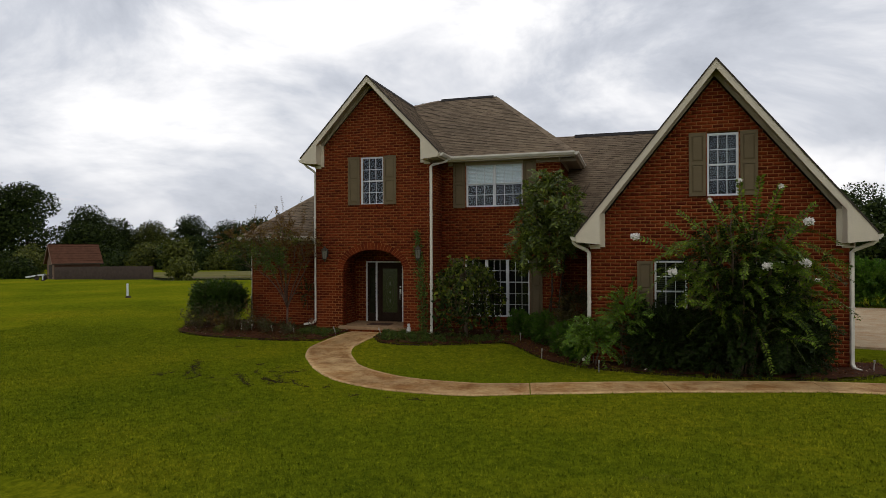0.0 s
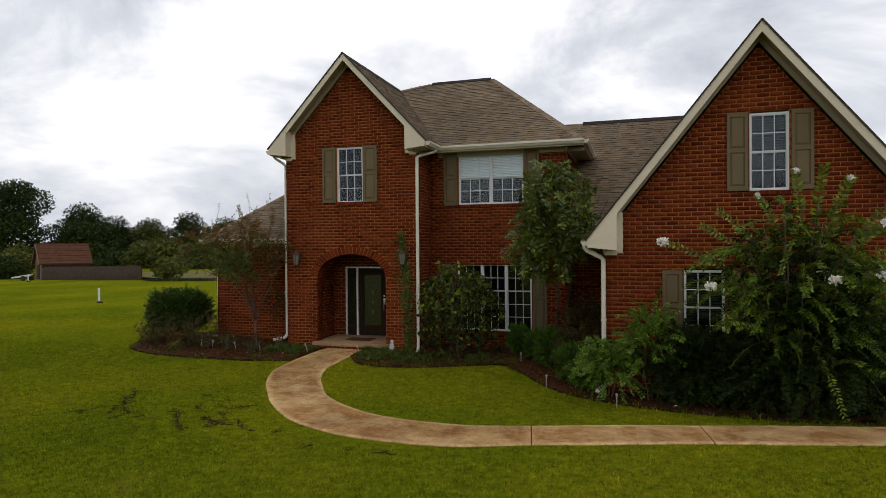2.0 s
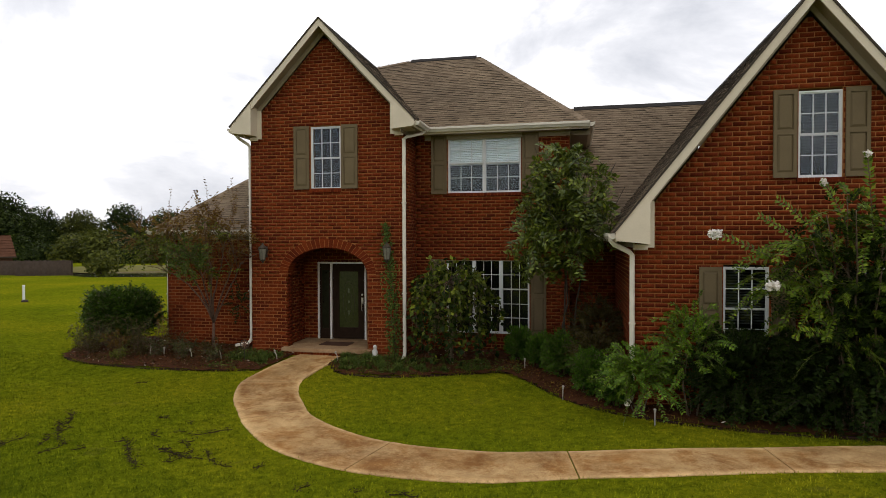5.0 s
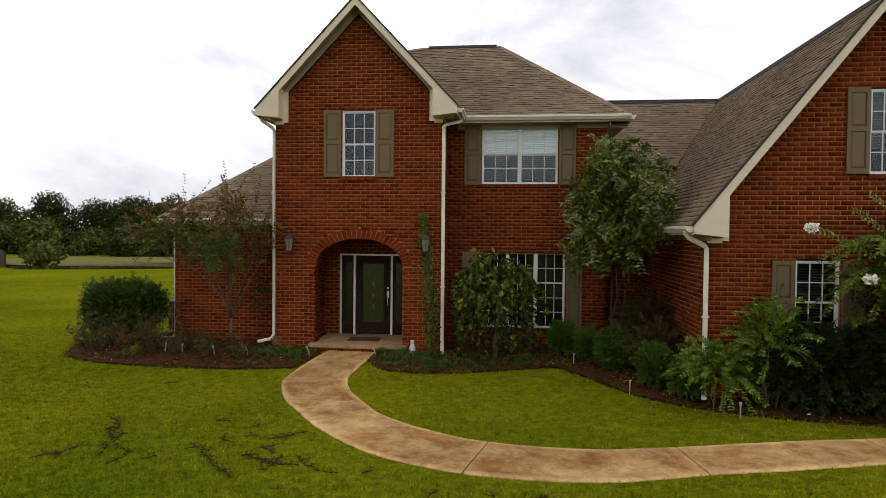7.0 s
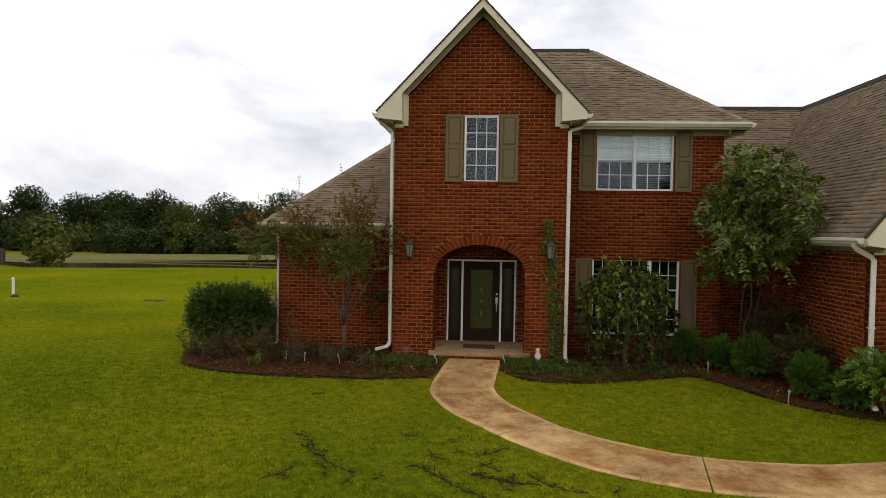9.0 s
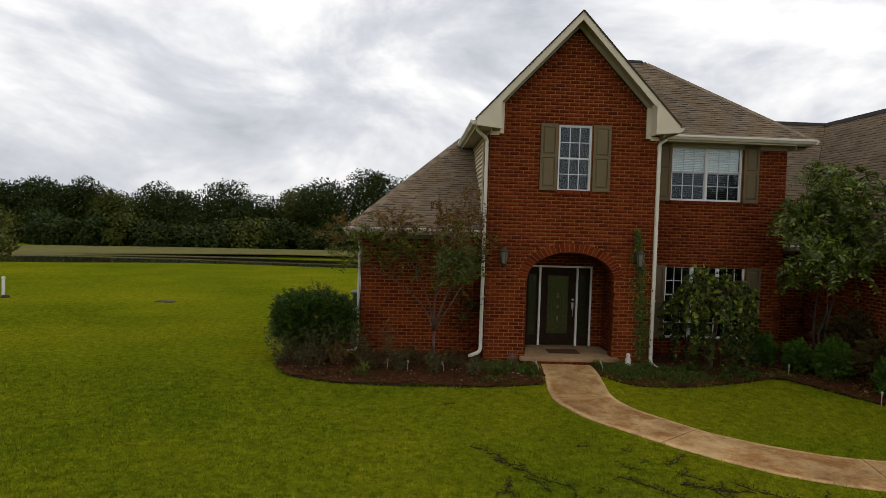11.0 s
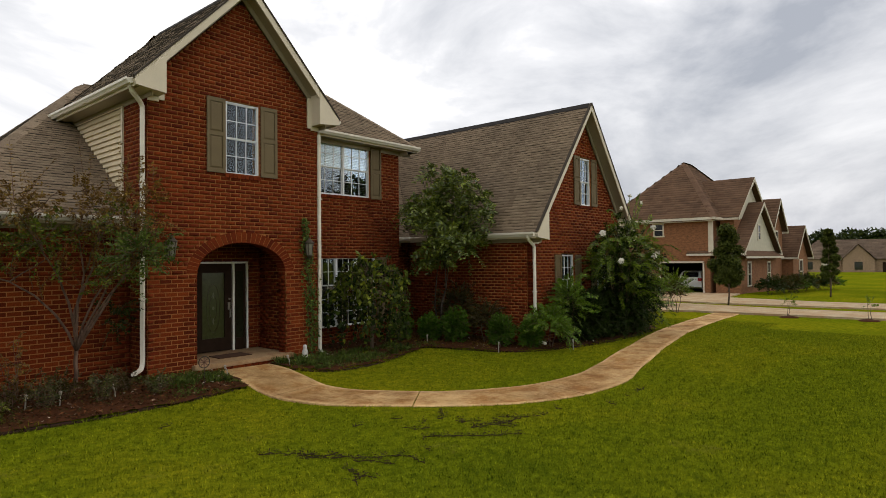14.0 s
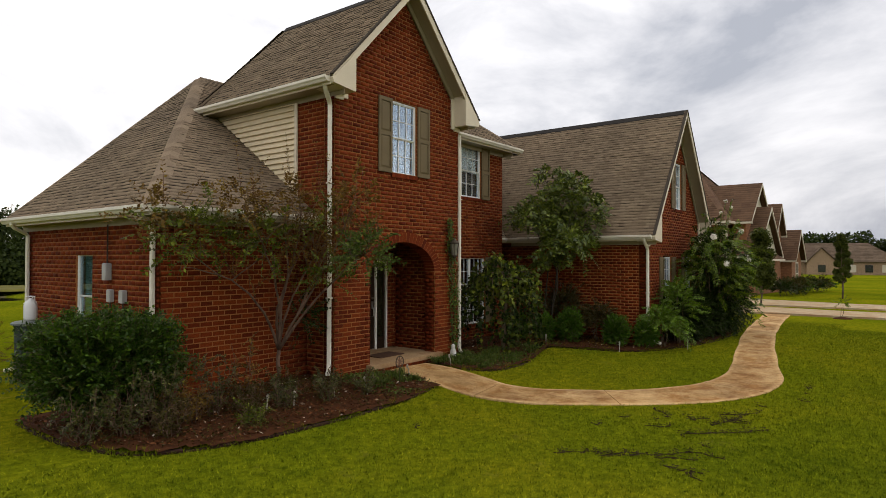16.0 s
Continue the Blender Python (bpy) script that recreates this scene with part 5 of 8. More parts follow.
DARKBARK = make_bark("dark_bark", (0.022, 0.017, 0.013), (0.06, 0.047, 0.036))


def foliage(parent, arrays, material, twigs=None, twig_mat=None, label=""):
    P, D, N, L, W = arrays
    v, f = leaf_mesh(P, D, N, L, W)
    tagged(raw("foliage", v, f, material, parent, label), kind="stuff")
    if twigs is not None:
        tv, tf = twig_mesh(twigs, 0.005, 0.0015)
        tagged(raw("twig_mass", tv, tf, twig_mat or BARK, parent), kind="stuff")


def dome_sprays(g, centre, radii, n, inner=0.45, lift=0.35, low=-0.6):
    """Starts and ways of twigs that fill an uneven ellipsoid."""
    v = ball_points(n * 2, g)
    v = v[v[:, 2] > low][:n]
    lump = 1 + 0.22 * np.sin(v[:, 0] * 5.1 + centre[0] * 3) * np.sin(v[:, 1] * 4.3 + v[:, 2] * 5.7)
    start = np.array(centre) + v * np.array(radii) * (g.uniform(inner, 0.92, len(v)) * lump)[:, None]
    way = unit(v * np.array([1, 1, 0.8]) + [0, 0, lift] + g.normal(0, 0.35, v.shape))
    return start, way


def shrub(name, label, x, y, r, h, material, seed, n=260, leaf=0.05, ratio=0.45, length=0.28, pairs=8, droop=0.25, stems=5, category="shrub", group="", lift=0.35, bark=None, ry=None, low=-0.55, start=0.52):
    """A leafy shrub: stems from the ground and leafy twigs all through an uneven dome."""
    g = np.random.default_rng(seed)
    z = float(height(x, y)) + 0.04
    t = thing(name, x, y, z, label, category, group)
    c = (x, y, z + h * start)
    s, w = dome_sprays(g, c, (r, ry or r, h * (1 - start) * 0.92), n, 0.3, lift, low)
    P, D, N, L, W, line = spray_leaves(s, w, length * g.uniform(0.6, 1.2, len(s)), droop, pairs, leaf, ratio, g)
    keep = P[:, 2] > z - 0.02
    foliage(t, (P[keep], D[keep], N[keep], L[keep], W[keep]), material, line, bark or BARK)
    st = []
    for k in range(stems):
        a = k * math.tau / stems + g.uniform(0, 1)
        top = (x + math.cos(a) * r * 0.55, y + math.sin(a) * (ry or r) * 0.55, z + h * g.uniform(0.5, 0.75))
        st.append(([tuple(p) for p in bend((x + math.cos(a) * 0.07, y + math.sin(a) * 0.07, z - 0.08), top, 5, 0.03, g)], taper(0.014, 0.005, 5)))
    limbs(t, st, bark or BARK, 5)
    return t


# the large crape myrtle in front of the garage
def crape_large():
    g = np.random.default_rng(21)
    x, y = 10.25, -4.0
    z = float(height(x, y))
    t = thing("crape_myrtle", x, y, z, "large arching crape myrtle with white flower heads before the garage", "tree")
    st, starts, ways = [], [], []
    tips = []
    for k in range(22):
        a = k * 2.399
        far = math.sqrt((k + 0.5) / 22)
        tip = np.array([x + 0.15 + math.cos(a) * 1.45 * far, y + math.sin(a) * 0.85 * far, z + 3.55 - 1.35 * far * far + g.uniform(-0.4, 0.3)])
        base = np.array([x + math.cos(a) * 0.16, y + math.sin(a) * 0.14, z - 0.08])
        mid = base * 0.5 + tip * 0.5 + np.array([-math.cos(a) * 0.2 * far, -math.sin(a) * 0.12 * far, 0.25])
        tt = np.linspace(0, 1, 8)[:, None]
        line = base * (1 - tt) ** 2 + 2 * mid * tt * (1 - tt) + tip * tt ** 2 + g.normal(0, 0.03, (8, 3)) * np.sin(np.pi * tt)
        st.append(([tuple(p) for p in line], taper(0.028, 0.006, 8)))
        tips.append(tip)
        m = 11
        u = g.uniform(0.45, 1.0, m)
        pos = base * ((1 - u) ** 2)[:, None] + 2 * mid * (u * (1 - u))[:, None] + tip * (u ** 2)[:, None]
        starts.append(pos + g.normal(0, 0.12, pos.shape))
        out = np.stack([pos[:, 0] - x, pos[:, 1] - y, 0.25 * np.ones(m)], -1)
        ways.append(unit(unit(out) * 0.75 + g.normal(0, 0.50, pos.shape) + [0, -0.2, 0.40]))
    limbs(t, st, BARK, 6)
    s, w = np.concatenate(starts), np.concatenate(ways)
    # long fronds that arch over under their own weight, and short growth inside, shaded by its dark colour
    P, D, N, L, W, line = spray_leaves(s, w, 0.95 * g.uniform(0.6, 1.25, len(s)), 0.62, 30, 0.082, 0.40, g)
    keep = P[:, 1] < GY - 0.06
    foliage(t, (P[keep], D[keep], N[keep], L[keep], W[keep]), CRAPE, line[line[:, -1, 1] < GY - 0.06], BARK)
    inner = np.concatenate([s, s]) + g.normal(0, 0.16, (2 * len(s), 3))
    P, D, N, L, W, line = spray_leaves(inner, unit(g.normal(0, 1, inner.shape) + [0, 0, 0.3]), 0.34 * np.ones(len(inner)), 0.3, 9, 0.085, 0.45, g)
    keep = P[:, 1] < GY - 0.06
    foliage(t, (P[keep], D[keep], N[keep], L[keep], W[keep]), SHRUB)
    # a skirt of lower growth, the shade low down put into its dark colour
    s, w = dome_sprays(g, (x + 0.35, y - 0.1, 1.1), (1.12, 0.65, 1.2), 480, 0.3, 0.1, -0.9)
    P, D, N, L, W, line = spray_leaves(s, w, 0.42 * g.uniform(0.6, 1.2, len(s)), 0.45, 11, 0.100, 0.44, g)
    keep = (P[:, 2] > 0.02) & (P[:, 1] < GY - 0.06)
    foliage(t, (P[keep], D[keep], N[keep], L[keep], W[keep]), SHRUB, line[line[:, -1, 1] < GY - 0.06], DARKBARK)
    # long arching shoots, the first ones ending in flower heads
    ends = [(8.10, -4.45, 2.98), (8.86, -4.62, 2.22), (10.62, -4.85, 2.36), (11.36, -4.65, 2.42), (11.45, -4.5, 3.25), (11.62, -4.5, 2.05), (9.62, -4.3, 3.75), (10.2, -4.3, 4.15), (11.0, -4.3, 4.0), (9.0, -4.3, 3.5), (8.75, -4.35, 3.25), (11.6, -4.4, 3.6), (9.2, -4.9, 1.6), (10.9, -5.2, 1.1), (11.4, -5.1, 0.9), (10.0, -5.2, 1.3), (11.9, -4.6, 1.6), (10.6, -4.4, 4.2)]
    for i, c in enumerate(ends):
        c = np.array(c)
        root = np.array([x + 0.15 + (c[0] - x) * 0.18, y - 0.1, z + (c[2] - z) * 0.62])
        mid = root * 0.45 + c * 0.55 + [0, 0, 0.28]
        tt = np.linspace(0, 1, 26)[:, None]
        line = root * (1 - tt) ** 2 + 2 * mid * tt * (1 - tt) + c * tt ** 2
        bm = bmesh.new()
        tube(bm, [tuple(p) for p in line[::3]] + [tuple(c)], taper(0.009, 0.003, len(line[::3]) + 1), 5)
        part("limb", bm, BARK, t, smooth=True)
        tang = unit(np.gradient(line, axis=0))
        s_ = unit(np.cross(tang, [0.1, -0.8, 0.55]))
        P = np.concatenate([line[5:], line[5:]])
        D = unit(np.concatenate([s_[5:], -s_[5:]]) + np.concatenate([tang[5:]] * 2) * 0.5 + g.normal(0, 0.15, P.shape))
        N = unit(np.cross(np.concatenate([s_[5:]] * 2), np.concatenate([tang[5:]] * 2)) + g.normal(0, 0.25, P.shape))
        L = 0.115 * g.uniform(0.7, 1.1, len(P))
        foliage(t, (P, D, N, L, L * 0.45), CRAPE)
        if i > 8:
            continue
        m = 260 if i < 5 else 90
        rr = 0.085 if i < 5 else 0.045
        p = c + ball_points(m, g) * rr * g.uniform(0.3, 1, (m, 1)) * [1.2, 0.9, 0.9]
        v, f = leaf_mesh(p, unit(ball_points(m, g) + 0.3), ball_points(m, g), 0.042 * np.ones(m), 0.040 * np.ones(m))
        tagged(raw("flower_head", v, f, PETAL, t), "white crinkled flower head", kind="stuff")


crape_large()

# shrubs round the garage front
shrub("azalea_shrub", "dark green azalea shrub under the garage window", 8.75, -3.55, 0.95, 1.55, SHRUB, 31, 1150, 0.066, 0.5, 0.34, 9, low=-0.95, start=0.44, bark=DARKBARK, group="azaleas along the garage", ry=0.55)
shrub("azalea_shrub", "dark green azalea shrub under the garage window", 9.85, -3.75, 0.95, 1.45, SHRUB, 32, 1150, 0.066, 0.5, 0.34, 9, low=-0.95, start=0.44, bark=DARKBARK, group="azaleas along the garage", ry=0.6)
shrub("azalea_shrub", "dark green azalea shrub by the garage corner", 11.45, -3.5, 0.62, 1.55, SHRUB, 33, 1150, 0.066, 0.5, 0.34, 9, low=-0.95, start=0.44, bark=DARKBARK, group="azaleas along the garage", ry=0.55)
shrub("nandina_shrub", "bright feathery nandina beside the garage downspout", 7.12, -3.32, 0.46, 1.15, BRIGHT, 34, 190, 0.070, 0.40, 0.56, 17, 0.55, lift=0.8, group="nandinas")
shrub("nandina_shrub", "tall feathery nandina leaning on the garage wall", 7.95, -3.50, 0.42, 1.9, BRIGHT, 35, 120, 0.072, 0.40, 0.62, 18, 0.5, lift=1.0, group="nandinas", start=0.55)
shrub("nandina_shrub", "dark reddish nandina in the recess by the garage", 6.55, -0.6, 0.65, 1.65, REDDISH, 36, 420, 0.05, 0.4, 0.36, 10, 0.4, lift=0.6, group="nandinas")
shrub("nandina_shrub", "dark reddish nandina in the recess by the garage", 6.45, -1.75, 0.45, 1.15, REDDISH, 37, 320, 0.05, 0.4, 0.32, 10, 0.4, lift=0.6, group="nandinas")
for i, (x, y, r, h) in enumerate(((4.75, -0.05, 0.31, 0.84), (5.28, -0.62, 0.29, 0.78), (5.72, -1.18, 0.38, 0.98), (6.32, -2.30, 0.36, 0.90), (6.75, -2.98, 0.32, 0.76))):
    shrub("boxwood", "small clipped green boxwood in the mulch bed", x, y, r, h, BOX, 40 + i, 1300, 0.036, 0.55, 0.11, 8, 0.02, group="boxwoods in the bed", lift=0.5, low=-0.9, start=0.46)


# the privet tree in the recess
def privet():
    g = np.random.default_rng(51)
    x, y = 5.85, -0.45
    z = float(height(x, y))
    t = thing("privet_tree", x, y, z, "small glossy evergreen privet tree with slender trunks by the recess", "tree")
    st, S, Wy = [], [], []
    for k in range(3):
        a = k * 2.1
        st.append(([tuple(p) for p in bend((x + 0.07 * math.cos(a), y + 0.07 * math.sin(a), z - 0.08), (x + 0.12 + 0.25 * math.cos(a), y - 0.2 + 0.2 * math.sin(a), 2.6), 6, 0.03, g)], taper(0.026, 0.016, 6)))
    for k in range(20):
        a = k * 2.399
        zz = 2.3 + 2.3 * ((k * 7) % 20) / 20
        rr = 1.0 * math.sin(math.pi * min(0.93, max(0.12, (zz - 1.9) / 3.4))) + 0.12
        tip = (x + 0.12 + math.cos(a) * rr, y - 0.28 + math.sin(a) * rr * 0.8, zz + 0.45)
        st.append(([tuple(p) for p in bend((x + 0.1, y - 0.2, min(2.6, 1.9 + 0.3 * (zz - 1.9))), tip, 5, 0.04, g)], taper(0.018, 0.005, 5)))
    limbs(t, st, DARKBARK, 6)
    clumps = [(0.1, -0.3, 4.35, 0.78), (-0.55, -0.35, 3.75, 0.62), (0.75, -0.35, 3.95, 0.66), (0.2, -0.75, 3.55, 0.72), (-0.25, -0.4, 3.05, 0.62), (0.45, -0.4, 2.95, 0.55), (0.1, 0.2, 3.8, 0.7), (-0.75, -0.35, 3.15, 0.40), (0.15, -0.3, 4.95, 0.38), (0.0, -0.45, 2.45, 0.42), (-0.35, -0.2, 4.55, 0.45), (-0.85, -0.3, 4.1, 0.25), (0.95, -0.4, 3.35, 0.28), (0.5, -0.5, 4.8, 0.25), (-0.55, -0.5, 2.55, 0.26), (0.95, -0.3, 4.4, 0.22), (-0.25, -0.3, 5.05, 0.2), (-1.0, -0.35, 2.8, 0.2)]
    for k, (cx, cy, cz, r) in enumerate(clumps):
        deep = 0.62 * math.sin(k * 2.4) - 0.12
        s, w = dome_sprays(g, (x - 0.14 + cx * 0.80, y + cy + deep, cz - 0.22), (r * 0.66, r * 0.9, r * 0.62), int((62 if r > 0.3 else 110) * r * r / 0.4), 0.2, 0.2, -0.9)
        S.append(s)
        Wy.append(w)
    s, w = np.concatenate(S), np.concatenate(Wy)
    P, D, N, L, W, line = spray_leaves(s, w, 0.32 * g.uniform(0.5, 1.35, len(s)), 0.45, 8, 0.142, 0.38, g, 0.5)
    keep = P[:, 1] < MY - 0.03
    foliage(t, (P[keep], D[keep], N[keep], L[keep], W[keep]), PRIVET, line)


privet()


# the weeping mulberry before the triple window
def weeping():
    g = np.random.default_rng(61)
    x, y = 3.25, -0.52
    z = float(height(x, y))
    t = thing("weeping_mulberry", x, y, z, "weeping mulberry with trailing leafy branches below the triple window", "tree")
    top = np.array([x, y, 2.05])
    st = [([tuple(p) for p in bend((x, y, z - 0.08), top, 6, 0.03, g)], taper(0.055, 0.035, 6))]
    strands = []
    for k in range(120):
        a = k * 2.399 + g.uniform(-0.2, 0.2)
        rr = 0.22 + 0.88 * math.sqrt(g.uniform(0.02, 1)) * (1 + 0.16 * math.sin(3 * a + 1))
        low = z + g.choice([0.02, 0.2, 0.5, 0.95], p=[0.32, 0.3, 0.22, 0.16]) + g.uniform(0, 0.3)
        crest = 2.52 - 0.80 * rr ** 1.8 + g.uniform(-0.12, 0.16)
        e = np.array([math.cos(a), math.sin(a) * 1.0, 0])
        tt = np.linspace(0, 1, 14)
        out = np.minimum(1, tt * 2.2)
        line = top[None] + e[None] * (rr * (1 - (1 - out) ** 2) - 0.12 * tt)[:, None]
        line[:, 2] = np.where(tt < 0.35, 2.0 + (crest - 2.0) * np.sin(tt / 0.35 * math.pi / 2), crest - (crest - low) * np.clip((tt - 0.35) / 0.65, 0, 1) ** 1.15)
        line += np.cumsum(g.normal(0, 0.022, line.shape), axis=0) * [1, 1, 0.3]
        strands.append(line)
        if k < 14:
            st.append(([tuple(p) for p in line[:9]], taper(0.014, 0.006, 9)))
    limbs(t, st, BARK, 6)
    lines = np.array(strands)
    # leaves hang along the strands
    n, k, _ = lines.shape
    idx = 2.0 + (k - 3.01) * g.uniform(0, 1, (n, 27)) ** 1.25
    lo = idx.astype(int)
    fr = (idx - lo)[..., None]
    rows = np.arange(n)[:, None]
    P = (lines[rows, lo] * (1 - fr) + lines[rows, lo + 1] * fr).reshape(-1, 3)
    out = unit(P - [x, y, 1.2]) * [1, 1, 0]
    P = P + g.normal(0, 0.025, P.shape)
    D = unit(out * 0.5 + g.normal(0, 0.8, P.shape) + [0, 0, -0.6])
    N = unit(out * 0.6 + [0, 0, 0.5] + g.normal(0, 0.8, P.shape))
    size = 0.138 * g.uniform(0.5, 1.2, len(P))
    keep = P[:, 1] < MY - 0.05
    # shade put into the colour: some leaves dark, more of them below 1.3 m
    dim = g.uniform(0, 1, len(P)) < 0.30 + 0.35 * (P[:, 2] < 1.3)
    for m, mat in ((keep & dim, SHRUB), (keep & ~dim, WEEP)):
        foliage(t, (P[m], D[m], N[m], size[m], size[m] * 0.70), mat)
    tv, tf = twig_mesh(lines, 0.005, 0.0015)
    tagged(raw("twig_mass", tv, tf, BARK, t), kind="stuff")


weeping()


# the thin crape myrtle before the wing
def crape_thin():
    g = np.random.default_rng(71)
    x, y = -3.30, 0.10
    z = float(height(x, y))
    t = thing("crape_myrtle", x, y, z, "thin half-bare crape myrtle with smooth pale stems before the low wing", "tree")
    fork = np.array([x + 0.02, y - 0.02, z + 0.72])
    st = [([tuple(p) for p in bend((x, y, z - 0.08), fork, 5, 0.02, g)], taper(0.043, 0.034, 5))]
    # each limb by its way points above the fork
    ways = [[(0.10, 0.05, 0.45), (0.42, 0.0, 1.15), (0.62, -0.1, 1.55), (1.0, -0.15, 2.0)], [(0.22, -0.05, 0.40), (0.72, -0.1, 1.25), (0.85, -0.12, 1.6), (1.35, -0.15, 1.82)], [(-0.03, -0.05, 0.6), (0.05, -0.18, 1.4), (-0.05, -0.2, 2.0), (0.08, -0.25, 2.7)],
            [(-0.22, -0.05, 0.5), (-0.7, -0.12, 1.05), (-1.25, -0.15, 1.35), (-2.15, -0.1, 1.95)], [(0.12, -0.4, 0.55), (0.35, -0.95, 1.2), (0.45, -1.35, 1.55), (0.6, -1.85, 1.85)], [(-0.12, -0.2, 0.65), (-0.42, -0.4, 1.35), (-0.75, -0.5, 1.9), (-1.05, -0.45, 2.45)], [(-0.05, 0.05, 0.7), (0.25, -0.05, 1.5), (0.4, -0.1, 2.2), (0.75, -0.2, 2.75)], [(0.12, -0.3, 0.6), (0.35, -0.7, 1.3), (0.48, -1.05, 2.0), (0.6, -1.3, 2.75)]]
    wands, lines = [], []
    for pts in ways:
        key = np.array([(0, 0, 0)] + pts) + fork
        tt = np.linspace(0, len(key) - 1, 13)
        line = np.stack([np.interp(tt, np.arange(len(key)), key[:, k]) for k in range(3)], -1)
        line[1:-1] = (line[:-2] + 2 * line[1:-1] + line[2:]) / 4
        line += g.normal(0, 0.012, line.shape) * np.sin(np.pi * np.linspace(0, 1, 13))[:, None]
        st.append(([tuple(p) for p in line], taper(0.027, 0.007, 13)))
        lines.append(line)
        for m in g.integers(6, 12, 3):
            way = unit(g.normal(0, 0.5, 3) + [0, -0.1, 0.7])
            st.append(([tuple(p) for p in bend(line[m], line[m] + way * g.uniform(0.5, 0.95), 5, 0.03, g)], taper(0.013, 0.004, 5)))
        u = g.integers(5, 13, 19)
        way = unit(g.normal(0, 0.34, (19, 3)) + [0.05, 0, 1])
        wands.append((line[u], way * g.uniform(0.45, 1.25, (19, 1))))
    limbs(t, st, REDBARK, 7)
    clouds = [((-1.60, -0.10, 2.75), (0.95, 0.45, 0.55), 112, WEEP), ((-0.62, -0.45, 2.65), (0.62, 0.45, 0.45), 66, WEEP), ((-2.15, -0.05, 3.05), (0.50, 0.35, 0.40), 40, AUTUMN), ((0.42, -1.72, 2.45), (0.48, 0.45, 0.40), 110, IVY), ((-1.0, -0.35, 3.25), (0.55, 0.40, 0.35), 55, AUTUMN), ((0.0, -0.35, 3.25), (0.60, 0.40, 0.50), 34, AUTUMN), ((0.80, -0.25, 2.95), (0.55, 0.35, 0.55), 30, AUTUMN), ((0.70, 0.10, 1.25), (0.38, 0.2, 0.32), 34, SHRUB), ((0.35, -0.9, 2.05), (0.5, 0.4, 0.35), 30, WEEP), ((0.55, -1.25, 3.35), (0.48, 0.45, 0.55), 42, AUTUMN), ((0.5, -0.85, 3.0), (0.5, 0.4, 0.4), 30, WEEP)]
    for c, r, n, mat in clouds:
        s, w = dome_sprays(g, (x + c[0], y + c[1], c[2] + z), r, int(n * 1.0), 0.15, 0.35, -0.95)
        P, D, N, L, W, line = spray_leaves(s, w, 0.36 * g.uniform(0.6, 1.2, len(s)), 0.25, 8, 0.074, 0.55, g, 0.6)
        keep = (g.uniform(0, 1, len(P)) < 0.85) & ~((P[:, 1] > WY - 0.40) & (P[:, 2] < 3.5)) & ~((P[:, 1] > EY - 0.05) & (P[:, 0] > -2.2))
        foliage(t, (P[keep], D[keep], N[keep], L[keep], W[keep]), mat, line, BARK)
    s = np.concatenate([a for a, _ in wands])
    w = np.concatenate([b for _, b in wands])
    P, D, N, L, W, line = spray_leaves(s, w, 0.95 * np.ones(len(s)), 0.02, 14, 0.060, 0.5, g, 0.6)
    m = (g.uniform(0, 1, len(P)) < 0.7) & (P[:, 1] < WY - 0.3)
    foliage(t, (P[m], D[m], N[m], L[m], W[m]), AUTUMN, line, REDTWIG)


REDTWIG = make_bark("reddish_twig", (0.07, 0.030, 0.020), (0.13, 0.060, 0.038))
crape_thin()


def corner_hedge(x, y, rx, ry, z0, z1, seed):
    """A broad evergreen bush with a flattish top on many bare leaning stems."""
    g = np.random.default_rng(seed)
    z = float(height(x, y)) + 0.04
    t = thing("hawthorn_hedge", x, y, z, "broad glossy evergreen shrub on bare stems beside the low wing", "shrub")
    v = ball_points(3600, g)
    v = np.sign(v) * np.abs(v) ** 0.72
    lump = 1 + 0.17 * np.sin(v[:, 0] * 7.3 + 1) * np.sin(v[:, 1] * 6.1 + v[:, 2] * 5.2)
    mid, half = (z0 + z1) / 2 + z, (z1 - z0) / 2
    start = np.array([x, y, mid]) + v * [rx * 0.80, ry * 0.80, half * 0.82] * (g.uniform(0.45, 1.0, len(v)) ** 0.5 * lump)[:, None]
    way = unit(v * [1, 1, 0.7] + [0, 0, 0.55] + g.normal(0, 0.35, v.shape))
    P, D, N, L, W, line = spray_leaves(start, way, 0.19 * g.uniform(0.4, 1.9, len(v)) ** 1.2, 0.05, 7, 0.066, 0.52, g, 0.5)
    foliage(t, (P, D, N, L, W), HEDGE, line, BARK)
    st = []
    for k in range(16):
        a = k * 2.399
        f = math.sqrt((k + 0.5) / 16)
        foot = (x + math.cos(a) * rx * 0.42 * f, y + math.sin(a) * ry * 0.42 * f, z - 0.1)
        head = (x + math.cos(a) * rx * 0.75 * f, y + math.sin(a) * ry * 0.75 * f, z + z0 + 0.35 + 0.3 * (1 - f))
        st.append(([tuple(p) for p in bend(foot, head, 6, 0.03, g)], taper(0.019, 0.008, 6)))
    limbs(t, st, PALEBARK, 6)


corner_hedge(-6.16, 0.22, 1.00, 0.74, 0.28, 1.44, 81)
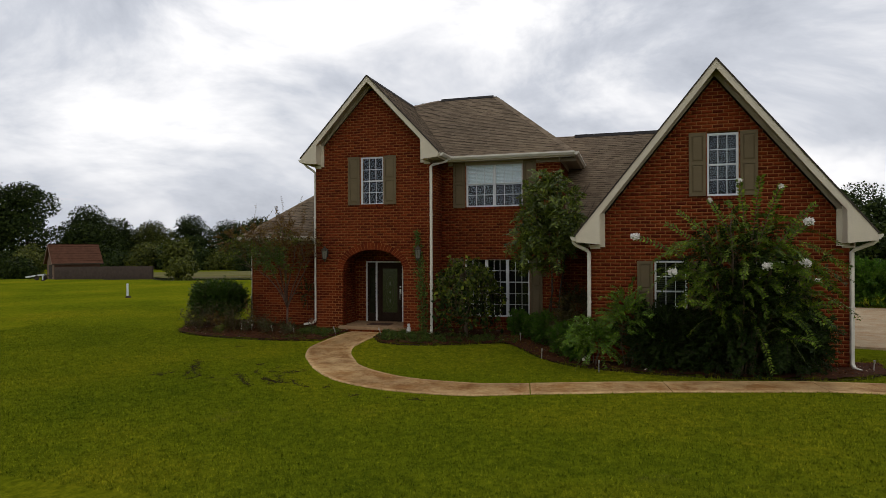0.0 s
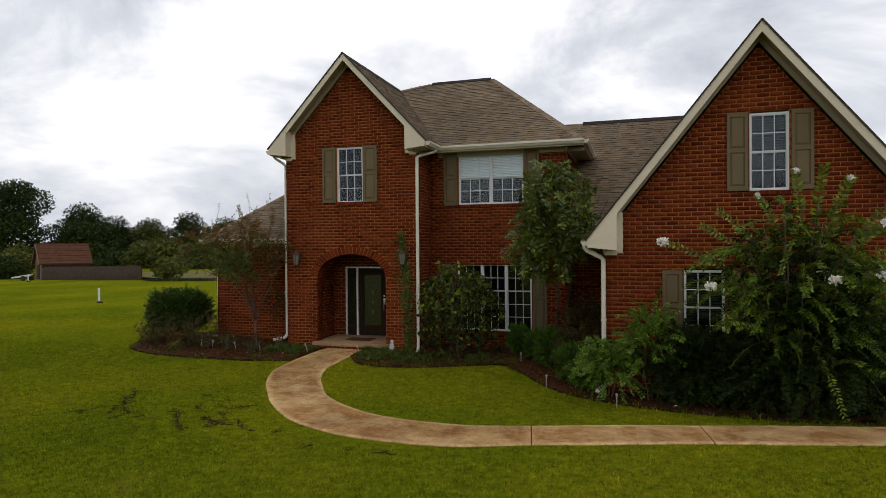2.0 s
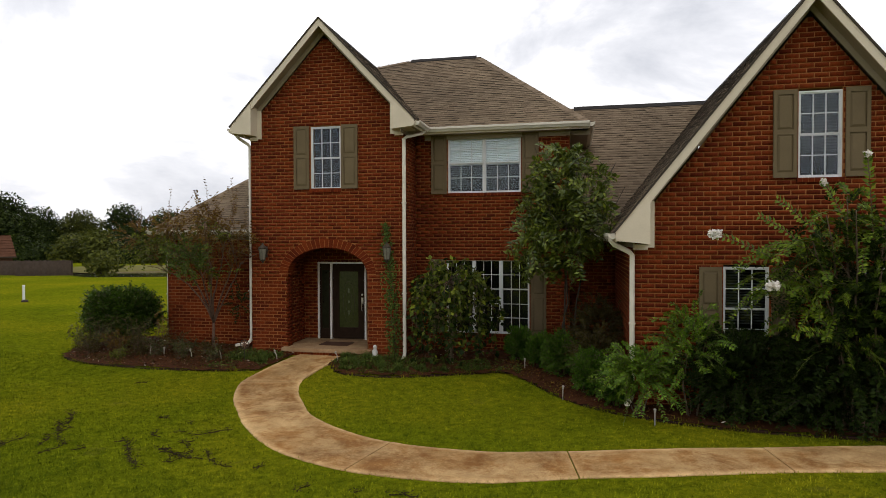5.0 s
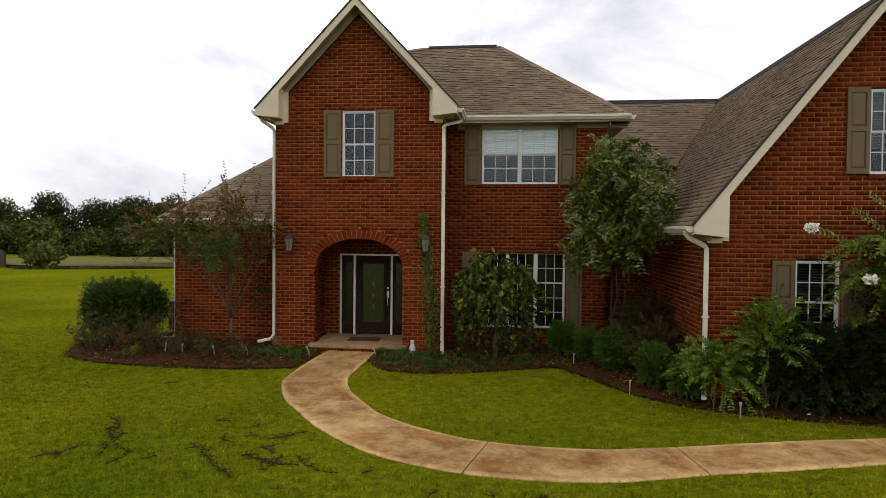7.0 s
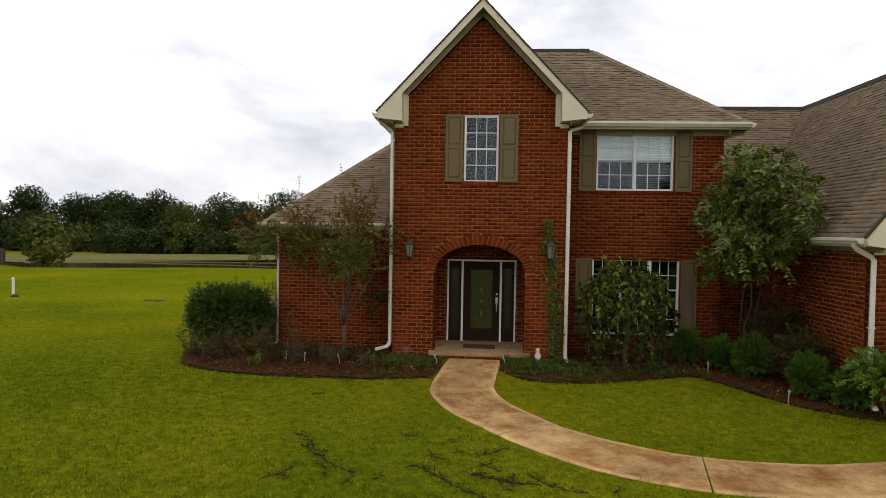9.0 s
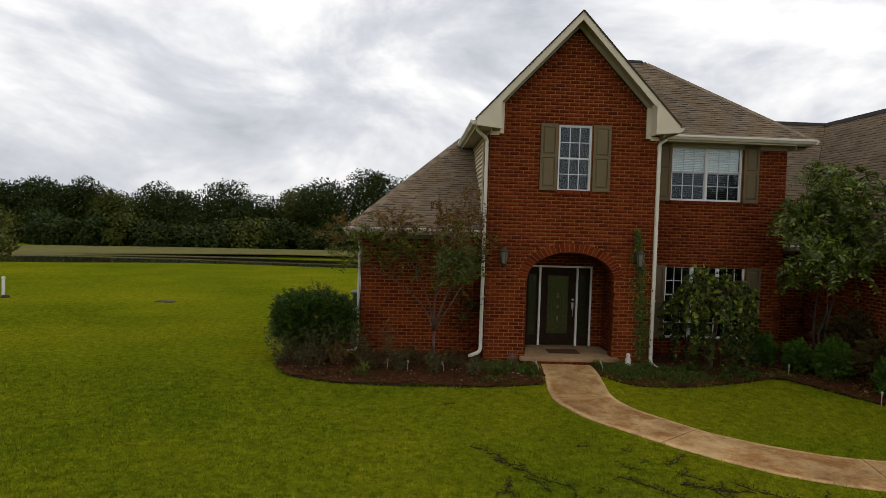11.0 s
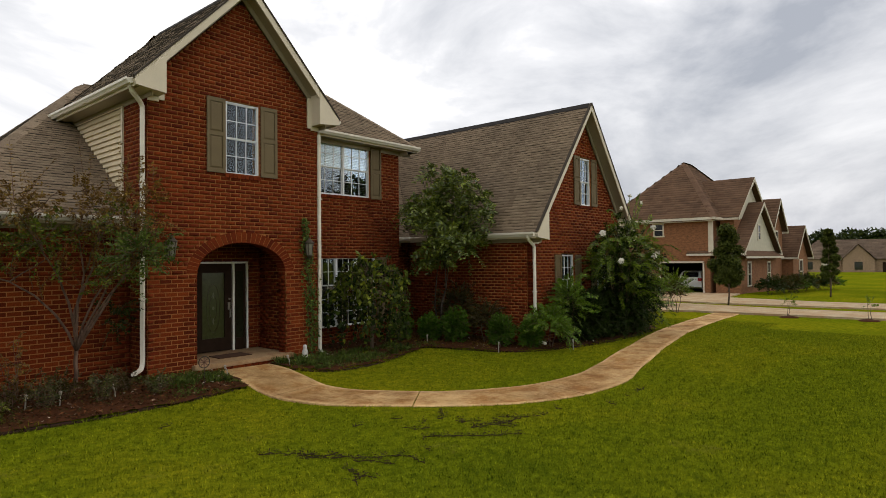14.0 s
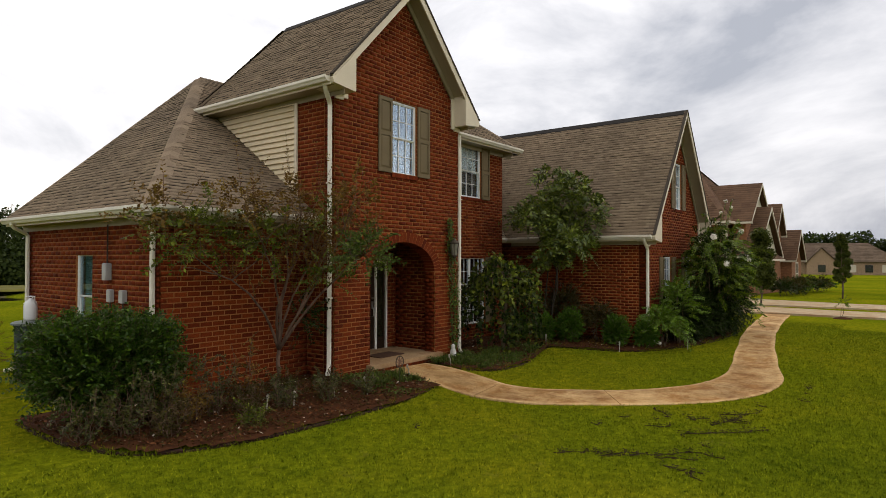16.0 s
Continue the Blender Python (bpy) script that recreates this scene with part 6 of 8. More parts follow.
# low straggling plants in the left bed: thin wands with a few small leaves
def straggler(x, y, h, spread, stems, material, seed, label):
    g = np.random.default_rng(seed)
    z = float(height(x, y)) + 0.05
    t = thing("straggling_plant", x, y, z, label, "plant", "straggling plants in the bed")
    lines = []
    for k in range(stems):
        a = k * 2.399 + g.uniform(-0.3, 0.3)
        far = spread * math.sqrt((k + 0.5) / stems)
        tip = (x + math.cos(a) * far, y + math.sin(a) * far, z + h * g.uniform(0.55, 1.0))
        lines.append(bend((x + math.cos(a) * 0.05, y + math.sin(a) * 0.05, z - 0.06), tip, 9, 0.022, g))
    for line in lines:
        bm = bmesh.new()
        tube(bm, [tuple(p) for p in line], taper(0.007, 0.0022, 9), 4)
        part("stem", bm, REDBARK, t, smooth=True)
    n = len(lines)
    m = 9
    pick = g.integers(2, 9, (n, m))
    s = np.stack([lines[i][pick[i]] for i in range(n)]).reshape(-1, 3)
    w = unit(g.normal(0, 0.7, s.shape) + [0, 0, 0.5])
    P, D, N, L, W, line = spray_leaves(s, w, 0.15 * g.uniform(0.5, 1.3, len(s)), 0.2, 6, 0.046, 0.5, g, 0.6)
    m = (g.uniform(0, 1, len(P)) < 0.75) & (P[:, 2] > z - 0.02)
    foliage(t, (P[m], D[m], N[m], L[m], W[m]), material, line, REDBARK)


SPARSE = "thin bush with sparse small leaves in the mulch"
YELLOWISH = "low yellow-green bush under the glossy shrub"
for i, (x, y, h, r, n, mat, label) in enumerate((
        (-6.75, -0.55, 0.62, 0.42, 11, GLOSSY, SPARSE), (-6.3, -0.75, 0.75, 0.40, 13, GLOSSY, SPARSE), (-5.85, -0.65, 0.90, 0.40, 15, GLOSSY, SPARSE), (-5.45, -0.85, 0.55, 0.34, 10, AUTUMN, SPARSE), (-5.55, -0.2, 0.80, 0.36, 14, WEEP, YELLOWISH), (-5.95, -1.15, 0.45, 0.32, 9, REDDISH, SPARSE),
        (-5.0, -0.65, 0.85, 0.36, 12, GLOSSY, SPARSE), (-4.65, -1.0, 0.48, 0.30, 10, REDDISH, SPARSE), (-4.35, -0.45, 1.05, 0.30, 8, AUTUMN, SPARSE), (-4.1, -1.1, 0.42, 0.30, 10, GLOSSY, SPARSE), (-3.75, -0.7, 0.46, 0.30, 10, REDDISH, SPARSE), (-3.3, -1.2, 0.36, 0.28, 9, GLOSSY, SPARSE), (-2.85, -0.75, 0.34, 0.26, 8, REDDISH, SPARSE), (-2.45, -1.25, 0.30, 0.24, 8, GLOSSY, SPARSE), (-4.9, -1.45, 0.26, 0.24, 8, WEEP, SPARSE))):
    straggler(x, y, h, r, n, mat, 320 + i, label)


# clumps of blade leaves at the porch
def blade_clump(x, y, seed, n=80, tall=0.22):
    g = np.random.default_rng(seed)
    z = float(height(x, y)) + 0.05
    t = thing("lily_turf", x, y, z, "low clump of green lily turf by the porch walk", "plant", "lily turf by the walk")
    a = g.uniform(0, math.tau, n)
    base = np.stack([x + g.normal(0, 0.05, n), y + g.normal(0, 0.05, n), np.full(n, z - 0.03)], -1)
    lean = g.uniform(0.15, 0.9, n)
    L = tall * g.uniform(0.6, 1.1, n)
    out = np.stack([np.cos(a), np.sin(a), np.zeros(n)], -1)
    k = np.linspace(0, 1, 5)
    line = base[:, None] + out[:, None] * (L * lean)[:, None, None] * (k ** 1.6)[None, :, None]
    line[..., 2] += (L[:, None] * (k - 0.45 * lean[:, None] * k ** 2.4))
    s = np.stack([-np.sin(a), np.cos(a), np.zeros(n)], -1)
    w = 0.006 * (1 - k ** 2) + 0.0008
    v = np.stack([line - s[:, None] * w[None, :, None], line + s[:, None] * w[None, :, None]], 2)
    idx = np.arange(n * 10).reshape(n, 5, 2)
    f = np.stack([idx[:, :-1, 0], idx[:, :-1, 1], idx[:, 1:, 1], idx[:, 1:, 0]], -1).reshape(-1, 4)
    tagged(raw("tuft", v.reshape(-1, 3), f, IVY, t), kind="stuff")


for i, (x, y) in enumerate(((-0.98, -0.75), (-1.25, -0.95), (-1.55, -0.75), (-1.15, -1.25), (0.62, -0.55), (0.95, -0.75), (0.85, -1.2), (1.3, -1.1), (1.75, -1.25), (1.55, -0.7), (2.2, -1.35), (2.0, -0.8), (2.65, -1.3), (3.2, -1.3), (3.7, -1.15), (-1.9, -1.05), (1.1, -0.35), (1.8, -0.35))):
    blade_clump(x, y, 400 + i)
for i in range(16):
    x = 0.95 + i * 0.23
    blade_clump(x, float(np.interp(x, [0.95, 2.2, 3.6, 4.6], [-1.42, -1.52, -1.14, -0.85])) + 0.12 * math.sin(i * 2.4), 520 + i, 52, 0.12 + 0.04 * math.sin(i * 1.7))
g = np.random.default_rng(450)
for i in range(46):
    x, y = (g.uniform(0.6, 4.2), g.uniform(-1.5, -0.45)) if i < 34 else (g.uniform(-2.0, -0.95), g.uniform(-1.4, -0.4))
    if inside(BED_R if i < 34 else BED_L, x, y - 0.12):
        blade_clump(x, y, 460 + i, 66, g.uniform(0.13, 0.21))


# low weeds spreading over the mulch
def ground_cover(x0, x1, y0, y1, n, bd, seed, material, label):
    g = np.random.default_rng(seed)
    x, y = g.uniform(x0, x1, n), g.uniform(y0, y1, n)
    thick = np.array([noise.noise((a * 1.7, b * 1.7, seed * 0.37)) for a, b in zip(x, y)])
    keep = np.array([inside(bd, a, b) for a, b in zip(x, y)]) & (thick > g.uniform(-0.45, 0.25, n))
    x, y = x[keep], y[keep]
    m = len(x)
    P = np.column_stack([x, y, height(x, y) + 0.05 + g.uniform(0.0, 0.10, m) * np.clip(thick[keep] + 0.5, 0.2, 1)])
    a = g.uniform(0, math.tau, m)
    D = unit(np.stack([np.cos(a), np.sin(a), g.uniform(0.1, 1.0, m)], -1))
    L = 0.055 * g.uniform(0.5, 1.3, m)
    v, f = leaf_mesh(P, D, unit(g.normal(0, 0.5, (m, 3)) + [0, 0, 1]), L, L * 0.45)
    tagged(raw("ground_cover", v, f, material), label, "weeds", kind="stuff")


ground_cover(0.5, 4.9, -1.72, -0.1, 9000, BED_R, 21, IVY, "low green weeds over the mulch below the windows")
ground_cover(-2.4, -0.9, -1.9, -0.15, 2600, BED_L, 22, IVY, "low green weeds over the mulch by the porch")
ground_cover(-6.9, -2.2, -1.95, 0.5, 5000, BED_L, 23, REDDISH, "sparse brownish weeds over the mulch by the wing")
ground_cover(4.5, 7.6, -3.6, 0.5, 4200, BED_R, 24, AUTUMN, "dry straw-coloured weeds over the mulch by the garage")


# ivy up the pier beside the arch
def ivy():
    g = np.random.default_rng(91)
    t = thing("ivy", 1.62, EY - 0.03, 0.0, "green ivy climbing the brick pier and lantern beside the porch", "plant")
    n = 900
    z = g.uniform(0.02, 1, n) ** 0.8 * 3.35
    wide = np.interp(z, [0, 0.6, 1.8, 2.6, 3.35], [0.20, 0.16, 0.19, 0.13, 0.05])
    x = np.interp(z, [0, 1.2, 2.4, 3.35], [1.76, 1.70, 1.60, 1.52]) + g.normal(0, 0.6, n).clip(-1.4, 1.4) * wide
    x = np.minimum(x, ECX + EHALF - 0.03)
    P = np.stack([x, EY - 0.03 - g.uniform(0, 0.08, n), z], -1)
    D = unit(np.stack([g.normal(0, 0.7, n), g.normal(-0.3, 0.3, n), g.normal(-0.6, 0.4, n)], -1))
    N = unit(np.stack([g.normal(0, 0.4, n), -np.ones(n), g.normal(0.35, 0.3, n)], -1))
    L = 0.062 * g.uniform(0.6, 1.2, n)
    lines = []
    for k in range(7):
        zz = np.linspace(0.0, 3.2 - 0.3 * (k % 3), 16)
        lines.append(np.stack([np.interp(zz, [0, 1.2, 2.4, 3.35], [1.76, 1.70, 1.60, 1.52]) + 0.05 * np.sin(zz * 3 + k) + 0.02 * (k - 3), np.full(16, EY - 0.018), zz], -1))
    foliage(t, (P, D, N, L, L * 0.85), IVY, np.array(lines), BARK)


ivy()


# ---- small things in the beds ----
PLASTIC = plain("pale_weathered_plastic", (0.34, 0.31, 0.26), 0.6, vary=0.2)


def stake_light(x, y, lean):
    t = thing("garden_light", x, y, float(height(x, y)) + 0.05, "pale weathered stake light leaning in the mulch", "garden light", "stake lights in the beds")
    z = float(height(x, y)) + 0.02
    top = (x + lean, y, z + 0.24)
    bm = bmesh.new()
    tube(bm, [(x, y, z - 0.08), (x + lean * 0.5, y, z + 0.15), top], 0.011, 8)
    part("stake", bm, PLASTIC, t)
    bm = bmesh.new()
    lathe(bm, [(0.016, -0.05), (0.019, -0.01), (0.027, 0.0), (0.022, 0.012), (0.008, 0.022)], 12, top)
    part("head", bm, PLASTIC, t)


for x, y, l in ((-4.35, -1.02, 0.02), (-3.08, -1.15, -0.05), (-2.30, -1.12, -0.06), (-3.9, -1.1, 0.01), (-0.92, -0.95, -0.08), (4.95, -0.85, 0.0), (5.80, -2.60, 0.01), (7.30, -3.95, 0.0), (0.58, -0.85, -0.07), (13.0, -3.2, 0.02)):
    stake_light(x, y, l)


def round_marker():
    x, y = -1.60, -1.28
    z = float(height(x, y))
    t = thing("garden_marker", x, y, z, "round pale ornament on a thin stake in the flower bed", "ornament")
    bm = bmesh.new()
    tube(bm, [(x, y, z - 0.06), (x, y, z + 0.38)], 0.006, 6)
    part("stake", bm, LAMPMETAL, t)
    bm = bmesh.new()
    tube(bm, [(x + 0.105 * math.cos(a), y, z + 0.47 + 0.105 * math.sin(a)) for a in np.linspace(0, math.tau, 25)], 0.009, 6)
    part("ring", bm, LAMPMETAL, t)
    red = plain("faded_brown_paint", (0.16, 0.09, 0.06), 0.7)
    for a in range(0, 180, 45):
        bm = bmesh.new()
        bar(bm, (x - 0.1 * math.cos(radians(a)), y, z + 0.47 - 0.1 * math.sin(radians(a))), (x + 0.1 * math.cos(radians(a)), y, z + 0.47 + 0.1 * math.sin(radians(a))), 0.02, 0.006, Vector((0, 1, 0)))
        part("spoke", bm, red, t)


round_marker()
bm = bmesh.new()
lathe(bm, [(0.065, 0), (0.075, 0.03), (0.06, 0.07), (0.072, 0.13), (0.055, 0.19), (0.035, 0.215), (0.048, 0.25), (0.046, 0.285), (0.02, 0.31)], 18, (1.32, -0.36, float(height(1.32, -0.36)) + 0.05))
tagged(part("garden_statue", bm, plain("white_cast_stone", (0.58, 0.55, 0.50), 0.8, vary=0.3, scale=14), smooth=True), "small white cast stone statue beside the porch", "statue")

# utility boxes, tank and bin at the wing's side
for name, label, yy, zz, w, h, dep in (("meter_box", "grey electric meter box on the wing's brick side", 2.42, 2.12, 0.16, 0.30, 0.10), ("utility_box", "small grey utility box on the brick side", 2.30, 1.70, 0.13, 0.22, 0.08), ("utility_box", "small grey utility box on the brick side", 1.84, 1.70, 0.15, 0.22, 0.08)):
    t = thing(name, WX, yy, zz, label, "utility box")
    bm = bmesh.new()
    box(bm, WX - 0.012 - dep, WX - 0.008, yy - w / 2, yy + w / 2, zz - h / 2, zz + h / 2)
    bmesh.ops.bevel(bm, geom=list(bm.edges), offset=0.01, segments=2, affect="EDGES")
    part("case", bm, plain("grey_enamel", (0.36, 0.36, 0.34), 0.5), t)
    bm = bmesh.new()
    tube(bm, [(WX - 0.05, yy, zz + h / 2 - 0.01), (WX - 0.05, yy, 2.95)] if name == "meter_box" else [(WX - 0.05, yy, 0.0), (WX - 0.05, yy, zz - h / 2 + 0.01)], 0.014, 8)
    part("conduit", bm, DARKBARK, t)

TX, TY = -5.44, 5.05
t = thing("gas_tank", TX, TY, 0.0, "white propane cylinder standing on a dark round stand", "gas tank")
bm = bmesh.new()
lathe(bm, [(0.07, 1.12), (0.108, 1.14), (0.118, 1.18), (0.118, 1.43), (0.10, 1.49), (0.05, 1.53), (0.04, 1.56)], 20, (TX, TY, 0))
part("cylinder", bm, WHITE, t, smooth=True)
bm = bmesh.new()
tube(bm, [(TX + 0.07 * math.cos(a), TY + 0.07 * math.sin(a), 1.60) for a in np.linspace(0.6, 5.7, 16)], 0.010, 6)
part("collar", bm, WHITE, t)
for dy in (-0.05, 0.05):
    bm = bmesh.new()
    bar(bm, (TX + 0.05, TY + dy, 1.50), (TX + 0.05, TY + dy, 1.60), 0.018)
    part("collar_post", bm, WHITE, t)
bm = bmesh.new()
lathe(bm, [(0.24, -0.05), (0.25, 0.10), (0.27, 0.95), (0.28, 1.04)], 22, (TX, TY, 0))
part("stand", bm, plain("dark_green_plastic", (0.035, 0.05, 0.045), 0.6), t)
bm = bmesh.new()
lathe(bm, [(0.29, 1.045), (0.33, 1.055), (0.33, 1.085), (0.27, 1.115), (0.10, 1.125)], 26, (TX, TY, 0))
part("lid", bm, plain("grey_green_lid", (0.12, 0.14, 0.13), 0.55), t, "flat grey-green lid")
def condenser(x, y, half, tall):
    """An outdoor unit: a louvred case, a paler top plate with a fan guard, and a pad."""
    z = float(height(x, y))
    t = thing("air_conditioner", x, y, z, "dark outdoor air conditioner with a pale top plate beside the wing", "air conditioner")
    bm = bmesh.new()
    box(bm, x - half - 0.06, x + half + 0.06, y - half - 0.06, y + half + 0.06, z - 0.1, z + 0.07)
    part("pad", bm, SLAB, t)
    bm = bmesh.new()
    box(bm, x - half, x + half, y - half, y + half, z + 0.07, z + tall - 0.05)
    bmesh.ops.bevel(bm, geom=list(bm.edges), offset=0.02, segments=2, affect="EDGES")
    case = part("case", bm, plain("dark_coil_metal", (0.045, 0.045, 0.042), 0.6), t)
    for k in range(9):
        zz = z + 0.16 + k * (tall - 0.32) / 8
        bm = bmesh.new()
        box(bm, x - half - 0.012, x + half + 0.012, y - half - 0.012, y + half + 0.012, zz, zz + 0.022)
        part("louvre", bm, LAMPMETAL, case)
    bm = bmesh.new()
    box(bm, x - half - 0.02, x + half + 0.02, y - half - 0.02, y + half + 0.02, z + tall - 0.05, z + tall)
    bmesh.ops.bevel(bm, geom=list(bm.edges), offset=0.015, segments=2, affect="EDGES")
    part("top_plate", bm, plain("pale_grey_enamel", (0.30, 0.30, 0.28), 0.5), t)
    bm = bmesh.new()
    lathe(bm, [(half * 0.8, 0), (half * 0.8, 0.02), (half * 0.2, 0.05)], 20, (x, y, z + tall))
    part("fan_guard", bm, DARKBARK, t)


condenser(-5.66, 2.25, 0.34, 0.92)
shrub("juniper_shrub", "russet brown shrub beyond the wing", -6.7, 4.6, 0.75, 1.45, AUTUMN, 95, 420, 0.03, 0.4, 0.22, 8, 0.1, ry=0.7, start=0.45, low=-0.9)


# ---- far things ----
WATER = Nodes("pond_water", 0.06, spec=0.5)
WATER.color((0.018, 0.016, 0.009))
WATER.bump(WATER.noise(0.9, 3, 0.5, (1, 2.5, 1)), 0.01, 0.01)
WATER = WATER.mat
FARLEAF = make_leaf("woodland_leaf", (0.015, 0.028, 0.005), (0.072, 0.094, 0.014), 0.6, 0.1, 0.2)
FARLEAF2 = make_leaf("yellowish_woodland_leaf", (0.040, 0.052, 0.006), (0.140, 0.145, 0.016), 0.6, 0.15, 0.2)
WILLOW = make_leaf("willow_leaf", (0.060, 0.074, 0.010), (0.170, 0.175, 0.026), 0.6, 0.15)
STREET = make_leaf("street_tree_leaf", (0.045, 0.060, 0.011), (0.125, 0.145, 0.026), 0.5)

bm = bmesh.new()
ring = [(POND[0] + POND[2] * 1.1 * math.cos(a), POND[1] + POND[3] * 1.1 * math.sin(a), -0.62) for a in np.linspace(0, math.tau, 61)[:-1]]
bm.faces.new([bm.verts.new(p) for p in ring])
tagged(part("pond", bm, WATER), "dark still pond behind the lawn", "pond", kind="structure")
# the pale far shore
g = np.random.default_rng(5)
bm = bmesh.new()
a = np.linspace(0.12, math.pi - 0.12, 60)
for p, q in zip(a, a[1:]):
    v = []
    for ang, k, dz in ((p, 0.99, -0.66), (q, 0.99, -0.66), (q, 1.014, -0.55), (p, 1.014, -0.55)):
        x, y = POND[0] + POND[2] * k * math.cos(ang), POND[1] + POND[3] * k * math.sin(ang) + 0.3
        v.append(bm.verts.new((x, y, dz)))
    bm.faces.new(v)
tagged(part("shore", bm, plain("clay_bank", (0.13, 0.11, 0.055), 0.95, vary=0.3), smooth=True), "pale clay strip along the pond's far bank", "bank", kind="structure")

# rough grass between the far bank and the woods
v, f = [], []
for p in np.linspace(0.06, math.pi - 0.06, 80):
    for k in (0, 0.3, 0.8, 3, 7, 12, 20):
        x, y = POND[0] + (POND[2] * 1.01 + k) * math.cos(p), POND[1] + (POND[3] * 1.01 + k) * math.sin(p) + 0.3
        v.append((x, y, max(-0.57, float(height(x, y)) + 0.12)))
for a in range(79):
    f += [[a * 7 + k, a * 7 + k + 1, a * 7 + k + 8, a * 7 + k + 7] for k in range(6)]
tagged(raw("meadow", v, f, plain("dry_rough_grass", (0.120, 0.108, 0.018), 0.95, vary=0.45, scale=0.6), None), "dull rough grass beyond the pond's far bank", "grass", kind="structure")


def far_tree(x, y, h, r, seed, mat, label="dark broadleaf woodland tree beyond the pond", size=0.62, n=900, name="woodland_tree", group="woodland trees", bark=None, bare=0.18, clumps=11, fat=1.0, stout=1.0):
    """A broadleaf tree: trunk, limbs, and clumps of many leaves with gaps between them."""
    g = np.random.default_rng(seed)
    z = float(height(x, y)) - 0.1
    t = thing(name, x, y, z, label, "tree", group)
    bm = bmesh.new()
    tube(bm, [tuple(p) for p in bend((x, y, z), (x + g.normal(0, 0.03 * h), y, z + h * 0.75), 5, h * 0.012, g)], taper(h * 0.022 * stout, h * 0.006 * stout, 5), 7)
    part("trunk", bm, bark or DARKBARK, t, smooth=True)
    cs = []
    for k in range(clumps):
        a = k * 2.399 + g.uniform(-0.4, 0.4)
        f = (k + 0.6) / clumps
        rr = r * g.uniform(0.35, 0.8) * math.sin(math.pi * min(0.95, 0.25 + 0.65 * f))
        cs.append((x + math.cos(a) * rr, y + math.sin(a) * rr, z + h * (bare + (0.93 - bare) * f * g.uniform(0.9, 1.05)), r * g.uniform(0.34, 0.56) * fat))
    bm = bmesh.new()
    for c in cs[::2]:
        tube(bm, [(x, y, z + (c[2] - z) * 0.6), (x * 0.4 + c[0] * 0.6, y * 0.4 + c[1] * 0.6, z + (c[2] - z) * 0.85), c[:3]], [h * 0.008, h * 0.005, h * 0.003], 5)
    tagged(part("limb_mass", bm, bark or DARKBARK, t), kind="stuff")
    P = []
    for cx, cy, cz, cr in cs:
        m = int(n * (cr / r) ** 2 * 4.4 / clumps * 1.6)
        v = ball_points(m, g)
        P.append(np.array([cx, cy, cz]) + v * cr * [1, 1, 0.78] * (g.uniform(0.25, 1.08, (m, 1)) ** 0.6))
    P = np.concatenate(P)
    out = unit(P - [x, y, z + h * 0.5])
    D = unit(out * 0.4 + ball_points(len(P), g))
    N = unit(out + [0, 0, 0.7] + 0.6 * ball_points(len(P), g))
    L = size * g.uniform(0.5, 1.2, len(P))
    v, f = leaf_mesh(P, D, N, L, L * 0.75)
    tagged(raw("crown", v, f, mat, t), kind="stuff")
    return t


# the woods behind the pond and the lawn, as separate trees
k = 0
for x, y, h, r in ((-112, 60, 17, 6.5), (-106, 66, 17.5, 7.0), (-101, 69, 19, 5.5), (-93, 75, 12.5, 5.0), (-118, 52, 17, 7), (-125, 42, 15, 7), (-97, 79, 15, 5.5), (-134, 30, 14, 6),
                   (-108, 98, 12.5, 5.5), (-100, 101, 13.0, 5.5), (-92, 104, 13.5, 5.5), (-84, 107, 14.5, 6), (-76, 108, 13.5, 5.5), (-69, 110, 16.5, 6), (-62, 108, 13.5, 6), (-55, 112, 14.5, 6.5), (-48, 108, 11.0, 6.0), (-41, 112, 12.5, 6.5),
                   (-34, 108, 11.0, 6.0), (-27, 112, 12.0, 6.5), (-20, 108, 14.5, 7), (-12, 110, 17.5, 7), (-5, 106, 17, 7), (3, 110, 20.5, 7), (11, 112, 17.0, 7), (19, 108, 18.0, 7), (28, 112, 17, 7), (38, 110, 17, 7), (48, 112, 16, 7), (58, 108, 16, 7)):
    k += 1
    h *= 0.92 * rnd.uniform(0.94, 1.04) if x < -97 and y < 75 else (0.69 if x < -96 else 0.61 if x < -60 else 0.68) * rnd.uniform(0.78, 1.2)
    far_tree(x, y, h, r, 500 + k, FARLEAF2 if k % 5 == 0 else FARLEAF, size=0.5, n=6200, bare=0.02, fat=1.2)
# lower growth closing the woods at the ground
for j in range(46):
    x = -128 + j * 4.2
    y = (72 + 0.9 * (x + 118) if x < -92 else 73) + rnd.uniform(-3, 3)
    far_tree(x, y, rnd.uniform(2.6, 4.4), rnd.uniform(2.8, 4.0), 600 + j, FARLEAF2 if j % 4 == 0 else FARLEAF, "dark undergrowth at the edge of the woods", 0.5, 2200, "undergrowth_bush", "undergrowth", bare=0.0, clumps=7, fat=1.25)
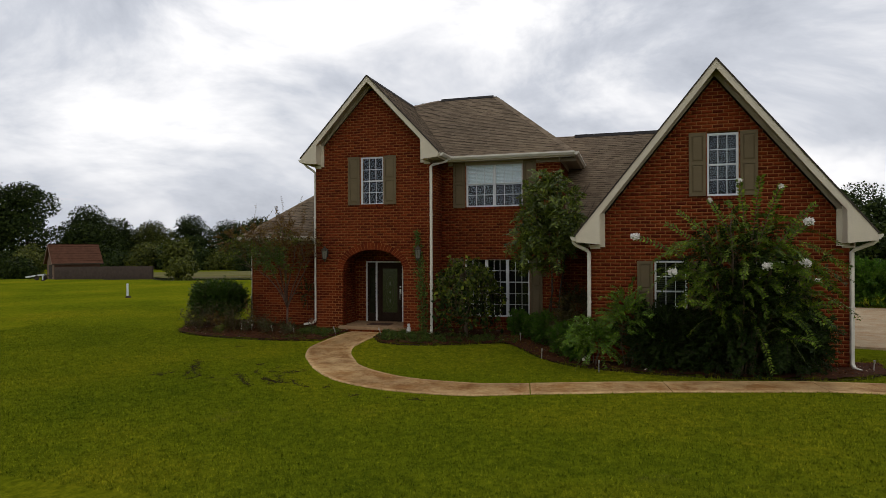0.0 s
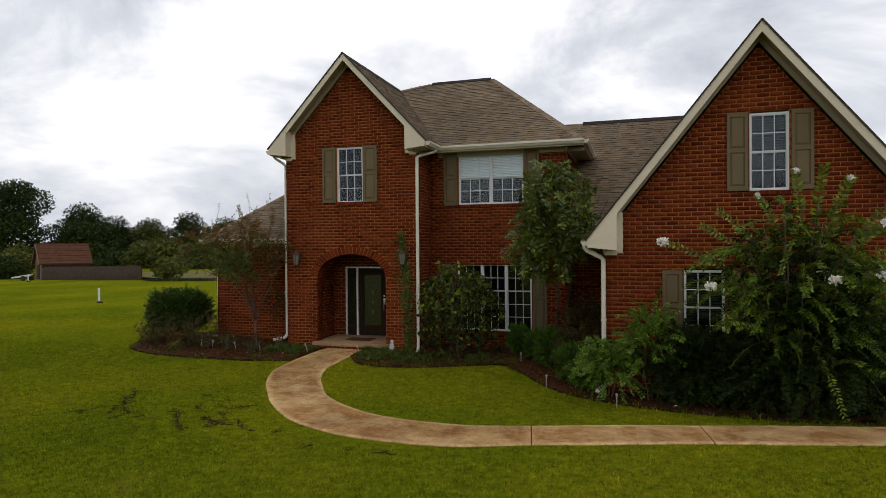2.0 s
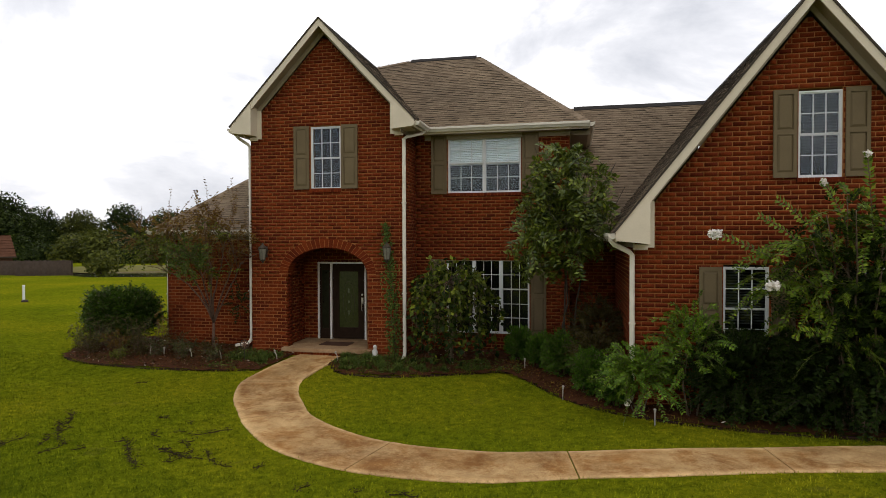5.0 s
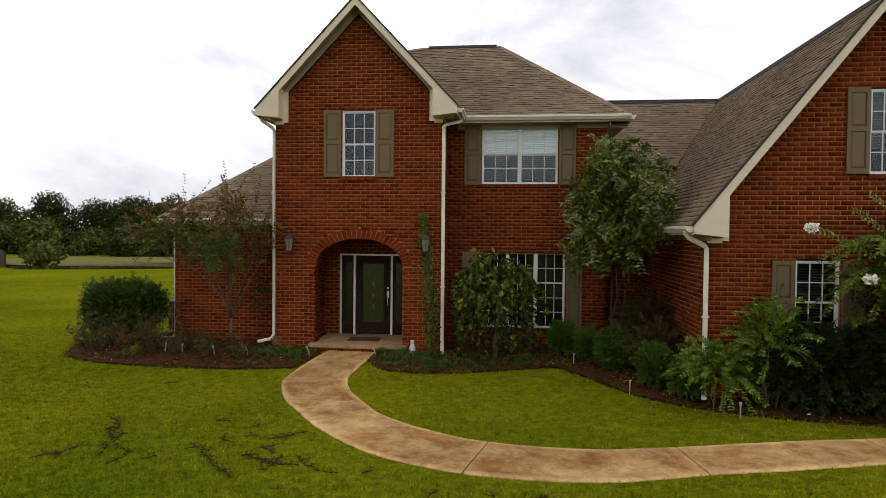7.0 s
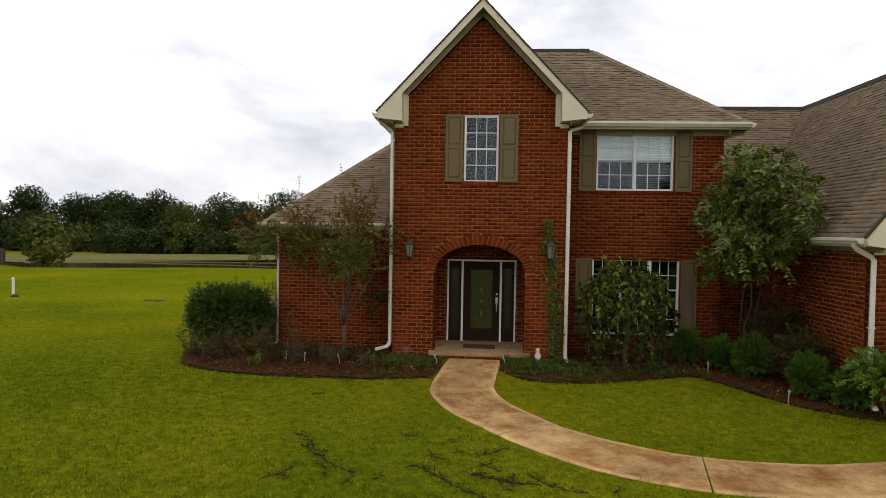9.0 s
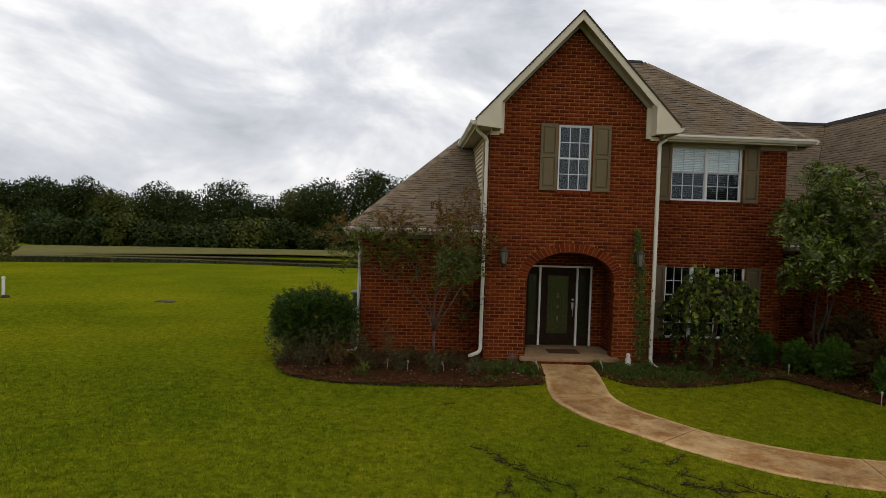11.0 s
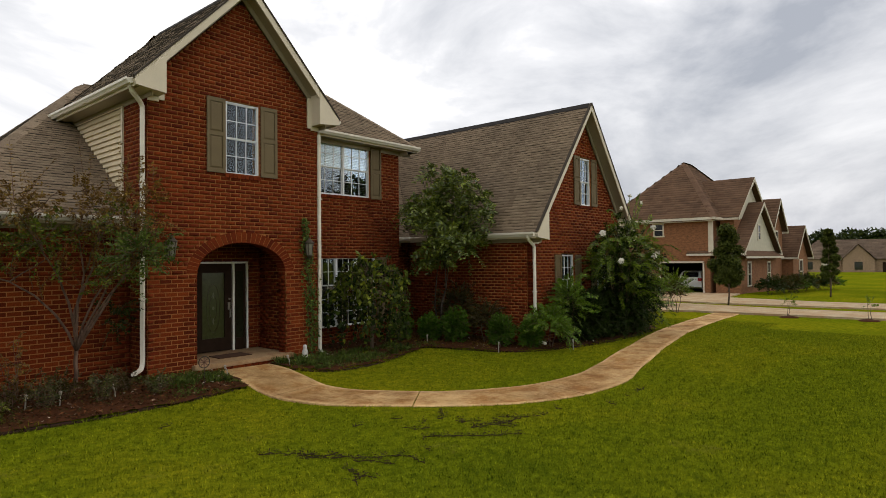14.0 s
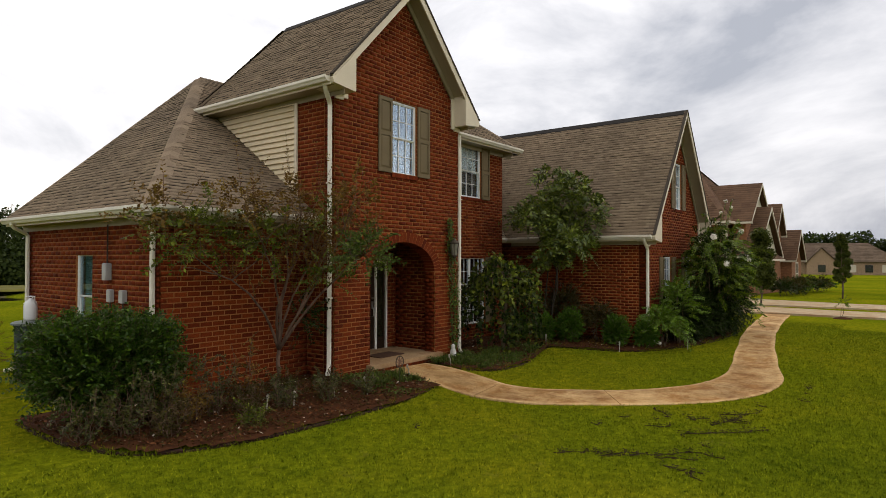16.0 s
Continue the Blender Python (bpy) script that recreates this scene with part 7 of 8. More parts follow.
# trees beyond the drive, behind the house
for j, (x, y, h, r) in enumerate(((26, 44, 8.2, 3.4), (31, 48, 7.6, 3.8), (36, 43, 6.0, 3.6), (41, 50, 6.8, 4.2), (47, 46, 6.0, 4.2), (22, 52, 8, 3.6))):
    far_tree(x, y, h, r, 700 + j, FARLEAF, "dark broadleaf tree behind the driveway", 0.5, 2200, group="trees behind the drive", bare=0.05)
shrub("evergreen_bush", "dense green bush beside the drive's far edge", 18.6, 14.2, 2.0, 2.1, BOX, 720, 1800, 0.12, 0.6, 0.35, 7, 0.1, start=0.5, low=-0.9)
# willow at the near shore
g = np.random.default_rng(730)
far_tree(-34.9, 31.9, 4.1, 2.1, 731, WILLOW, "pale green willow at the pond's near shore", 0.32, 1900, "willow_tree", "", bare=0.08, clumps=13)


# shed, fence and things beyond the lawn
WOODGREY = plain("weathered_fence_wood", (0.060, 0.043, 0.031), 0.9, vary=0.35, scale=3)
SHEDWALL = plain("tan_shed_siding", (0.20, 0.13, 0.09), 0.8, vary=0.25)
SHEDBRICK = plain("brown_shed_wall", (0.105, 0.055, 0.038), 0.85, vary=0.3, scale=4)
REDROOF = plain("rusty_brown_roofing", (0.105, 0.046, 0.026), 0.9, vary=0.35, scale=2.5)
SZ = float(height(-56, 38))
shed = thing("shed", -57, 39, SZ, "brown garden shed with a rusty brown gable roof", "shed")
TURN = Matrix.Translation((-57.4, 37.5, 0)) @ Matrix.Rotation(math.radians(60), 4, "Z")


def shed_part(name, bm, mat, label=""):
    bmesh.ops.transform(bm, matrix=TURN, verts=bm.verts)
    return part(name, bm, mat, shed, label)


bm = bmesh.new()
box(bm, 0, 4.9, 0, 0.14, SZ - 0.2, 1.3)
shed_part("wall", bm, SHEDBRICK)
bm = bmesh.new()
box(bm, 0, 4.9, 3.86, 4.0, SZ - 0.2, 1.3)
shed_part("wall", bm, SHEDBRICK)
for s in (0, 4.76):
    bm = bmesh.new()
    box(bm, s, s + 0.14, 0.14, 3.86, SZ - 0.2, 1.3)
    shed_part("wall", bm, SHEDWALL, "tan end wall")
    bm = bmesh.new()
    prism(bm, [(s, 0.02, 1.3), (s, 3.98, 1.3), (s, 2.0, 3.3)], (0.14, 0, 0))
    shed_part("gable", bm, SHEDWALL, "tan gable")
for a, b in ((-0.3, 2.0), (4.3, 2.0)):
    bm = bmesh.new()
    prism(bm, [(-0.3, a, 1.02), (-0.3, b, 3.35), (-0.3, b, 3.47), (-0.3, a, 1.14)], (5.5, 0, 0))
    shed_part("roof_slope", bm, REDROOF)
    for k in range(1, 8):
        bm = bmesh.new()
        y0 = a + (b - a) * k / 8
        z0 = 1.14 + 2.33 * k / 8
        bar(bm, (-0.3, y0, z0 + 0.01), (5.2, y0, z0 + 0.01), 0.10, 0.03)
        shed_part("roof_batten", bm, REDROOF)
bm = bmesh.new()
bar(bm, (-0.32, 2.0, 3.46), (5.22, 2.0, 3.46), 0.22, 0.06)
shed_part("ridge_cap", bm, REDROOF)
bm = bmesh.new()
bar(bm, (-0.3, -0.33, 1.06), (5.2, -0.33, 1.06), 0.05, 0.16)
shed_part("fascia", bm, WOODGREY)
for a, b in ((-0.3, 2.0), (4.3, 2.0)):
    bm = bmesh.new()
    bar(bm, (-0.33, a, 1.05), (-0.33, b, 3.38), 0.05, 0.18)
    shed_part("rake_board", bm, SHEDWALL)
bm = bmesh.new()
box(bm, -0.06, -0.01, 1.1, 2.9, SZ, 0.95)
shed_part("door", bm, DARKBARK, "dark shed door")
fence = thing("wooden_fence", -49, 35.5, float(height(-49, 35.5)), "long weathered dark wooden privacy fence beyond the lawn", "fence")
FA, FB = np.array([-55.6, 36.0]), np.array([-40.6, 34.7])
n = 104
pk, pf = [], []
for i in range(n):
    c = FA + (FB - FA) * i / n
    e = (FB - FA) / np.linalg.norm(FB - FA)
    z = float(height(*c)) - 0.1
    hgt = 1.52 + rnd.uniform(-0.04, 0.04)
    a = len(pk)
    s = np.array([-e[1], e[0]]) * 0.02
    for p in (c, c + e * 0.135):
        for q in (-1, 1):
            for zz in (z, z + hgt):
                pk.append((*(p + s * q), zz))
    pf += [[a + m for m in f] for f in ((0, 1, 3, 2), (4, 6, 7, 5), (0, 4, 5, 1), (2, 3, 7, 6), (1, 5, 7, 3))]
tagged(raw("boarding", pk, pf, WOODGREY, fence), kind="stuff")
for i in range(6):
    c = FA + (FB - FA) * i / 5
    bm = bmesh.new()
    z = float(height(*c))
    box(bm, c[0] - 0.05, c[0] + 0.05, c[1] + 0.03, c[1] + 0.13, z - 0.2, z + 1.38)
    part("post", bm, WOODGREY, fence)
for zz in (0.35, 1.15):
    bm = bmesh.new()
    bar(bm, (FA[0], FA[1] + 0.06, float(height(*FA)) + zz), (FB[0], FB[1] + 0.06, float(height(*FB)) + zz), 0.05, 0.09)
    part("rail", bm, WOODGREY, fence)
# posts in the lawn
for x, y, h in ((-19.4, 9.6, 0.78), (-52.6, 32.0, 0.75), (-6.5, 21.0, 0.58)):
    z = float(height(x, y))
    t = thing("marker_post", x, y, z, "white plastic pipe post standing in the lawn", "post", "pipe posts")
    bm = bmesh.new()
    lathe(bm, [(0.055, -0.1), (0.055, h - 0.07), (0.062, h - 0.065), (0.062, h), (0.03, h + 0.02)], 14, (x, y, z))
    part("pipe", bm, WHITE, t)
    bm = bmesh.new()
    lathe(bm, [(0.16, -0.05), (0.15, 0.05), (0.10, 0.10), (0.06, 0.11)], 12, (x + 0.1, y - 0.05, z))
    part("collar", bm, DARKBARK, t)
TX, TY = -56.2, 34.4
TZ = float(height(TX, TY))
t = thing("trailer", TX, TY, TZ, "low white boat trailer beside the shed", "trailer")
bm = bmesh.new()
bar(bm, (TX - 1.6, TY, TZ + 0.32), (TX + 0.6, TY + 0.3, TZ + 0.62), 0.5, 0.16)
part("bed", bm, WHITE, t)
bm = bmesh.new()
bar(bm, (TX + 0.6, TY + 0.3, TZ + 0.62), (TX + 1.7, TY + 0.45, TZ + 0.45), 0.08, 0.08)
part("tow_bar", bm, DARKBARK, t)
for dy in (-0.5, 0.5):
    bm = bmesh.new()
    tube(bm, [(TX + 0.2, TY + 0.2 + dy - 0.08, TZ + 0.27), (TX + 0.2, TY + 0.2 + dy + 0.08, TZ + 0.27)], 0.28, 14)
    part("wheel", bm, DARKBARK, t)
bm = bmesh.new()
box(bm, -13.6, -12.9, 9.2, 9.6, float(height(-13.2, 9.4)) - 0.05, float(height(-13.2, 9.4)) + 0.03)
bmesh.ops.bevel(bm, geom=list(bm.edges), offset=0.02, segments=1, affect="EDGES")
tagged(part("drain_lid", bm, plain("damp_concrete", (0.055, 0.050, 0.040), 1.0, vary=0.3)), "small grey concrete lid set in the lawn", "lid")
# small trees beside the shed
for j, (x, y, h, r) in enumerate(((-68, 43, 4.4, 2.4), (-71, 41, 3.0, 2.2), (-66, 40, 2.4, 2.0))):
    far_tree(x, y, h, r, 780 + j, WILLOW if j == 0 else FARLEAF, "small bushy tree beside the shed", 0.34, 1700, "small_tree", "small trees by the shed", bare=0.03, clumps=9, fat=1.2)


# ---- the neighbouring houses ----
def make_far_brick(name, c):
    m = Nodes(name, 0.9, spec=0.2)
    spots = m.ramp(m.noise(4.5, 3, 0.7, (1, 1, 2.6)), (0.32, tuple(v * 0.5 for v in c)), (0.68, tuple(v * 1.6 for v in c)))
    m.color(m.mix(0.3, spots, m.ramp(m.noise(0.5, 4), (0.3, tuple(v * 0.8 for v in c)), (0.7, tuple(v * 1.2 for v in c)))))
    m.bump(m.noise(20, 2, 0.6, (1, 1, 2.6)), 0.4, 0.01)
    return m.mat


NBRICK = make_far_brick("brown_blend_brick", (0.188, 0.086, 0.040))
NROOF = make_shingle("neighbour_brown_shingle", (0.64, 0.46, 0.36))
NTRIM = plain("neighbour_cream_trim", (0.52, 0.47, 0.37), 0.6)
NSIDING = plain("neighbour_siding", (0.48, 0.45, 0.35), 0.6)
nb = thing("neighbour_house", 42, 4, -0.2, "brown brick neighbouring house with several brown-shingled gables", "house")


def shell(parent, x0, x1, y0, y1, z0, z1, mat, name="wall", label="", gap=None):
    """Four thin outer walls; gap: a stretch (y0, y1, z) left open in the wall at x0."""
    bm = bmesh.new()
    th = 0.25
    box(bm, x0, x1, y0, y0 + th, z0, z1)
    box(bm, x0, x1, y1 - th, y1, z0, z1)
    box(bm, x1 - th, x1, y0 + th, y1 - th, z0, z1)
    if gap:
        box(bm, x0, x0 + th, y0 + th, gap[0], z0, z1)
        box(bm, x0, x0 + th, gap[1], y1 - th, z0, z1)
        box(bm, x0, x0 + th, gap[0], gap[1], gap[2], z1)
    else:
        box(bm, x0, x0 + th, y0 + th, y1 - th, z0, z1)
    return part(name, bm, mat, parent, label)


def nb_gable(cx, half, yf, yb, eave, peak, wall_mat, face_mat, parent, roof=None, pent=False):
    """A front-facing gable with its walls, face, roof planes and rake boards."""
    roof = roof or NROOF
    o = 0.4
    sl = (peak - eave) / half
    shell(parent, cx - half + 0.35, cx + half - 0.35, yf, 1.2, -0.4, eave, wall_mat)
    bm = bmesh.new()
    prism(bm, [(cx - half + 0.35, yf, eave - 0.02), (cx + half - 0.35, yf, eave - 0.02), (cx, yf, peak - 0.35 * sl)], (0, 0.2, 0))
    part("gable", bm, face_mat, parent)
    for s in (-1, 1):
        roof_face([(cx + s * half, yf - o, eave), (cx, yf - o, peak), (cx, yb, peak), (cx + s * half, yb, eave)], parent, 0.3, (0.3, 0.8), roof)
        bm = bmesh.new()
        prism(bm, [(cx + s * half, yf - o - 0.02, eave - 0.02), (cx, yf - o - 0.02, peak - 0.02), (cx, yf - o - 0.02, peak - 0.27), (cx + s * half, yf - o - 0.02, eave - 0.20)], (0, 0.06, 0))
        part("rake_board", bm, NTRIM, parent)
        bm = bmesh.new()
        prism(bm, [(cx + s * half, yf - o, eave - 0.03), (cx + s * half, yf - o, eave - 0.17), (cx + s * (half - 0.35), yf - o, eave - 0.17), (cx + s * (half - 0.35), yf - o, eave - 0.03)], (0, yb - yf + o, 0))
        part("eave_box", bm, NTRIM, parent)
    if pent:
        bm = bmesh.new()
        prism(bm, [(cx - half, yf - 0.5, eave - 0.25), (cx + half, yf - 0.5, eave - 0.25), (cx + half - 0.1, yf, eave + 0.15), (cx - half + 0.1, yf, eave + 0.15)], (0, 0, -0.06))
        part("pent_roof", bm, roof, parent)
        bm = bmesh.new()
        box(bm, cx - half, cx + half, yf - 0.53, yf - 0.49, eave - 0.38, eave - 0.25)
        part("fascia", bm, NTRIM, parent)


def far_window(parent, x, y, z0, z1, w, along="x"):
    """A trimmed window on a far house, its panes set back in the frame."""
    pl = Plane((x, y), (1, 0) if along == "x" else (0, -1))
    bm = bmesh.new()
    for a, b, c, d in ((-w / 2 - 0.08, -w / 2, z0, z1), (w / 2, w / 2 + 0.08, z0, z1), (-w / 2 - 0.08, w / 2 + 0.08, z1, z1 + 0.12), (-w / 2 - 0.12, w / 2 + 0.12, z0 - 0.1, z0), (-w / 2, w / 2, (z0 + z1) / 2 - 0.03, (z0 + z1) / 2 + 0.03)):
        pl.box(bm, a, b, 0.0, 0.06, c, d)
    ob = part("window", bm, NTRIM, parent)
    bm = bmesh.new()
    pl.box(bm, -w / 2, w / 2, 0.005, 0.02, z0, z1)
    part("pane", bm, FARPANE, ob)


FARPANE = plain("dark_far_glass", (0.02, 0.022, 0.025), 0.06, vary=0.1, spec=0.8)
shell(nb, 36.0, 51.0, 1.5, 8.7, -0.4, 5.05, NBRICK, label="brown brick two-storey block with an open garage bay", gap=(1.95, 4.9, 1.95))
# near-black lining: the open bay's shade is in its colour
bm = bmesh.new()
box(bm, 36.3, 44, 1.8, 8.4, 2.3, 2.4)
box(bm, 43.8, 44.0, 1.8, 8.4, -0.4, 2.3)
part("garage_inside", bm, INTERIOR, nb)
EV = 5.05
roof_face([(35.5, 1.0, EV), (35.5, 9.2, EV), (41.6, 5.1, 9.85)], nb, 0.3, (0.3, 0.8), NROOF, label="broad hipped roof of brown shingles")
roof_face([(35.5, 1.0, EV), (41.6, 5.1, 9.85), (43.0, 5.1, 9.85), (51.5, 1.0, EV)], nb, 0.3, (0.3, 0.8), NROOF)
roof_face([(51.5, 1.0, EV), (43.0, 5.1, 9.85), (51.5, 9.2, EV)], nb, 0.3, (0.3, 0.8), NROOF)
roof_face([(51.5, 9.2, EV), (43.0, 5.1, 9.85), (41.6, 5.1, 9.85), (35.5, 9.2, EV)], nb, 0.6, (0.4, 0.9), NROOF)
for p, q in (((35.5, 1.0, EV), (41.6, 5.1, 9.85)), ((35.5, 9.2, EV), (41.6, 5.1, 9.85)), ((51.5, 1.0, EV), (43.0, 5.1, 9.85)), ((41.6, 5.1, 9.85), (43.0, 5.1, 9.85))):
    ridge_caps(p, q, 0.09, nb, NROOF, 0.34, 0.24)
for a, b in (((35.5, 1.0), (35.5, 9.2)), ((35.5, 1.0), (51.5, 1.0))):
    bm = bmesh.new()
    bar(bm, (*a, EV - 0.09), (*b, EV - 0.09), 0.14, 0.17)
    part("gutter", bm, NTRIM, nb)
bm = bmesh.new()
box(bm, 35.55, 36.0, 1.1, 9.1, EV - 0.26, EV - 0.22)
part("soffit", bm, NTRIM, nb)
nb_gable(41.2, 4.2, 0.3, 4.2, EV, 8.15, NBRICK, NSIDING, nb)
nb_gable(41.0, 5.2, -0.35, 3.0, 2.62, 6.30, NBRICK, NSIDING, nb, pent=True)
nb_gable(46.8, 2.4, -0.2, 3.0, 4.4, 6.95, NBRICK, NBRICK, nb)
nb_gable(51.5, 3.2, -1.0, 3.0, 2.3, 4.95, NBRICK, NBRICK, nb)
for x in (38.3, 43.6):
    far_window(nb, x, -0.35, 0.4, 1.9, 0.75)
far_window(nb, 41.0, -0.35, 3.6, 4.6, 0.6)
far_window(nb, 51.5, -1.0, 0.2, 2.0, 1.2)
far_window(nb, 46.8, -0.2, 3.3, 4.3, 0.8)
far_window(nb, 36.0, 5.0, 3.9, 4.7, 0.6, "y")
far_window(nb, 36.0, 7.9, 3.5, 4.8, 0.9, "y")
bm = bmesh.new()
for y in (1.87, 4.9):
    box(bm, 35.93, 36.0, y, y + 0.1, -0.3, 2.05)
box(bm, 35.93, 36.0, 1.87, 5.0, 1.95, 2.07)
part("garage_frame", bm, NTRIM, nb)
bm = bmesh.new()
box(bm, 35.86, 36.0, 1.25, 1.55, 2.6, EV - 0.2)
part("corner_board", bm, NTRIM, nb)


def car(x, y, z, turn, body_mat, label):
    """A parked hatchback: body, glasshouse, bumpers, lamps and wheels. Its nose points along +x before the turn."""
    t = thing("car", 0, 0, 0, label, "car")
    prof = [(-2.05, 0.35), (-2.12, 0.75), (-2.02, 1.0), (-1.70, 1.42), (-1.2, 1.50), (0.1, 1.48), (0.85, 1.02), (1.75, 0.88), (2.08, 0.72), (2.10, 0.38), (1.7, 0.24), (-1.7, 0.24)]
    bm = bmesh.new()
    rows = []
    for w, k in ((-0.86, 0.90), (-0.80, 1.0), (0.80, 1.0), (0.86, 0.90)):
        rows.append([bm.verts.new((px, w * (0.84 if pz > 1.05 else 1.0), 0.24 + (pz - 0.24) * (k if pz > 1.05 else 1.0))) for px, pz in prof])
    for a, b in zip(rows, rows[1:]):
        for i in range(len(prof)):
            j = (i + 1) % len(prof)
            bm.faces.new((a[i], a[j], b[j], b[i]))
    bm.faces.new(rows[0])
    bm.faces.new(rows[-1][::-1])
    bmesh.ops.bevel(bm, geom=list(bm.edges), offset=0.03, segments=1, affect="EDGES")
    part("body", bm, body_mat, t, smooth=False)
    glassy = [("rear_window", [(-1.99, -0.58, 1.06), (-1.99, 0.58, 1.06), (-1.72, 0.52, 1.40), (-1.72, -0.52, 1.40)], (-0.02, 0, 0.012)), ("windscreen", [(0.86, -0.58, 1.06), (0.86, 0.58, 1.06), (0.22, 0.55, 1.44), (0.22, -0.55, 1.44)], (0.02, 0, 0.02))]
    for s in (-1, 1):
        glassy.append(("side_window", [(-1.6, s * 0.735, 1.06), (0.6, s * 0.735, 1.06), (0.05, s * 0.69, 1.38), (-1.35, s * 0.69, 1.38)], (0, s * 0.02, 0)))
    for name, pts, sh in glassy:
        bm = bmesh.new()
        prism(bm, pts, sh)
        part(name, bm, FARPANE, t)
    for s in (-1, 1):
        bm = bmesh.new()
        box(bm, -2.13, -1.98, s * 0.72 - 0.13, s * 0.72 + 0.13, 0.78, 1.0)
        part("tail_lamp", bm, plain("red_lamp_lens", (0.30, 0.02, 0.02), 0.2), t)
        bm = bmesh.new()
        box(bm, 1.92, 2.07, s * 0.66 - 0.16, s * 0.66 + 0.16, 0.62, 0.76)
        part("headlight", bm, WHITE, t)
        for wx in (-1.3, 1.3):
            bm = bmesh.new()
            tube(bm, [(wx, s * 0.68, 0.31), (wx, s * 0.885, 0.31)], 0.31, 20)
            wh = part("wheel", bm, DARKBARK, t)
            bm = bmesh.new()
            tube(bm, [(wx, s * 0.88, 0.31), (wx, s * 0.90, 0.31)], 0.19, 16)
            part("rim", bm, METAL, wh)
    bm = bmesh.new()
    box(bm, -2.14, -2.05, -0.26, 0.26, 0.80, 0.92)
    part("number_plate", bm, plain("plate_bar", (0.4, 0.4, 0.4), 0.5), t)
    t.matrix_basis = pose(x, y, z, 0, 0, turn)
    return t


car(39.4, 3.35, -0.13, 0, WHITE, "white hatchback parked nose-in in the neighbour's garage bay")

# the neighbour's planting, small trees and mail things
for j, (x, y, h) in enumerate(((36.6, -2.0, 1.0), (37.9, -2.2, 1.2), (39.4, -2.3, 0.9), (41.0, -2.4, 1.3), (42.6, -2.3, 1.0), (44.4, -2.5, 1.4), (46.2, -2.3, 1.1), (48.0, -2.7, 0.9), (50.0, -3.0, 1.2), (53.0, -3.0, 1.0))):
    shrub("foundation_shrub", "dark shrub before the neighbour's brick wall", x, y, 0.85, h, (SHRUB, REDDISH, SHRUB, REDDISH, BOX)[j % 5], 740 + j, 160, 0.10, 0.6, 0.35, 6, 0.2, 3, group="neighbour's shrubs")
far_tree(25.6, -2.6, 4.15, 0.68, 760, STREET, "slender dark green tree beside the drive", 0.11, 9500, "street_tree", "slender trees by the drives", bark=BARK, bare=0.30, clumps=18, fat=1.15, stout=0.55)
far_tree(35.7, -5.5, 4.5, 0.42, 761, STREET, "slender dark green tree in the neighbour's lawn", 0.11, 9500, "street_tree", "slender trees by the drives", bark=BARK, bare=0.26, clumps=18, fat=1.15, stout=0.55)
for yy, zz in ((6.2, 1.15), (6.75, 1.35), (6.5, 0.75)):
    bm = bmesh.new()
    box(bm, 35.84, 35.998, yy - 0.14, yy + 0.14, zz - 0.2, zz + 0.2)
    bmesh.ops.bevel(bm, geom=list(bm.edges), offset=0.02, segments=1, affect="EDGES")
    tagged(part("utility_box", bm, plain("pale_meter_enamel", (0.38, 0.36, 0.32), 0.5)), "pale meter box on the neighbour's brick wall", "utility box", "meters on the neighbour's wall")
shrub("loropetalum_shrub", "dark reddish rounded shrub by the driveway edge", 21.4, -1.2, 0.62, 1.5, REDDISH, 766, 420, 0.07, 0.55, 0.3, 8, 0.2, 5, start=0.55)
shrub("crape_sapling", "young bushy sapling beside the drive", 18.7, -2.5, 0.55, 1.75, CRAPE, 765, 130, 0.075, 0.5, 0.4, 9, 0.15, 4, category="sapling", start=0.62)
for x, y, h in ((18.9, -6.7, 0.85), (18.9, -9.2, 0.75)):
    shrub("sapling", "thin young sapling in a mulch ring by the drive", x, y, 0.16, h, CRAPE, 770 + int(-y), 12, 0.06, 0.5, 0.25, 6, 0.1, 2, category="sapling", group="saplings by the drive", start=0.7)
    bm = bmesh.new()
    lathe(bm, [(0.36, -0.02), (0.30, 0.04), (0.02, 0.09)], 16, (x, y, float(height(x, y))))
    tagged(part("mulch_ring", bm, MULCH), "low ring of dark mulch round a sapling", "mulch", "mulch rings")
t = thing("air_conditioner", 35.2, 7.0, -0.1, "grey outdoor air conditioner beside the neighbour's wall", "air conditioner")
bm = bmesh.new()
box(bm, 34.8, 35.6, 6.6, 7.4, -0.1, 0.85)
bmesh.ops.bevel(bm, geom=list(bm.edges), offset=0.03, segments=1, affect="EDGES")
part("case", bm, plain("grey_metal_case", (0.30, 0.30, 0.28), 0.6), t)
bm = bmesh.new()
lathe(bm, [(0.34, 0.85), (0.34, 0.90), (0.30, 0.92)], 20, (35.2, 7.0, 0))
part("fan_guard", bm, DARKBARK, t)


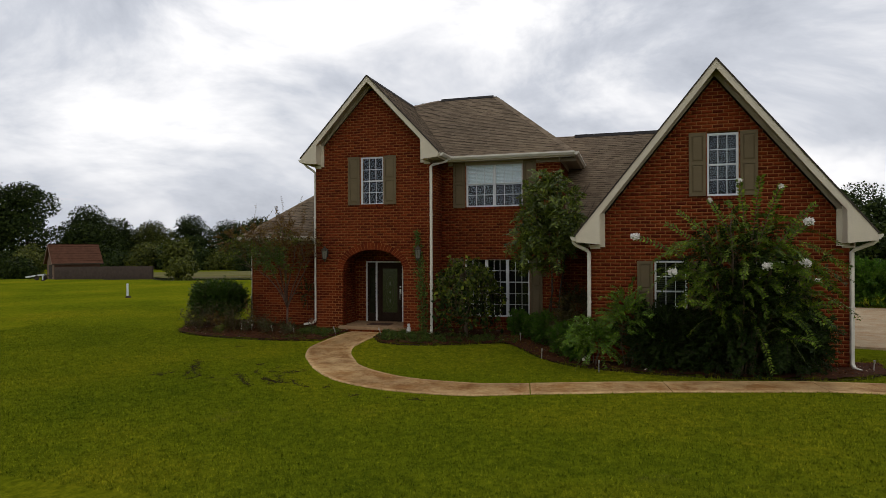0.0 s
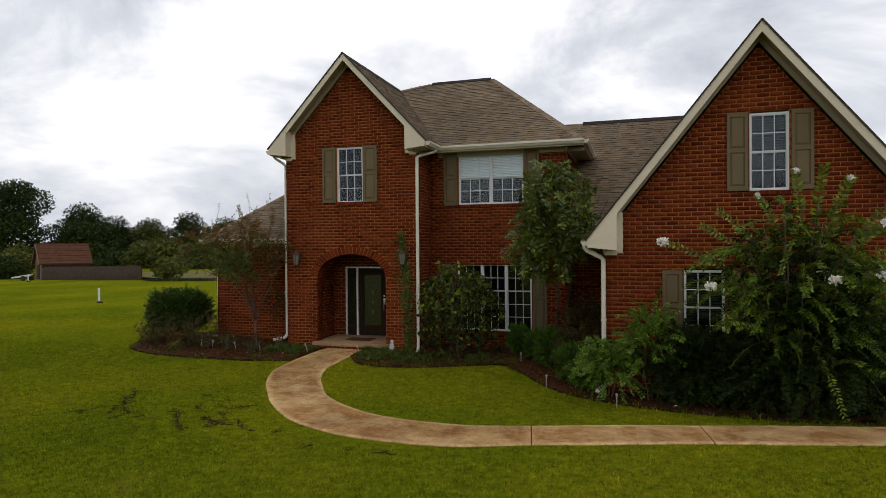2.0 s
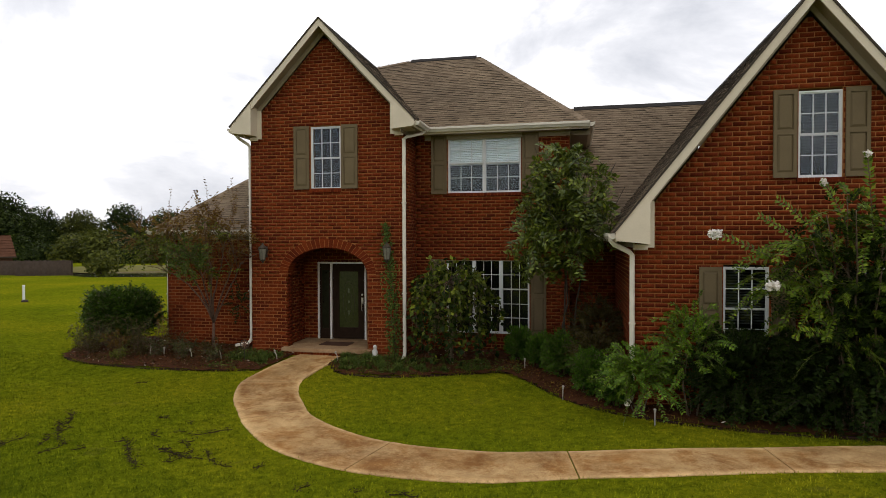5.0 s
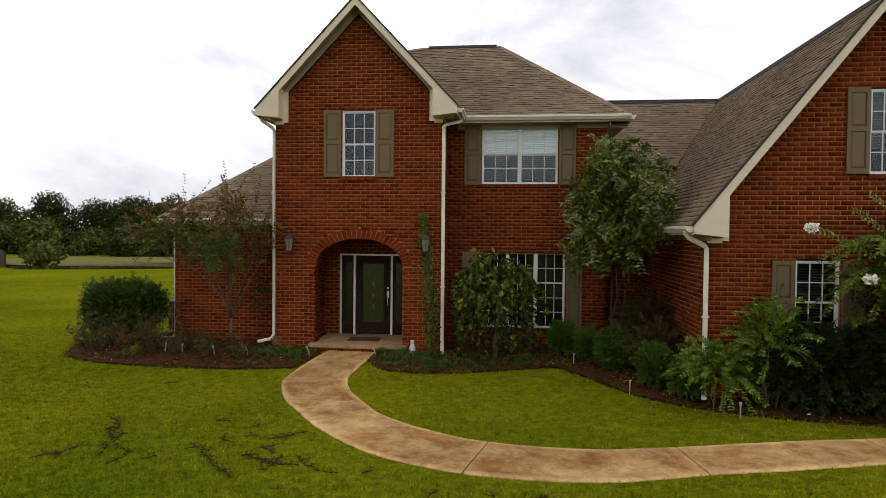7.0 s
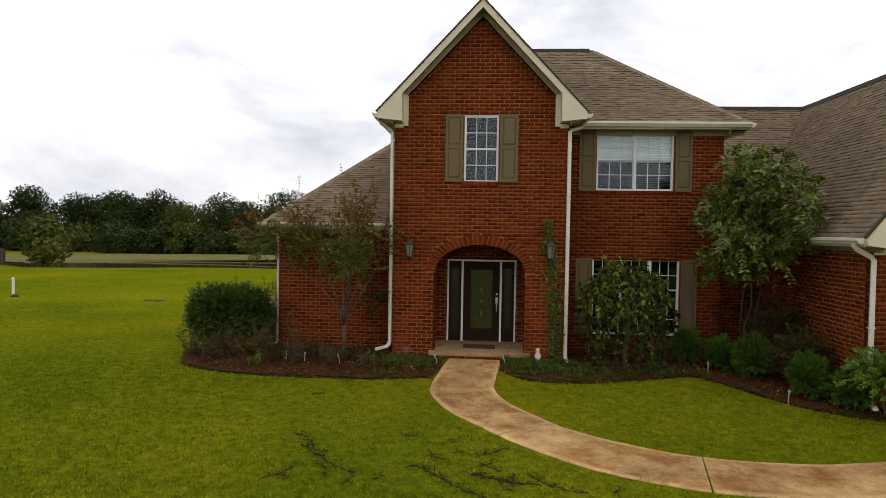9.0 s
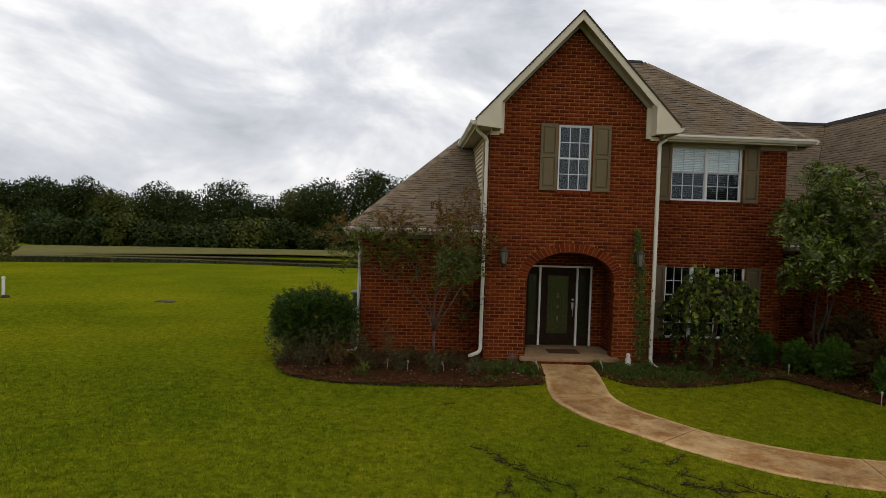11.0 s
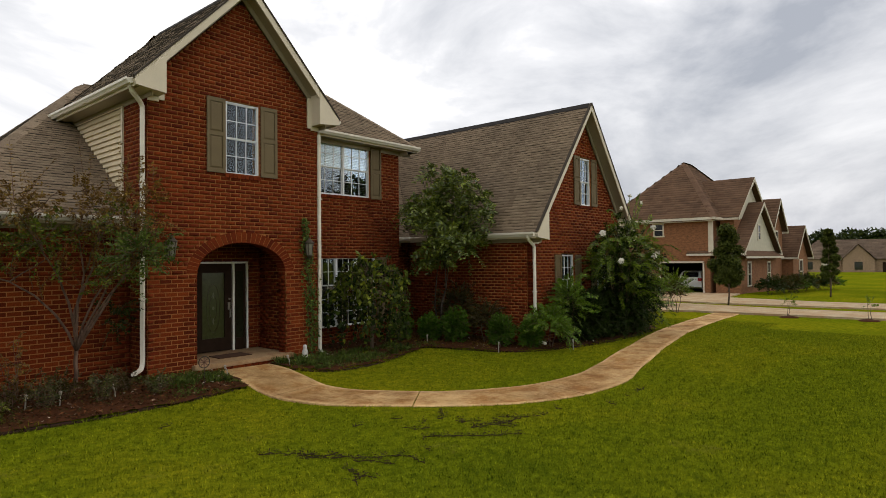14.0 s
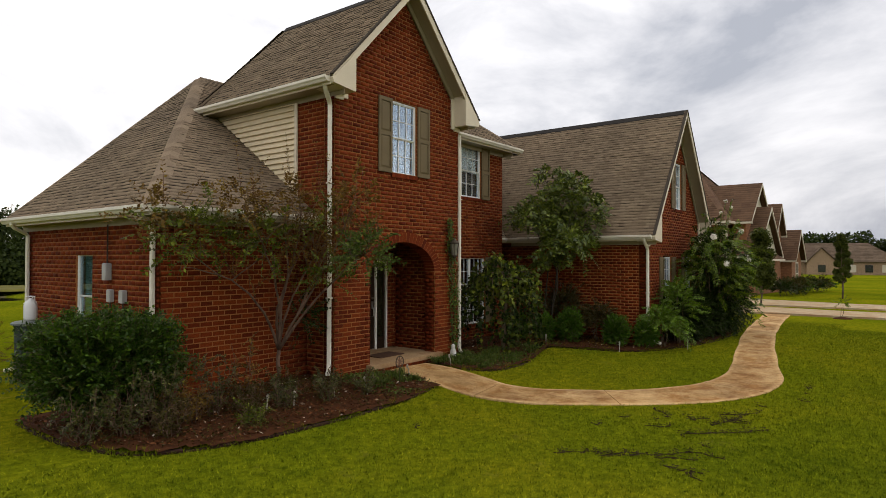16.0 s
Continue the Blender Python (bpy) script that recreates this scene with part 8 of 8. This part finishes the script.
def far_house(x, y, turn):
    """A low brick house far off, with a hipped roof, a front gable and an arched window."""
    t = thing("far_house", x, y, -0.8, "low brown brick house with grey-brown roof far down the street", "house", "houses down the street")
    w, dp, h = 13.0, 9.0, 2.7
    m = Matrix.Translation((x, y, -0.9)) @ Matrix.Rotation(radians(turn), 4, "Z")

    def tr(p):
        return m @ Vector(p)

    bm = bmesh.new()
    box(bm, -w, w, 0, dp, -0.3, h)
    box(bm, -4, 1.5, -1.5, 0.5, -0.3, h)
    bm.transform(m)
    part("wall", bm, FARBRICK, t)
    e = 0.5
    A, B, C, D = (-w - e, -e, h), (w + e, -e, h), (w + e, dp + e, h), (-w - e, dp + e, h)
    R1, R2 = (-w + 5, dp / 2, h + 4.2), (w - 5, dp / 2, h + 4.2)
    for f in ((A, B, R2, R1), (B, C, R2), (C, D, R1, R2), (D, A, R1)):
        roof_face([tr(p) for p in f], t, 0.5, (0.6, 1.4), FARROOF)
    bm = bmesh.new()
    prism(bm, [(-4, -1.5, h), (1.5, -1.5, h), (-1.25, -1.5, h + 3.0)], (0, 0.3, 0))
    bm.transform(m)
    part("gable", bm, FARBRICK, t)
    for s in (-1, 1):
        roof_face([tr(p) for p in ((-1.25 + s * 3.2, -1.9, h - 0.2), (-1.25, -1.9, h + 3.2), (-1.25, dp / 2, h + 3.2), (-1.25 + s * 3.2, dp / 2, h - 0.2))], t, 0.5, (0.6, 1.4), FARROOF)
    for k, wx in enumerate((-10, -7, -1.25, 4.5, 7.5, 10.5)):
        bm = bmesh.new()
        yy = -1.56 if k == 2 else -0.06
        box(bm, wx - 0.7, wx + 0.7, yy, yy + 0.1, 0.5, 2.1)
        bm.transform(m)
        part("window", bm, NTRIM if k % 2 else FARPANE, t)
    bm = bmesh.new()
    box(bm, 3.0, 4.0, -0.08, 0.1, -0.3, 2.0)
    bm.transform(m)
    part("door", bm, DOORWOOD, t)


FARBRICK = make_far_brick("tan_blend_brick", (0.26, 0.18, 0.115))
FARROOF = make_shingle("far_grey_shingle", (0.75, 0.66, 0.60))
far_house(146, 5, -78)
far_house(142, -27, -70)
far_house(150, 40, -84)
for j in range(58):
    a = -0.26 + 0.0155 * j + rnd.uniform(-0.012, 0.012)
    dd = 172 + rnd.uniform(0, 25)
    far_tree(-8 + dd * math.cos(a), -10 + dd * math.sin(a), rnd.uniform(7.5, 10.8), rnd.uniform(3.2, 4.6), 800 + j, FARLEAF, "tree behind the far houses", 0.8, 1300, "background_tree", "trees down the street", bare=0.02)
slab_field("street", [(-300, -34), (400, -34), (400, -42), (-300, -42)], -0.13, plain("asphalt", (0.055, 0.053, 0.05), 0.9, vary=0.3), "grey asphalt street past the front lawns", "street")


# ---- lawn grass and litter ----
GRASS = Nodes("grass_blade", 0.9, spec=0.03)
gc = GRASS.ramp(GRASS.noise(0.16, 5, 0.62), (0.3, (0.104, 0.142, 0.007)), (0.47, (0.152, 0.183, 0.008)), (0.66, (0.219, 0.222, 0.010)))
gv = GRASS.ramp(GRASS.random(), (0.0, (0.58, 0.62, 0.65)), (0.6, (1.0, 1.0, 1.0)), (1.0, (1.5, 1.38, 1.25)))
gs = GRASS.ramp(GRASS.noise(15, 3, 0.6), (0.36, (0.72, 0.78, 0.80)), (0.60, (1.20, 1.18, 1.12)))
gk = GRASS.ramp(GRASS.noise(5.5, 7, 0.8), (0.32, (0.48, 0.56, 0.60)), (0.68, (1.36, 1.26, 1.1)))
GRASS.color(GRASS.mix(1.0, GRASS.mix(1.0, GRASS.mix(1.0, gc, gk, "MULTIPLY"), gs, "MULTIPLY"), gv, "MULTIPLY"))
GRASS = GRASS.mat


def walk_near(x, y, room):
    """True where a point lies within room of the walk's edges."""
    out = np.zeros(len(x), bool)
    for a in range(len(WALK_LINE)):
        out |= (x - WALK_LINE[a, 0]) ** 2 + (y - WALK_LINE[a, 1]) ** 2 < (WIDE[a] + room) ** 2
    return out


def grass_field():
    g = np.random.default_rng(900)
    tiles = [((-13, 14), (-12.5, -7), 1700), ((-13, 16), (-7, -1.2), 1200), ((-16, -5), (-1.2, 6), 300)]
    X, Y = [], []
    for (a, b), (c, d_), dens in tiles:
        n = int((b - a) * (d_ - c) * dens)
        X.append(g.uniform(a, b, n))
        Y.append(g.uniform(c, d_, n))
    x, y = np.concatenate(X), np.concatenate(Y)
    keep = ~walk_near(x, y, -0.008)
    for bd in (BED_L, BED_R):
        box_ = (x > min(p[0] for p in bd)) & (x < max(p[0] for p in bd)) & (y > min(p[1] for p in bd)) & (y < max(p[1] for p in bd))
        ids = np.nonzero(box_ & keep)[0]
        for i in ids:
            if inside(bd, x[i], y[i]):
                keep[i] = False
    keep &= ~((y > EY - 0.2) & (x > WX - 0.1) & (x < GX1 + 0.3)) & ~((y > GY - 0.2) & (x > GX0) & (x < GX1 + 0.3))
    x, y = x[keep], y[keep]
    # longer blades lean over the rims of the beds
    rim = np.concatenate([spline(BED_L[:8], 0.05), spline(BED_R[1:14], 0.05)])[:, :2]
    rim = rim[g.integers(0, len(rim), 9000)] + g.normal(0, 0.045, (9000, 2))
    grown = np.r_[np.ones(len(x)), g.uniform(1.2, 2.4, len(rim)) * (0.6 + 0.5 * np.sin(rim[:, 0] * 3.1) ** 2)]
    x, y = np.r_[x, rim[:, 0]], np.r_[y, rim[:, 1]]
    n = len(x)
    z = height(x, y)
    a = g.uniform(0, math.tau, n)
    L = 0.046 * g.uniform(0.4, 1.45, n) * grown
    lean = g.uniform(0.3, 1.6, n)
    D = unit(np.stack([np.cos(a) * lean, np.sin(a) * lean, np.ones(n)], -1))
    S = np.stack([-np.sin(a), np.cos(a), np.zeros(n)], -1)
    P = np.stack([x, y, z - 0.006], -1)
    w = (0.0068 * g.uniform(0.7, 1.4, n))[:, None]
    v = np.stack([P - S * w, P + S * w, P + D * L[:, None]], 1).reshape(-1, 3)
    ob = raw("grass", v, np.arange(n * 3).reshape(-1, 3), GRASS)
    tagged(ob, "short uneven blades of mown grass on the lawn", "grass", kind="stuff")


grass_field()


def streaks():
    """Dark crooked lines where the turf has split and bare soil shows, with wilted runners along them."""
    g = np.random.default_rng(910)
    wide, bits = [], []
    for w, pts in ((0.030, ((-2.87, -5.05), (-2.55, -5.42), (-2.38, -5.70), (-2.24, -5.72))), (0.042, ((-2.6, -5.58), (-2.4, -5.72), (-2.2, -5.95), (-2.05, -6.2), (-1.8, -6.36), (-1.64, -6.45))), (0.030, ((-2.2, -6.2), (-1.98, -6.6))), (0.034, ((-2.72, -6.78), (-2.55, -6.7), (-2.5, -6.47), (-2.44, -6.33))), (0.022, ((-2.5, -6.68), (-2.45, -6.85))), (0.024, ((-1.62, -6.4), (-1.69, -6.82))),
                   (0.030, ((-1.18, -4.95), (-0.92, -4.85))), (0.020, ((-3.2, -2.95), (-2.98, -2.85))), (0.055, ((-0.86, -6.1), (-0.68, -6.25), (-0.48, -6.45), (-0.2, -6.74), (-0.03, -6.92))), (0.050, ((-0.1, -6.34), (0.18, -6.48), (0.43, -6.58), (0.67, -6.72), (0.93, -6.76))), (0.026, ((0.3, -6.52), (0.34, -6.75))), (0.026, ((-0.74, -5.55), (-0.5, -5.78))), (0.026, ((-0.35, -5.58), (-0.22, -5.5))), (0.042, ((0.02, -5.66), (0.24, -5.5), (0.42, -5.3))), (0.030, ((0.1, -6.05), (0.3, -5.95))), (0.028, ((0.42, -6.8), (0.44, -6.35))), (0.030, ((0.66, -6.26), (0.84, -6.42), (1.06, -6.64), (1.28, -6.7))), (0.024, ((1.72, -6.75), (1.78, -6.66))), (0.030, ((2.64, -7.4), (2.68, -7.15))), (0.040, ((3.8, -7.2), (4.15, -7.2))), (0.024, ((3.35, -7.28), (3.45, -7.2))), (0.024, ((0.05, -5.95), (0.25, -6.15))), (0.020, ((-1.24, -6.5), (-1.34, -6.57))), (0.020, ((-0.46, -5.1), (-0.3, -5.15)))):
        q = np.array(pts)
        run = np.r_[0, np.cumsum(np.linalg.norm(np.diff(q, axis=0), axis=1))]
        n = max(5, int(run[-1] / 0.035))
        s = np.linspace(0, run[-1], n)
        c = np.stack([np.interp(s, run, q[:, 0]), np.interp(s, run, q[:, 1])], -1) + np.cumsum(g.normal(0, 0.014, (n, 2)), axis=0) + g.normal(0, 0.012, (n, 2))
        wide.append((c, w * 0.34 * (g.uniform(0, 1, n) < 0.72) * g.uniform(0.1, 1.2, n) * np.sin(np.pi * np.linspace(0.08, 0.92, n)) ** 0.5))
        for k in range(1, n - 1, 4):
            if g.uniform() < 0.45:
                continue
            along = c[k + 1] - c[k - 1]
            a = math.atan2(along[1], along[0]) + g.choice([-1, 1]) * g.uniform(0.3, 0.9) + g.choice([0, math.pi])
            m = int(g.integers(3, 6))
            way = np.array([math.cos(a), math.sin(a)])
            wide.append((c[k] + np.outer(np.linspace(0, g.uniform(0.05, 0.15), m), way) + g.normal(0, 0.008, (m, 2)), w * 0.28 * np.linspace(1, 0.2, m)))
        bits.append(c[g.integers(0, n, int(n * 90 * w) + 4)] + g.normal(0, w * 0.8, (int(n * 90 * w) + 4, 2)))
    verts, faces = [], []
    for c, w in wide:
        if walk_near(c[:, 0], c[:, 1], 0.03).any():
            continue
        t = unit(np.gradient(c, axis=0))
        side_ = np.stack([-t[:, 1], t[:, 0]], -1)
        k = len(verts)
        for p, sd, ww in zip(c, side_, w):
            z = float(height(*p))
            verts += [(*(p + sd * ww), z + 0.004), (*p, z + 0.017), (*(p - sd * ww), z + 0.004)]
        for i in range(len(c) - 1):
            a = k + 3 * i
            faces += [(a, a + 1, a + 4, a + 3), (a + 1, a + 2, a + 5, a + 4)]
    split = raw("wilted_grass", verts, faces, LITTER)
    tagged(split, "dark crooked splits and wilted runners in the lawn", "grass", kind="stuff")
    P = np.concatenate(bits)
    P = P[~walk_near(P[:, 0], P[:, 1], 0.02)]
    n = len(P)
    Q = np.column_stack([P, height(P[:, 0], P[:, 1]) + g.uniform(0.02, 0.05, n)])
    a = g.uniform(0, math.tau, n)
    D = unit(np.stack([np.cos(a), np.sin(a), g.normal(0.1, 0.3, n)], -1))
    v, f = leaf_mesh(Q, D, unit(g.normal(0, 0.4, (n, 3)) + [0, 0, 1]), 0.05 * g.uniform(0.6, 1.4, n), 0.014 * np.ones(n))
    raw("runners", v, f, LITTER, split)


LITTER = plain("dark_leaf_litter", (0.040, 0.029, 0.010), 0.95, vary=0.5, scale=20, spec=0.1)
CHIP = Nodes("bark_chip", 0.95, spec=0.1)
CHIP.color(CHIP.ramp(CHIP.random(), (0.0, (0.022, 0.008, 0.003)), (0.55, (0.080, 0.028, 0.009)), (0.92, (0.14, 0.056, 0.022)), (0.965, (0.26, 0.19, 0.13)), (1.0, (0.55, 0.48, 0.40))))
CHIP = CHIP.mat
streaks()


def chips(bd, n, seed, name):
    g = np.random.default_rng(seed)
    x0, x1, y0, y1 = min(p[0] for p in bd), max(p[0] for p in bd), min(p[1] for p in bd), max(p[1] for p in bd)
    pts = [(x, y) for x, y in zip(g.uniform(x0, x1, n), g.uniform(y0, y1, n)) if inside(bd, x, y)]
    P = np.array(pts)
    m = len(P)
    Q = np.column_stack([P, height(P[:, 0], P[:, 1]) + 0.065 + g.uniform(-0.01, 0.035, m)])
    a = g.uniform(0, math.tau, m)
    D = unit(np.stack([np.cos(a), np.sin(a), g.normal(0, 0.3, m)], -1))
    v, f = leaf_mesh(Q, D, unit(g.normal(0, 0.5, (m, 3)) + [0, 0, 1]), 0.062 * g.uniform(0.4, 1.4, m), 0.024 * g.uniform(0.6, 1.4, m))
    tagged(raw(name, v, f, CHIP), "loose reddish bark chips and dry leaves on the bed", "mulch", kind="stuff")


chips(BED_L, 9000, 920, "bark_chips")
chips(BED_R, 15000, 921, "bark_chips")
